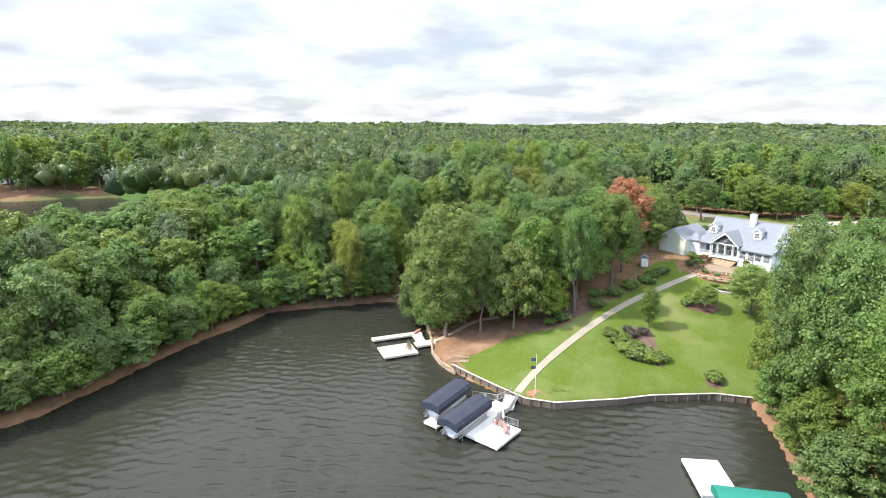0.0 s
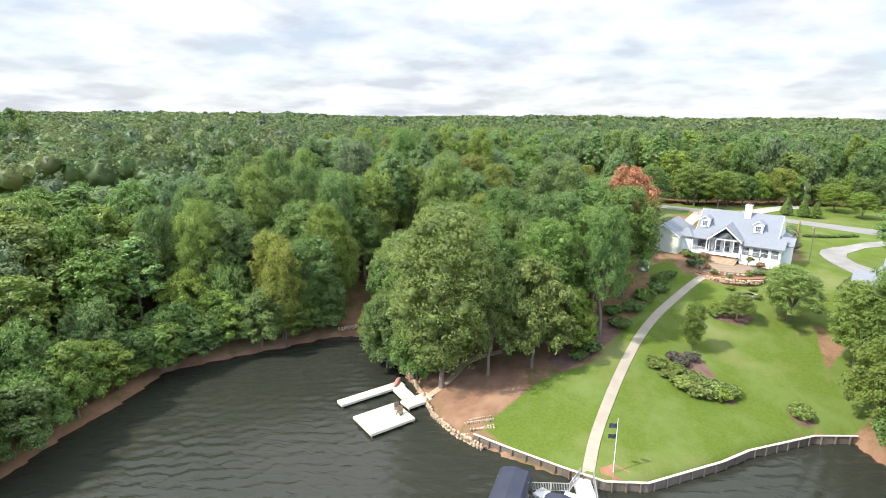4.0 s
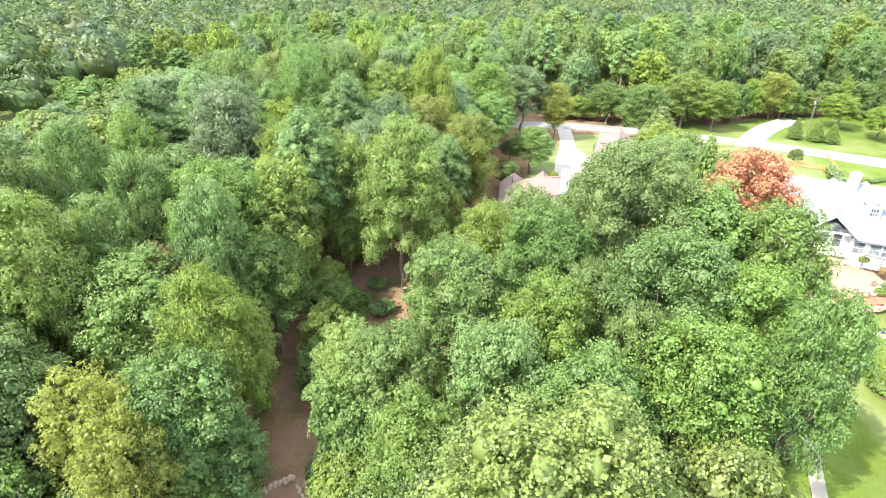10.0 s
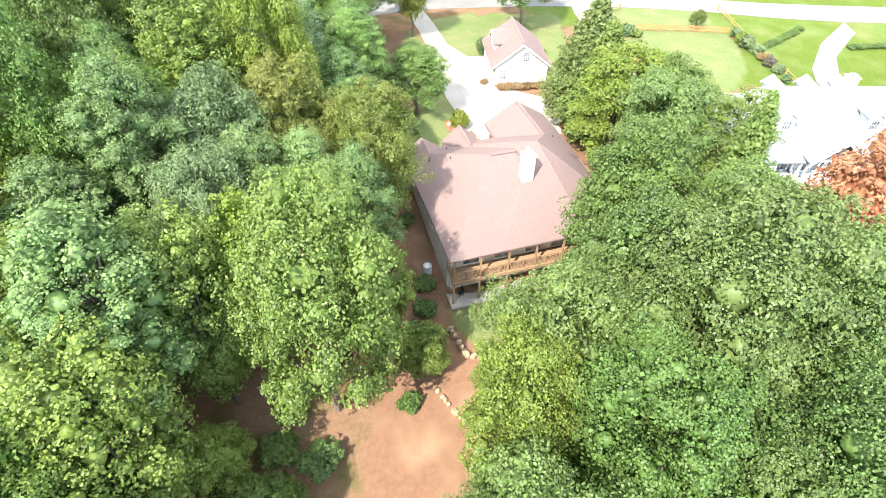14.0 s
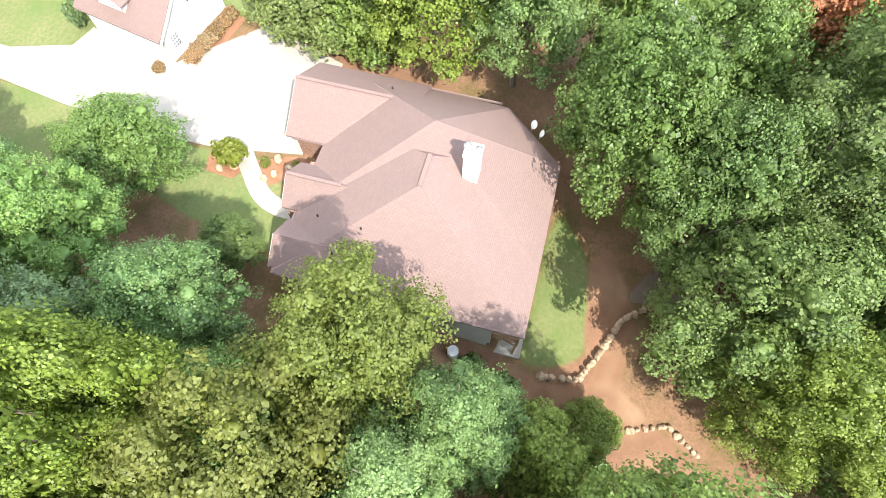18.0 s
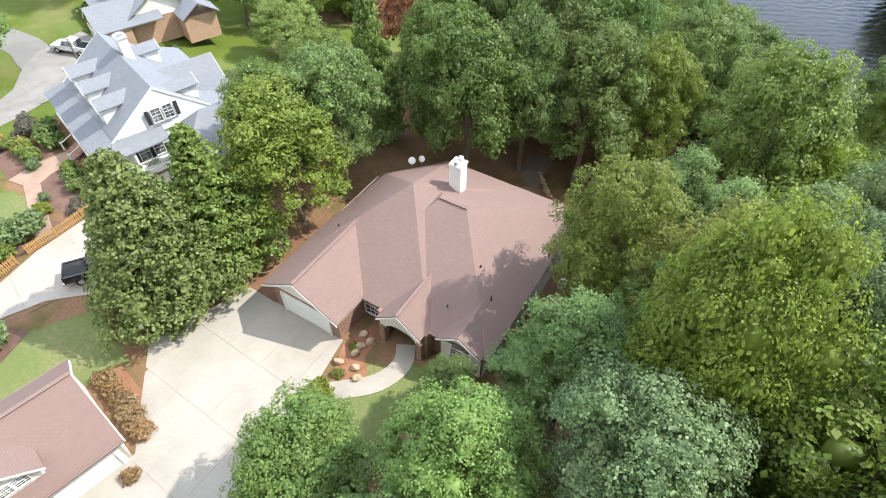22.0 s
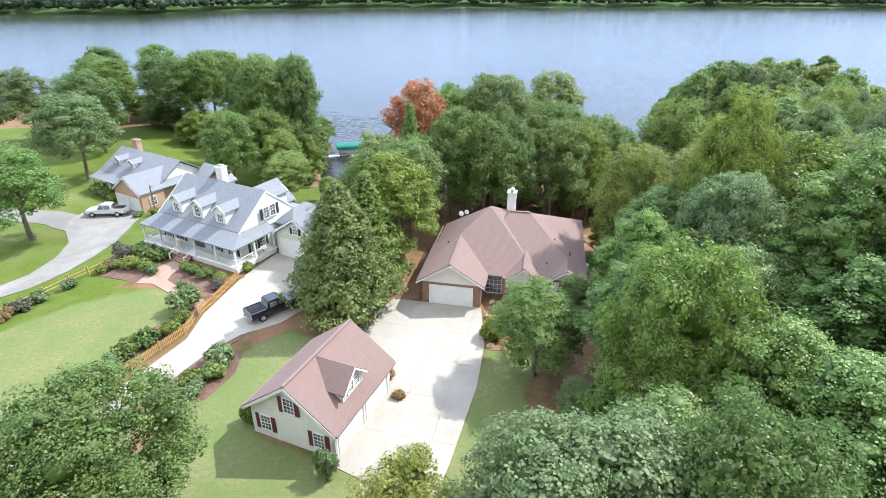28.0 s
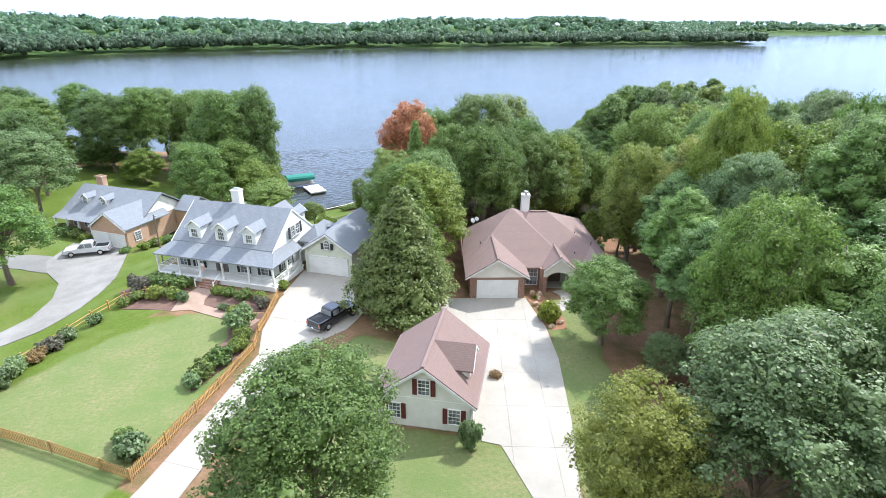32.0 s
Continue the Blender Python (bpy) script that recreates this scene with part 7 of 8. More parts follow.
# ---------------------------------------------------------------- vehicles
def pickup(paint, label, at, turn):
    t = thing("pickup_truck", label, "truck", at, turn, "parked pickup trucks")
    side = [(-2.85, 0.5), (-2.9, 0.75), (-2.85, 1.1), (-1.0, 1.14), (-0.98, 1.16), (1.0, 1.12), (2.0, 1.08), (2.75, 0.98), (2.88, 0.75), (2.85, 0.5)]
    bm = profile(bmesh.new(), side, -0.95, 0.95)
    bmesh.ops.bevel(bm, geom=[e for e in bm.edges if abs(e.verts[0].co.y - e.verts[1].co.y) < 0.01], offset=0.06, segments=2, affect="EDGES")
    body = part("body", bm, paint, t)
    cab = [(-1.02, 1.1), (-0.92, 1.72), (-0.75, 1.84), (0.35, 1.84), (0.55, 1.78), (1.2, 1.1)]
    bm = profile(bmesh.new(), cab, -0.84, 0.84)
    for v in bm.verts:
        if v.co.z > 1.5:
            v.co.y *= 0.86
    part("cab", bm, paint, t)
    gl = faces(bmesh.new(), [(1.17, -0.74, 1.14), (1.17, 0.74, 1.14), (0.58, 0.66, 1.76), (0.58, -0.66, 1.76)], [(0, 1, 2, 3)])
    for v in gl.verts:
        v.co += Vector((0.03, 0, 0.03))
    part("windscreen", gl, "glass", t)
    gl = faces(bmesh.new(), [(-1.02, 0.72, 1.16), (-1.02, -0.72, 1.16), (-0.95, -0.64, 1.7), (-0.95, 0.64, 1.7)], [(0, 1, 2, 3)])
    for v in gl.verts:
        v.co += Vector((-0.03, 0, 0.0))
    part("rear_window", gl, "glass", t)
    for sg in (-1, 1):
        for x0, x1, xt in ((0.12, 1.0, 0.5), (-0.86, 0.02, 0.02)):
            bm = faces(bmesh.new(), [(x0, sg * 0.855, 1.17), (x1, sg * 0.855, 1.17), (xt, sg * 0.765, 1.7), (max(x0, -0.8), sg * 0.765, 1.7)], [(0, 1, 2, 3)])
            part("side_window", bm, "glass", t)
        part("mirror", boxes((0.95, sg * 1.02, 1.22, 0.14, 0.2, 0.18)), paint, t)
        part("headlight", boxes((2.84, sg * 0.72, 0.84, 0.08, 0.34, 0.2)), "chrome", t)
        part("tail_light", boxes((-2.88, sg * 0.85, 0.9, 0.06, 0.16, 0.36)), "red_plastic", t)
    part("bed", boxes((-1.95, 0, 1.13, 1.62, 1.5, 0.06)), "rubber", t, "black bed liner")
    pieces("bed_rail", paint, t, [(-1.95, 0.86, 1.17, 1.75, 0.14, 0.1), (-1.95, -0.86, 1.17, 1.75, 0.14, 0.1), (-2.82, 0, 1.17, 0.1, 1.8, 0.1)])
    part("grille", boxes((2.87, 0, 0.8, 0.06, 1.0, 0.3)), "chrome", t)
    part("bumper", boxes((2.9, 0, 0.5, 0.16, 1.85, 0.2)), "chrome", t)
    part("bumper", boxes((-2.95, 0, 0.52, 0.16, 1.85, 0.18)), "chrome", t)
    part("number_plate", boxes((-3.04, 0, 0.62, 0.02, 0.3, 0.15)), "white", t)
    for x in (1.85, -1.75):
        for sg in (-1, 1):
            w = part("wheel", tube(bmesh.new(), (x, sg * 0.72, 0.4), (x, sg * 0.98, 0.4), 0.4, 0.4, 20), "rubber", t)
            part("rim", tube(bmesh.new(), (x, sg * 0.9, 0.4), (x, sg * 0.99, 0.4), 0.24, 0.24, 14), "chrome", w)
    return t


pickup("truck_black", "black pickup truck parked on the cream concrete drive", (-17.4, -4.8, 0.06), 55)
pickup("truck_white", "white crew-cab pickup truck parked before the brick house", (-56.0, 17.6, ground_z(-56.0, 17.6) + 0.08), 196)

# ---------------------------------------------------------------- fences
def picket_fence(line, label, h=1.05, gap=0.17):
    f = thing("picket_fence", label, "fence", group="yard fences")
    shared = mesh_of(faces(bmesh.new(), [(-0.045, -0.012, 0), (0.045, -0.012, 0), (0.045, -0.012, 0.92 * h), (0, -0.012, h), (-0.045, -0.012, 0.92 * h),
                                         (-0.045, 0.012, 0), (0.045, 0.012, 0), (0.045, 0.012, 0.92 * h), (0, 0.012, h), (-0.045, 0.012, 0.92 * h)],
                           [(0, 1, 2, 3, 4), (9, 8, 7, 6, 5), (0, 5, 6, 1), (1, 6, 7, 2), (2, 7, 8, 3), (3, 8, 9, 4), (4, 9, 5, 0)]), "picket", "fence_wood")
    n = 0
    for (x0, y0), (x1, y1) in zip(line, line[1:]):
        d = Vector((x1 - x0, y1 - y0))
        ang = math.degrees(math.atan2(d.y, d.x))
        k = max(1, int(d.length / gap))
        z0, z1 = ground_z(x0, y0), ground_z(x1, y1)
        for rz in (0.3, 0.8):
            part("rail", tube(bmesh.new(), (x0, y0, z0 + rz * h), (x1, y1, z1 + rz * h), 0.04, seg=4), "fence_wood", f)
        part("post", boxes((x0, y0, z0 + h / 2, 0.11, 0.11, h + 0.15, ang)), "fence_wood", f)
        for i in range(k):
            p = Vector((x0, y0)) + d * ((i + 0.5) / k)
            part("picket", shared, None, f, m=pose(p.x, p.y, z0 + (z1 - z0) * (i + 0.5) / k + 0.06, random.uniform(-1.5, 1.5), random.uniform(-2, 2), ang))
            n += 1
    return f


picket_fence([(-24.6, 0.6), (-24.5, -2), (-24.4, -4.6), (-24.5, -7.2)], "honey-coloured wooden picket fence beside the drive")
picket_fence([(-24.3, -8.2), (-24.0, -10.2), (-24.6, -13.0), (-25.2, -16), (-25.9, -19), (-26.7, -22.5), (-27.5, -26)], "honey-coloured wooden picket fence along the drive")
picket_fence([(-27.5, -26), (-30.0, -25.0), (-34.5, -23.3), (-39.5, -21.6), (-45, -19.8)], "honey-coloured wooden picket fence across the lawn")


def rail_fence(line, label, step=2.6):
    f = thing("split_rail_fence", label, "fence", group="yard fences")
    pts = []
    for (x0, y0), (x1, y1) in zip(line, line[1:]):
        k = max(1, round(math.hypot(x1 - x0, y1 - y0) / step))
        pts += [(x0 + (x1 - x0) * i / k, y0 + (y1 - y0) * i / k) for i in range(k)]
    pts.append(line[-1])
    for i, (x, y) in enumerate(pts):
        z = ground_z(x, y)
        part("post", boxes((x, y, z + 0.55, 0.14, 0.14, 1.2, random.uniform(0, 40))), "fence_wood", f)
        if i:
            xp, yp = pts[i - 1]
            zp = ground_z(xp, yp)
            for rz in (0.45, 0.85):
                part("rail", tube(bmesh.new(), (xp, yp, zp + rz + random.uniform(-0.05, 0.05)), (x, y, z + rz + random.uniform(-0.05, 0.05)), 0.055, seg=5), "fence_wood", f)


rail_fence([(-37.6, 2.2), (-41.8, 0.8), (-43.4, -3.1), (-44.6, -8.8), (-45.7, -13.3), (-47.0, -20), (-49, -28)], "weathered split-rail fence dividing the lawns")
rail_fence([(-33, -33), (-24, -31)], "low split-rail fence by the drive entrance")

# ---------------------------------------------------------------- docks
DZ = -10.6


def dock_floor(d, cx, cy, sx, sy, turn, material="dock", board=0.32):
    """Boards across a frame, on piles; cx, cy: the centre."""
    R = Matrix.Rotation(radians(turn), 2)
    k = max(1, round(sx / board))
    for i in range(k):
        p = R @ Vector((-sx / 2 + sx * (i + 0.5) / k, 0)) + Vector((cx, cy))
        part("deck_board", boxes((p.x, p.y, DZ + random.uniform(-0.004, 0.004), sx / k - 0.012, sy, 0.05, turn)), material, d)
    fr = bmesh.new()
    for ux, uy, wx, wy in ((0, -sy / 2, sx, 0.06), (0, sy / 2, sx, 0.06), (-sx / 2, 0, 0.06, sy), (sx / 2, 0, 0.06, sy)):
        p = R @ Vector((ux, uy)) + Vector((cx, cy))
        box(fr, p.x, p.y, DZ - 0.16, wx, wy, 0.3, turn)
    part("dock_frame", fr, material, d)
    for ux in (-sx / 2 + 0.15, sx / 2 - 0.15):
        for uy in (-sy / 2 + 0.15, sy / 2 - 0.15):
            p = R @ Vector((ux, uy)) + Vector((cx, cy))
            part("pile", tube(bmesh.new(), (p.x, p.y, -13.5), (p.x, p.y, DZ - 0.05), 0.11), "dark_wood", d)


dock = thing("dock", "white-boarded boat dock with iron railings and a gangway to the lawn", "dock")
dock_floor(dock, -12.75, 86.6, 5.7, 5.4, -4)
dock_floor(dock, -10.4, 81.8, 2.6, 4.6, -4)
dock_floor(dock, -11.0, 78.5, 1.7, 3.6, 20)
dock_floor(dock, -5.6, 89.2, 2.2, 1.4, -4)
dock_floor(dock, -7.2, 85.4, 0.9, 7.0, -4)
dock_floor(dock, -8.0, 81.0, 3.0, 1.4, -30)
for a, c in (((-11.6, 76.8), (-12.4, 80.6)), ((-10.3, 76.6), (-9.6, 79.4)), ((-9.6, 79.4), (-6.2, 80.6)), ((-12.4, 80.6), (-12.2, 83.9)), ((-12.2, 83.9), (-15.2, 83.8))):
    rail_run(a, c, DZ, 0.95, dock, "steel", 0.16, 1.6)


def boat_lift(cx, cy, turn, L_, Wd, label):
    b_ = thing("boat_lift", label, "boat lift", (cx, cy, 0), turn, "covered boat lifts at the dock")
    out = [(-Wd / 2, -9.4), (-Wd / 2 - 0.02, -8.75), (-Wd * 0.4, -8.35), (0, -8.1), (Wd * 0.4, -8.35), (Wd / 2 + 0.02, -8.75), (Wd / 2, -9.4), (Wd / 2 - 0.06, -9.4), (Wd * 0.36, -8.5), (0, -8.25), (-Wd * 0.36, -8.5), (-Wd / 2 + 0.06, -9.4)]
    bm = profile(bmesh.new(), out, -L_ / 2, L_ / 2)
    part("canopy", bm, "canvas", b_, "taut navy canvas canopy")
    for y in (-L_ / 2, L_ / 2):
        bm = profile(bmesh.new(), [(-Wd / 2, -9.4), (-Wd / 2, -8.75), (-Wd * 0.4, -8.36), (0, -8.12), (Wd * 0.4, -8.36), (Wd / 2, -8.75), (Wd / 2, -9.4), (0, -9.0)], y - 0.02, y + 0.02)
        part("canopy_end", bm, "canvas", b_)
    for x in (-Wd / 2 + 0.1, Wd / 2 - 0.1):
        for y in (-L_ * 0.34, L_ * 0.34):
            part("lift_post", tube(bmesh.new(), (x, y, -13.5), (x, y, -8.6), 0.06), "steel", b_)
            part("brace", tube(bmesh.new(), (x, y * 0.7, -9.0), (x, y, -10.6), 0.03), "steel", b_)
        part("side_beam", boxes((x, 0, -10.5, 0.1, L_ * 0.85, 0.14)), "steel", b_)
    hull = [(-0.95, -10.25), (-0.85, -10.75), (0, -10.95), (0.85, -10.75), (0.95, -10.25), (0.8, -9.75), (-0.8, -9.75)]
    bt = part("boat", profile(bmesh.new(), hull, -L_ * 0.4, L_ * 0.42), "truck_white", b_, "white pontoon boat on the lift")
    bm = bmesh.new()
    for sx in (-0.85, 0.85):
        tube(bm, (sx, -L_ * 0.42, -10.5), (sx, L_ * 0.42, -10.5), 0.28, seg=10)
        tube(bm, (sx, -L_ * 0.49, -10.45), (sx, -L_ * 0.42, -10.5), 0.08, 0.28, seg=10)
    part("pontoon", bm, "steel", bt)
    pieces("boat_rail", "steel", bt, [(0.95, 0, -9.45, 0.04, L_ * 0.8, 0.06), (-0.95, 0, -9.45, 0.04, L_ * 0.8, 0.06), (0, L_ * -0.38, -9.45, 1.9, 0.04, 0.06)])
    return b_


boat_lift(-4.7, 85.0, 182, 8.2, 3.1, "boat lift with a dark navy canvas canopy over a pontoon boat")
boat_lift(-9.3, 87.2, 178, 8.0, 3.1, "boat lift with a dark navy canvas canopy beside the white dock")
for i, (x, y, r) in enumerate(((-13.4, 85.0, 20), (-14.3, 85.2, -10), (-14.9, 86.3, -40), (-12.6, 84.9, 60))):
    c = thing("lounge_chair", "faded coral-red lounge chair on the dock", "chair", (x, y, DZ + 0.03), r, "coral chairs on the dock")
    part("seat", boxes((0, 0, 0.35, 0.6, 0.6, 0.06)), "faded_coral", c)
    part("backrest", profile(bmesh.new(), [(-0.3, 0.36), (0.3, 0.36), (0.26, 1.0), (-0.26, 1.0)], 0.28, 0.34), "faded_coral", c)
    for sx in (-0.3, 0.3):
        part("armrest", boxes((sx, 0, 0.58, 0.1, 0.65, 0.04)), "faded_coral", c)
        for sy in (-0.26, 0.26):
            part("leg", boxes((sx, sy, 0.28, 0.06, 0.06, 0.56)), "faded_coral", c)
um = thing("patio_umbrella", "closed cream patio umbrella on the dock", "umbrella", (-13.3, 84.3, DZ + 0.03))
part("pole", tube(bmesh.new(), (0, 0, 0), (0, 0, 2.5), 0.025), "white", um)
part("canopy", tube(bmesh.new(), (0, 0, 1.0), (0, 0, 2.45), 0.2, 0.05, 10), "stucco", um)
part("base", tube(bmesh.new(), (0, 0, 0), (0, 0, 0.12), 0.25, 0.22, 14), "black_paint", um)
lad = thing("swim_ladder", "steel swim ladder at the dock's edge", "ladder", (-14.9, 88.4, DZ))
for sx in (-0.2, 0.2):
    part("stile", tube(bmesh.new(), (sx, 0, -1.4), (sx, 0, 0.9), 0.02), "steel", lad)
for i in range(6):
    part("rung", tube(bmesh.new(), (-0.2, 0, -1.2 + 0.3 * i), (0.2, 0, -1.2 + 0.3 * i), 0.018), "steel", lad)

dock2 = thing("dock", "low cream dock in a U round a boat slip", "dock")
dock_floor(dock2, 13.95, 67.5, 3.4, 1.7, -38, "old_dock")
dock_floor(dock2, 11.2, 68.4, 2.0, 4.6, -32, "old_dock")
dock_floor(dock2, 17.7, 69.2, 1.4, 9.4, -33, "old_dock")
dock_floor(dock2, 13.4, 74.1, 4.6, 6.0, -33, "old_dock")
kb = thing("kayak", "red kayak lying on the cream dock", "kayak", (15.8, 65.6, DZ + 0.2), 100)
bm = bmesh.new()
bmesh.ops.create_uvsphere(bm, u_segments=12, v_segments=8, radius=1.0, matrix=Matrix.Diagonal((1.4, 0.33, 0.2, 1)))
part("hull", bm, "red_plastic", kb)
for i, (x, y, r) in enumerate(((12.6, 72.2, 210), (11.9, 72.9, 180))):
    c = thing("deck_chair", "weathered grey wooden chair on the cream dock", "chair", (x, y, DZ + 0.03), r, "wooden chairs on the cream dock")
    part("seat", boxes((0, 0, 0.36, 0.6, 0.6, 0.06)), "dark_wood", c)
    part("backrest", boxes((0, 0.3, 0.72, 0.6, 0.06, 0.7)), "dark_wood", c)
    for sx in (-0.26, 0.26):
        for sy in (-0.26, 0.26):
            part("leg", boxes((sx, sy, 0.18, 0.07, 0.07, 0.36)), "dark_wood", c)

dock3 = thing("dock", "white dock beside a green-canopied boat slip", "dock")
dock_floor(dock3, -37.4, 80.3, 4.0, 6.5, 30)
dock_floor(dock3, -45.6, 80.6, 4.0, 1.4, 30)
gl3 = boat_lift(-42.0, 84.8, 115, 7.0, 3.4, "boat lift with a faded green canvas canopy")
for o in gl3.children:
    if o.name.startswith("canopy"):
        o.data.materials.clear()
        o.data.materials.append(M["green_canvas"])

# ---------------------------------------------------------------- sea wall, flagpole, poles, shed
wall_pts = [(2.0, 74.0), (-2, 75.0), (-8.5, 76.35), (-12.8, 77.05), (-16.8, 75.7), (-24, 69.1), (-27, 65.7), (-34.4, 59.7), (-39.0, 57.9)]
sw = thing("sea_wall", "weathered timber sea wall edging the lake lawn", "sea wall", kind="structure")
for (x0, y0), (x1, y1) in zip(wall_pts, wall_pts[1:]):
    k = max(1, round(math.hypot(x1 - x0, y1 - y0) / 1.6))
    ang = math.degrees(math.atan2(y1 - y0, x1 - x0))
    for i in range(k):
        a = (i + 0.5) / k
        cx, cy = x0 + (x1 - x0) * a, y0 + (y1 - y0) * a
        ln = math.hypot(x1 - x0, y1 - y0) / k
        part("plank", boxes((cx, cy, -11.0, ln - 0.02, 0.08, 1.6, ang)), "dark_wood", sw)
        part("cap", boxes((cx, cy, -10.17, ln + 0.01, 0.28, 0.07, ang)), "old_dock", sw)
        part("pile", tube(bmesh.new(), (cx, cy + 0.14, -12.5), (cx, cy + 0.14, -10.25), 0.1), "dark_wood", sw)
fp = thing("flagpole", "white flagpole with a striped flag and a dark pennant", "flagpole", (-13.4, 75.3, ground_z(-13.4, 75.3)))
part("pole", tube(bmesh.new(), (0, 0, 0), (0, 0, 6.2), 0.05, 0.03), "white", fp)
for z, mt, lab in ((5.4, "canvas", "dark striped flag"), (4.2, "black_paint", "dark pennant with a pale round mark")):
    bm = bmesh.new()
    bmesh.ops.create_grid(bm, x_segments=8, y_segments=4, size=0.5, matrix=pose(0.42, 0, z, 90) @ Matrix.Diagonal((0.75, 0.5, 1, 1)))
    for v in bm.verts:
        v.co.y += 0.08 * math.sin(v.co.x * 7)
        v.co.z -= 0.35 * v.co.x
    fl = part("flag", bm, mt, fp, lab)
    if mt == "canvas":
        for i in range(2):
            part("stripe", boxes((0.42, -0.1, z - 0.25 + 0.16 * i, 0.6, 0.02, 0.05)), "red_plastic", fl)
    else:
        part("round_mark", tube(bmesh.new(), (0.4, -0.12, z - 0.14), (0.4, -0.1, z - 0.14), 0.12, 0.12, 14), "white", fl)


def utility_pole(x, y, h, label):
    z = ground_z(x, y)
    e = thing("utility_pole", label, "pole", (x, y, z), 0, "roadside poles")
    part("pole", tube(bmesh.new(), (0, 0, -0.3), (0, 0, h), 0.15, 0.1), "dark_wood", e)
    part("crossarm", boxes((0, 0, h - 0.6, 0.1, 1.8, 0.1, 40)), "dark_wood", e)
    part("transformer", tube(bmesh.new(), (0.25, 0, h - 1.9), (0.25, 0, h - 1.1), 0.2), "steel", e)
    return e


utility_pole(-53.0, -45.8, 8.4, "tall weathered utility pole beside the road")
utility_pole(-30, -56.0, 9, "tall weathered utility pole at the wood's edge")
pl = thing("lamp_post", "plain dark timber pole on the lawn beside the farmhouse", "pole", (-42.6, 11.7, ground_z(-42.6, 11.7)))
part("pole", tube(bmesh.new(), (0, 0, -0.2), (0, 0, 6.6), 0.11, 0.08), "dark_wood", pl)
part("lamp_head", boxes((0.2, 0, 6.4, 0.4, 0.16, 0.12)), "steel", pl)
sh = thing("garden_shed", "small white garden shed under the oaks", "shed", (-14.2, 26.8, ground_z(-14.2, 26.8)), 25)
part("wall", boxes((0, 0, 0.9, 1.4, 1.4, 1.8)), "white_siding", sh)
part("roof", gable_slab(bmesh.new(), 0.9, 0.5, -0.9, 0.9, 1.8, 0.08), "grey_roof", sh)
part("door", boxes((0, 0.72, 0.85, 0.7, 0.04, 1.6)), "cream", sh)

# ---------------------------------------------------------------- stone terraces and steps behind the farmhouse
terrace = thing("stone_terrace", "curved fieldstone terrace walls with a tan flagstone patio", "terrace")
STONES = []
for s in range(4):
    bm = bmesh.new()
    bmesh.ops.create_icosphere(bm, subdivisions=2, radius=0.5)
    rr = random.Random(s)
    for v in bm.verts:
        v.co *= 1 + rr.uniform(-0.16, 0.16)
    STONES.append(mesh_of(bm, "stone", "stone", False))


def stone_row(parent, line, z_of, size, rows, name="stone", mat_=None):
    for i in range(len(line) - 1):
        (x0, y0), (x1, y1) = line[i], line[i + 1]
        k = max(1, round(math.hypot(x1 - x0, y1 - y0) / (size * 0.95)))
        for j in range(k):
            for r in range(rows):
                a = (j + random.uniform(0.2, 0.8)) / k
                x, y = x0 + (x1 - x0) * a, y0 + (y1 - y0) * a
                s = size * random.uniform(0.75, 1.2)
                part(name, random.choice(STONES) if mat_ is None else mat_, None, parent,
                     m=Matrix.LocRotScale((x, y, z_of(x, y) + (r + 0.3) * size * 0.6), Euler((random.uniform(0, 6), random.uniform(0, 6), random.uniform(0, 6))), (s * 1.1, s, s * 0.75)))


def arc(cx, cy, r, a0, a1, n=14):
    return [(cx + r * math.cos(radians(a0 + (a1 - a0) * i / n)), cy + r * math.sin(radians(a0 + (a1 - a0) * i / n))) for i in range(n + 1)]


for r, lo in ((6.2, -1.5), (8.0, -2.1)):
    stone_row(terrace, arc(-28.2, 18.6, r, 30, 130, 16), lambda x, y, b_=lo: b_, 0.55, 2)
bm = prism(bmesh.new(), arc(-28.2, 18.6, 6.1, 20, 140, 18) + [(-33, 17.2), (-23, 15.0)], -2.6, -0.75)
part("patio", bm, "flagstone", terrace, "tan flagstone paving")
bm = prism(bmesh.new(), arc(-28.2, 18.6, 7.9, 25, 135, 18) + [(-34, 19), (-22, 18)], -3.2, -1.3)
part("planting_bed", bm, "mulch", terrace)
for i in range(7):
    part("step", boxes((-27.95 + 0.105 * i, 16.65 + 0.35 * i, 0.25 - 0.16 * i, 5.0 - 0.1 * i, 0.4, 0.17, GA)), "stone", terrace, "pale stone step")
for i in range(5):
    part("step", boxes((-25.5 + 0.5 * i, 23.4 + 0.36 * i, -0.85 - 0.2 * i, 1.6, 0.42, 0.2, -35)), "stone", terrace)
sw2 = thing("garden_swing", "white garden swing in a timber frame", "swing", (-32.4, 19.3, -0.75), 150)
part("frame", boxes((-0.9, 0, 1.0, 0.1, 0.1, 2.0), (0.9, 0, 1.0, 0.1, 0.1, 2.0), (0, 0, 2.0, 2.1, 0.12, 0.12)), "dark_wood", sw2)
part("seat", boxes((0, 0, 0.5, 1.4, 0.5, 0.06)), "white", sw2)
part("backrest", boxes((0, 0.25, 0.8, 1.4, 0.05, 0.6)), "white", sw2)
pond = thing("garden_pond", "small dark pond ringed with pale gravel and rocks", "pond", (-30.2, 29.0, ground_z(-30.2, 29.0)))
bm = bmesh.new()
prism(bm, [(2.1 * math.cos(a), 1.3 * math.sin(a)) for a in np.linspace(0, 2 * math.pi, 19)[:-1]], -0.3, 0.08)
part("gravel_rim", bm, "grey_stone", pond)
bm = bmesh.new()
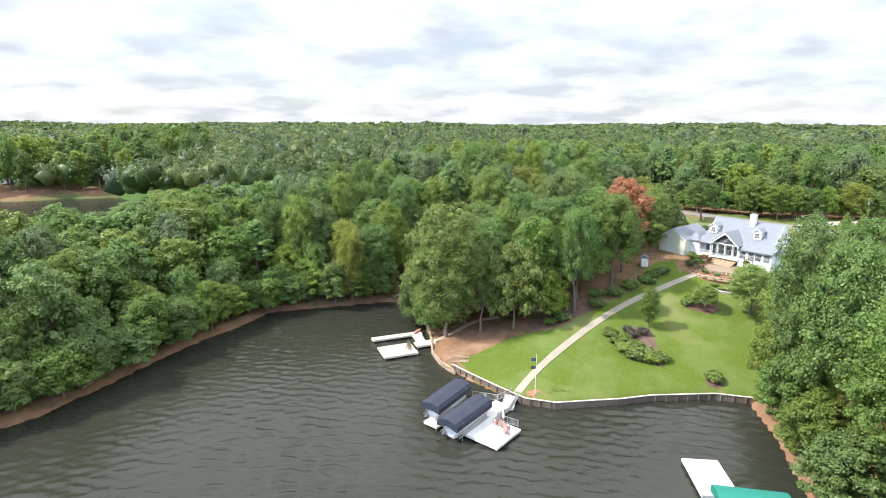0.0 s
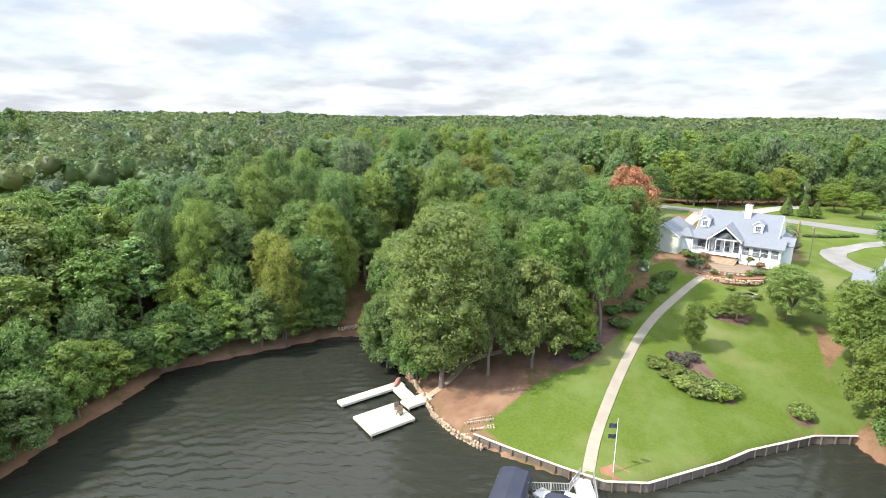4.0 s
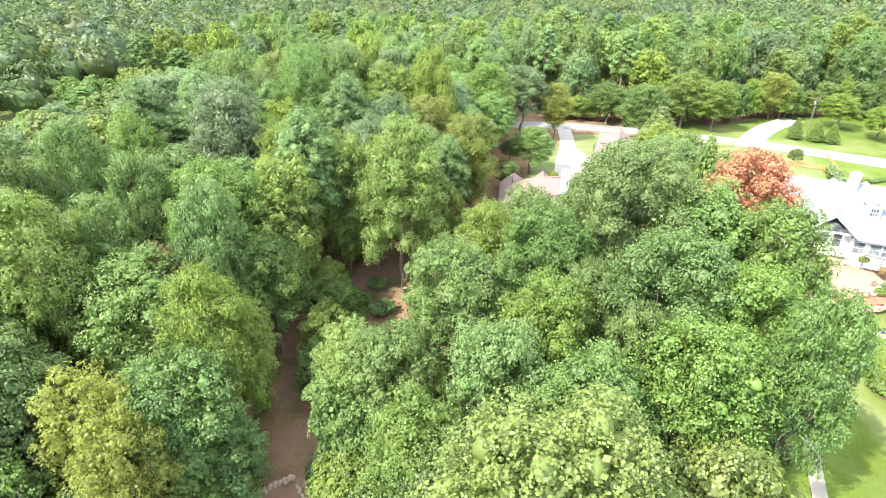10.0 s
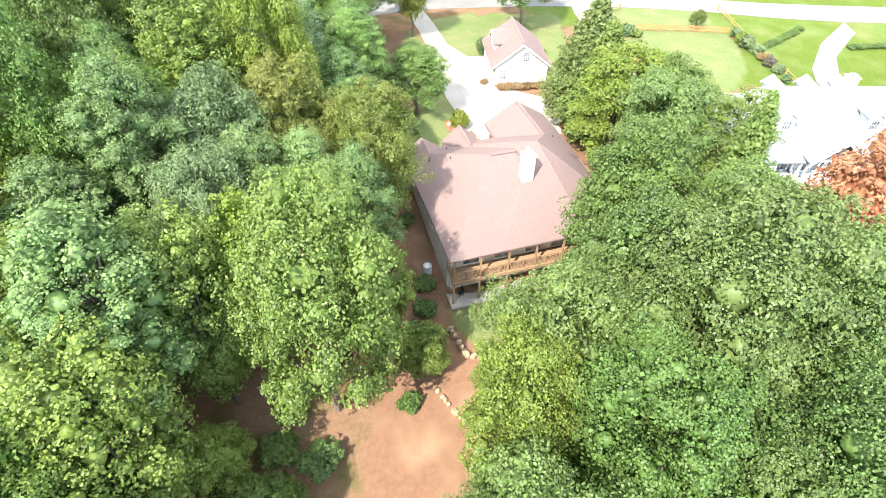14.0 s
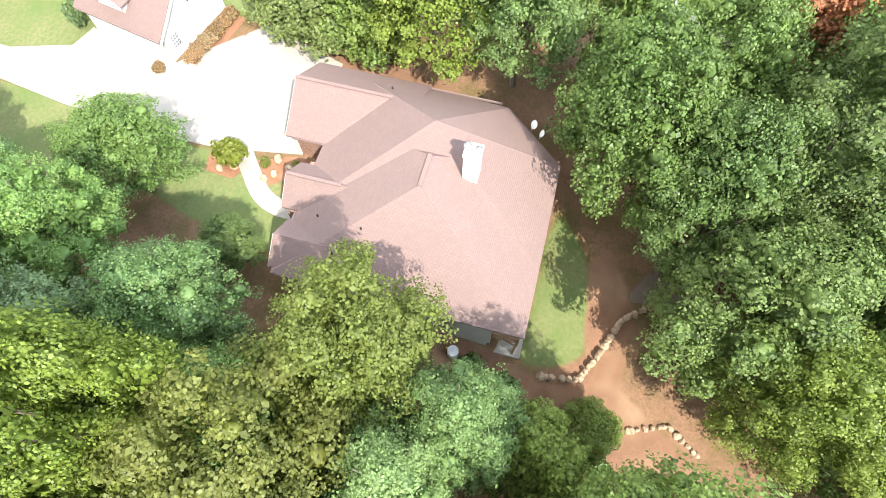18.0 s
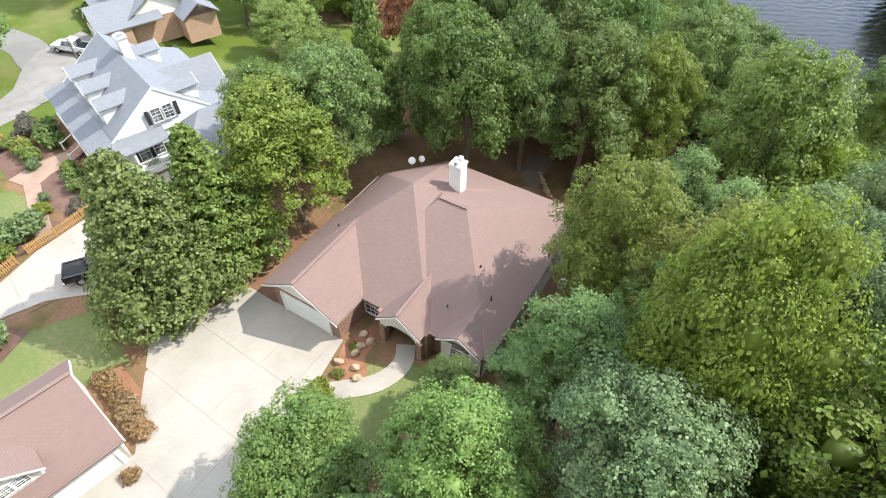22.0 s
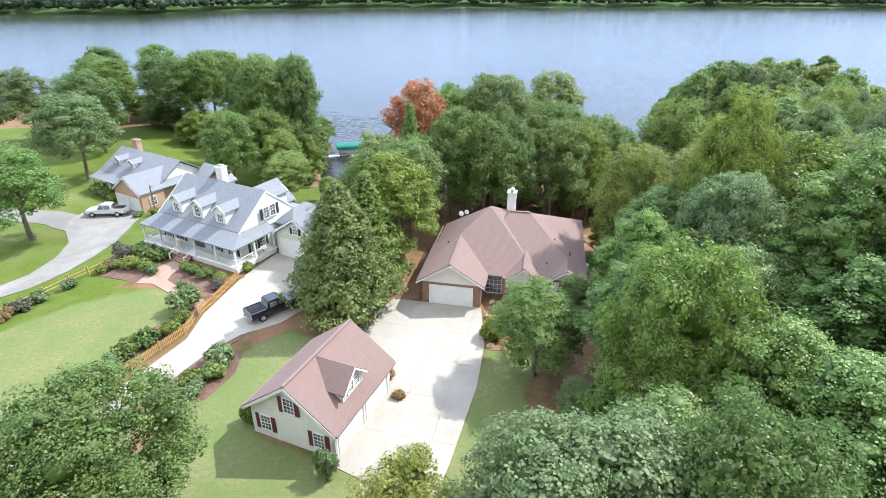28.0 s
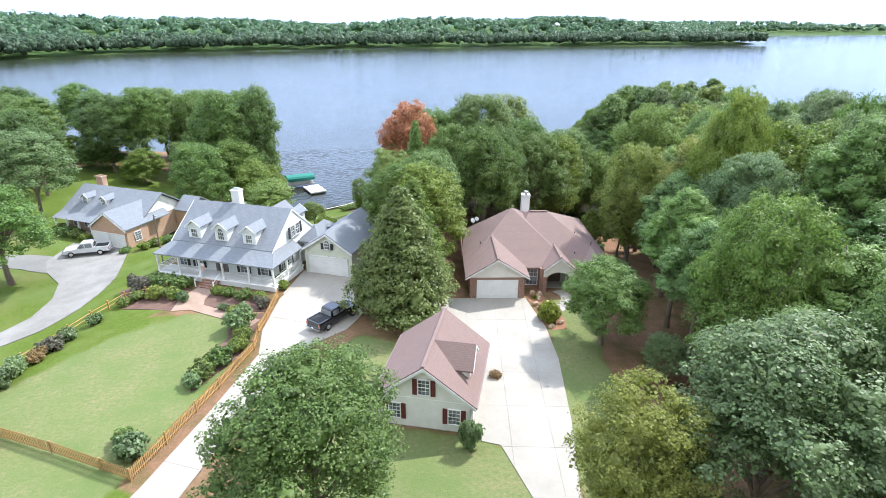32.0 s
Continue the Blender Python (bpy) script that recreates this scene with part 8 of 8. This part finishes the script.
prism(bm, [(1.5 * math.cos(a), 0.8 * math.sin(a)) for a in np.linspace(0, 2 * math.pi, 19)[:-1]], -0.3, 0.13)
part("pond_water", bm, "truck_black", pond)
# rocks: shoreline rubble, retaining walls and the boulders by the drive
rubble = thing("rock_wall", "rubble of tan and grey rocks along the bank", "rocks")
stone_row(rubble, [(0.5, 75.2), (4.5, 73.6), (8.2, 70.9), (12.8, 65.2), (16, 62)], lambda x, y: max(ground_z(x, y), WATER - 0.1), 0.5, 3)
stone_row(rubble, [(28.5, 52.6), (30.5, 51.0), (33, 53)], lambda x, y: max(ground_z(x, y), WATER - 0.1), 0.5, 2)
stone_row(rubble, [(3.6, 72.5), (0.4, 71.0)], ground_z, 0.26, 2)
stone_row(rubble, [(3.0, 73.3), (0.0, 72.2)], ground_z, 0.3, 1)
stone_row(rubble, [(3.4, 71.7), (1.0, 70.4)], ground_z, 0.24, 1)
stone_row(rubble, [(2.0, 72.9), (0.2, 71.8)], ground_z, 0.3, 1)
solo("path", drape(ribbon(curve_pts([(10.2, 67.6), (9.4, 65.8), (8.7, 63.5), (7.6, 58.8), (3.7, 56.0)], 4), 1.0), 0.06, 0.15), "stone", "narrow tan stone path from the cream dock into the trees", "path", kind="structure")
retain = thing("rock_wall", "low dry-stacked rock wall below the deck", "rocks")
stone_row(retain, [(14.4, 21.0), (13.8, 24.0), (11.5, 25.2), (8.6, 26.4), (6.0, 29.6)], ground_z, 0.5, 2)
stone_row(retain, [(17.0, 26.0), (15.0, 31.0), (16.5, 33.6)], ground_z, 0.5, 1)
boulders = thing("rock_group", "pale boulders set in pine straw by the drive", "rocks")
for x, y in ((4.2, 1.2), (4.7, -0.4), (5.0, 0.9), (5.4, -1.4), (4.1, -1.6), (5.6, -4.6), (4.9, -6.4), (6.0, -5.6), (4.6, 0.2), (6.0, -2.0)):
    part("boulder", random.choice(STONES), None, boulders, m=Matrix.LocRotScale((x, y, ground_z(x, y) + 0.15), Euler((random.uniform(0, 6), 0, random.uniform(0, 6))), (0.75, 0.6, 0.5)))

# ---------------------------------------------------------------- shrubs
SHRUBS = {}
for i, (key, mt, n, size) in enumerate((("green", "shrub", 900, 0.085), ("dark", "leaf_oak", 900, 0.085), ("purple", "purple_leaf", 800, 0.08), ("grey", "leaf_grey", 800, 0.09), ("yellow", "leaf_yellow", 900, 0.09), ("brown", "brown_leaf", 700, 0.08))):
    for j in range(2):
        rng = np.random.default_rng(200 + i * 5 + j)
        lobes = [(0.62 * math.cos(a) * rng.uniform(0.5, 1), 0.62 * math.sin(a) * rng.uniform(0.5, 1), 0.35 + rng.uniform(-0.1, 0.3), rng.uniform(0.28, 0.42), 0.9) for a in np.linspace(0, 6.28, 9)]
        lobes += [(0, 0, 0.6, 0.45, 0.9), (0.1, 0.1, 0.4, 0.6, 0.8)]
        SHRUBS[(key, j)] = crown_mesh("foliage", 300 + i * 7 + j, 0, lobes, n, size, 0.86, mt)
SHRUB_WORDS = {"green": "clipped leafy green shrub", "dark": "rounded dark green shrub", "purple": "dull purple-brown shrub", "grey": "loose grey-green shrub",
               "yellow": "bright yellow-green shrub", "brown": "russet-brown low shrub"}


def shrub(key, x, y, r, h=None, lift=0.0, group="garden shrubs", where="in a bark bed"):
    e = thing("shrub", SHRUB_WORDS[key] + " " + where, "shrub", (x, y, ground_z(x, y) + lift), random.uniform(0, 360), group)
    h = h or r * 1.1
    part("foliage", SHRUBS[(key, random.randint(0, 1))], None, e, m=Matrix.LocRotScale((0, 0, -0.05), None, (r, r, h)))
    part("stem", tube(bmesh.new(), (0, 0, -0.1), (0, 0, 0.4 * h), 0.05, 0.03, 5), "bark", e)
    return e


for x, y, r in ((-17.2, 54.6, 1.3), (-18.4, 56.2, 1.1), (-20.2, 57.4, 1.5), (-22.2, 57.6, 1.6), (-24.4, 57.4, 1.5), (-25.8, 56.2, 1.4), (-23.6, 56.0, 1.4), (-21.3, 55.6, 1.3), (-19.4, 54.6, 1.2)):
    shrub("green", x, y, r * 1.3, r * 0.85, where="in the lawn bed")
for x, y in ((-19.2, 52.2), (-21.5, 51.2), (-20.2, 53.0)):
    shrub("purple", x, y, 1.1, 1.2, where="in the lawn bed")
shrub("green", -33.6, 56.6, 1.7, 1.6, where="beside the sea wall")
shrub("green", -26.0, 36.0, 1.6, 1.6); shrub("green", -25.2, 37.6, 1.2, 1.2)
for x, y, r, k in ((-26.5, 0.0, 0.9, "green"), (-28.4, 0.2, 1.1, "dark"), (-30.2, 0.9, 1.0, "dark"), (-31.6, 1.4, 0.9, "green"), (-25.4, 4.4, 0.9, "green"), (-24.6, 2.8, 0.9, "green"), (-24.9, 6.0, 0.9, "dark"),
                   (-36.2, 3.0, 1.3, "dark"), (-37.8, 3.4, 1.4, "dark"), (-39.6, 4.0, 1.3, "dark"), (-41.5, 3.2, 1.6, "purple"), (-36.4, 0.6, 1.2, "green"), (-38.4, 0.8, 1.2, "yellow"), (-40.4, 0.6, 1.0, "green"), (-34.9, -0.2, 0.9, "grey"),
                   (-25.8, -1.6, 1.0, "purple"), (-28.2, -3.6, 1.0, "yellow"), (-29.6, -2.4, 0.7, "grey"), (-27.0, -4.8, 1.1, "grey"), (-26.6, -6.2, 1.9, "grey"), (-25.6, -8.2, 1.1, "green"), (-25.6, -10.2, 1.2, "green"), (-26.4, -12.2, 1.3, "dark"), (-27.2, -14.0, 1.3, "green"), (-27.6, -15.6, 1.0, "grey"),
                   (-28.6, -23.6, 1.5, "grey"), (-29.6, -22.4, 1.1, "green"), (-18.4, -13.6, 1.6, "grey"), (-18.0, -15.2, 1.3, "green"), (-19.2, -16.6, 1.3, "green"), (-19.8, -18.2, 1.2, "grey"), (-18.2, -17.4, 1.0, "grey"), (-20.4, -19.6, 0.8, "grey"),
                   (-42.4, -4.2, 0.9, "grey"), (-43.4, -7.0, 1.1, "grey"), (-43.8, -9.2, 1.2, "purple"), (-44.0, -10.8, 1.0, "brown"), (-44.6, -12.8, 1.3, "grey"), (-44.4, -14.8, 1.6, "grey"), (-45.0, -16.6, 1.3, "green"), (-41.2, -0.6, 0.9, "green"), (-45.4, -18.6, 1.2, "grey")):
    shrub(k, x, y, r)
for i in range(6):
    shrub("brown", -8.7 + i * 1.05, -11.2 - i * 0.22, 0.95, 0.85, where="in the clipped hedge beside the garage")
shrub("yellow", 4.9, -4.9, 1.35, 2.0, where="in a pine straw ring by the drive"); shrub("brown", -1.7, -14.6, 0.7, 0.6, where="beside the garage doors")
shrub("yellow", 4.7, -2.4, 0.5, 0.5); shrub("yellow", 4.3, 0.0, 0.45, 0.4)
shrub("grey", -4.4, -23.2, 0.9, 2.3, where="at the corner of the detached garage"); shrub("green", -12.2, -19.4, 0.8, 1.6, where="at the corner of the detached garage")
for x, y, k, r in ((-24.0, 20.6, "green", 1.0), (-23.0, 18.4, "dark", 1.1), (-31.4, 22.4, "brown", 0.9), (-29.6, 24.6, "brown", 0.8), (-26.6, 25.0, "brown", 0.8), (-21.6, 17.4, "green", 1.2), (-22.2, 22.0, "grey", 1.1), (-33.8, 22.0, "green", 1.0), (-24.9, 17.6, "brown", 0.8), (-30.8, 16.8, "brown", 0.8), (-32.0, 29.8, "green", 0.8), (-28.2, 28.2, "green", 0.8), (-31.6, 27.4, "green", 0.7)):
    shrub(k, x, y, r, r * 0.9, 0.3 if y < 26 else 0, where="by the stone terrace")
for x, y, k, r in ((-23.4, 22.4, "grey", 0.9), (-24.6, 23.6, "brown", 0.8), (-22.8, 20.4, "yellow", 0.7), (-31.2, 24.2, "green", 0.8), (-32.6, 23.0, "grey", 0.9), (-33.4, 20.4, "brown", 0.9), (-32.0, 18.4, "green", 0.8), (-24.2, 19.2, "brown", 0.9), (-25.6, 25.4, "green", 0.7), (-28.0, 25.8, "grey", 0.7)):
    shrub(k, x, y, r, r, 0.9, where="in the terrace planting")
for x, y, k, r in ((-46.5, 21.5, "dark", 1.0), (-47.6, 19.9, "green", 1.1), (-48.6, 18.6, "green", 1.0), (-45.6, 23.2, "green", 1.0), (-44.8, 24.6, "grey", 1.0), (-50.8, 17.6, "dark", 0.8), (-63.5, 25.0, "dark", 1.5), (-61.2, 24.0, "green", 1.3), (-59.4, 22.6, "green", 1.1), (-65.2, 26.4, "green", 1.3)):
    shrub(k, x, y, r, where="beside the brick house")
for i in range(9):
    shrub("dark", -47.5 - i * 1.3, -14.5 - 0.5 * i, 0.8, 0.7, where="in the roadside hedge")
for i in range(7):
    shrub("dark", -62 - i * 1.3, -11.5 + 0.2 * i, 0.8, 0.7, where="in the roadside hedge")
for x, y, r in ((-12, 47.5, 1.8), (-10.6, 44, 1.6), (-13.4, 42, 1.8), (-8.6, 55.4, 1.8), (-7.2, 57.4, 1.4), (-15.0, 37.5, 1.9), (-16.8, 33.8, 1.8), (-17.2, 30.6, 1.6), (-18.4, 28.0, 1.4), (14.8, 8.6, 0.9), (15.2, 16.5, 1.1), (15.9, 18.8, 1.2), (14.3, 5.0, 0.9), (17.6, 20.8, 1.3), (27, 29, 1.8), (29.5, 38, 1.8), (29.9, 27.4, 1.7), (30.7, 30.9, 1.9), (29.2, 34.4, 1.6), (28.6, 24.6, 1.5), (18.0, 23.0, 1.2), (19.4, 26.6, 1.1), (31.6, 33.4, 1.8)):
    shrub("dark", x, y, r, r * 0.9, where="at the wood's edge", group="undergrowth shrubs")
rs = random.Random(5)
bank = [(33.5, 52.5), (38.5, 58.5), (44.5, 65.5), (50, 73.5), (48, 83), (47.2, 92), (45.5, 100), (42.5, 110), (40.5, 119), (43, 134), (59, 147.5)]
banks = [bank, [(-58, 101), (-50, 89), (-47.5, 76), (-44, 66), (-40, 58.2)], [(13.5, 63.5), (20.5, 57.5), (29.5, 50.5)]]
for (x0, y0), (x1, y1) in [q for row in banks for q in zip(row, row[1:])]:
    k = max(1, round(math.hypot(x1 - x0, y1 - y0) / 1.9))
    nx_, ny_ = (y1 - y0), -(x1 - x0)
    ln = math.hypot(nx_, ny_)
    for i in range(k):
        off = rs.uniform(0.1, 3.0)
        x, y = x0 + (x1 - x0) * (i + rs.random()) / k + nx_ / ln * off, y0 + (y1 - y0) * (i + rs.random()) / k + ny_ / ln * off
        if ground_z(x, y) > WATER + 0.2:
            r = rs.uniform(1.2, 2.3)
            shrub(rs.choice(["green", "dark", "grey", "dark"]), x, y, r, r * rs.uniform(1.0, 1.9), where="overhanging the lake bank", group="undergrowth shrubs")
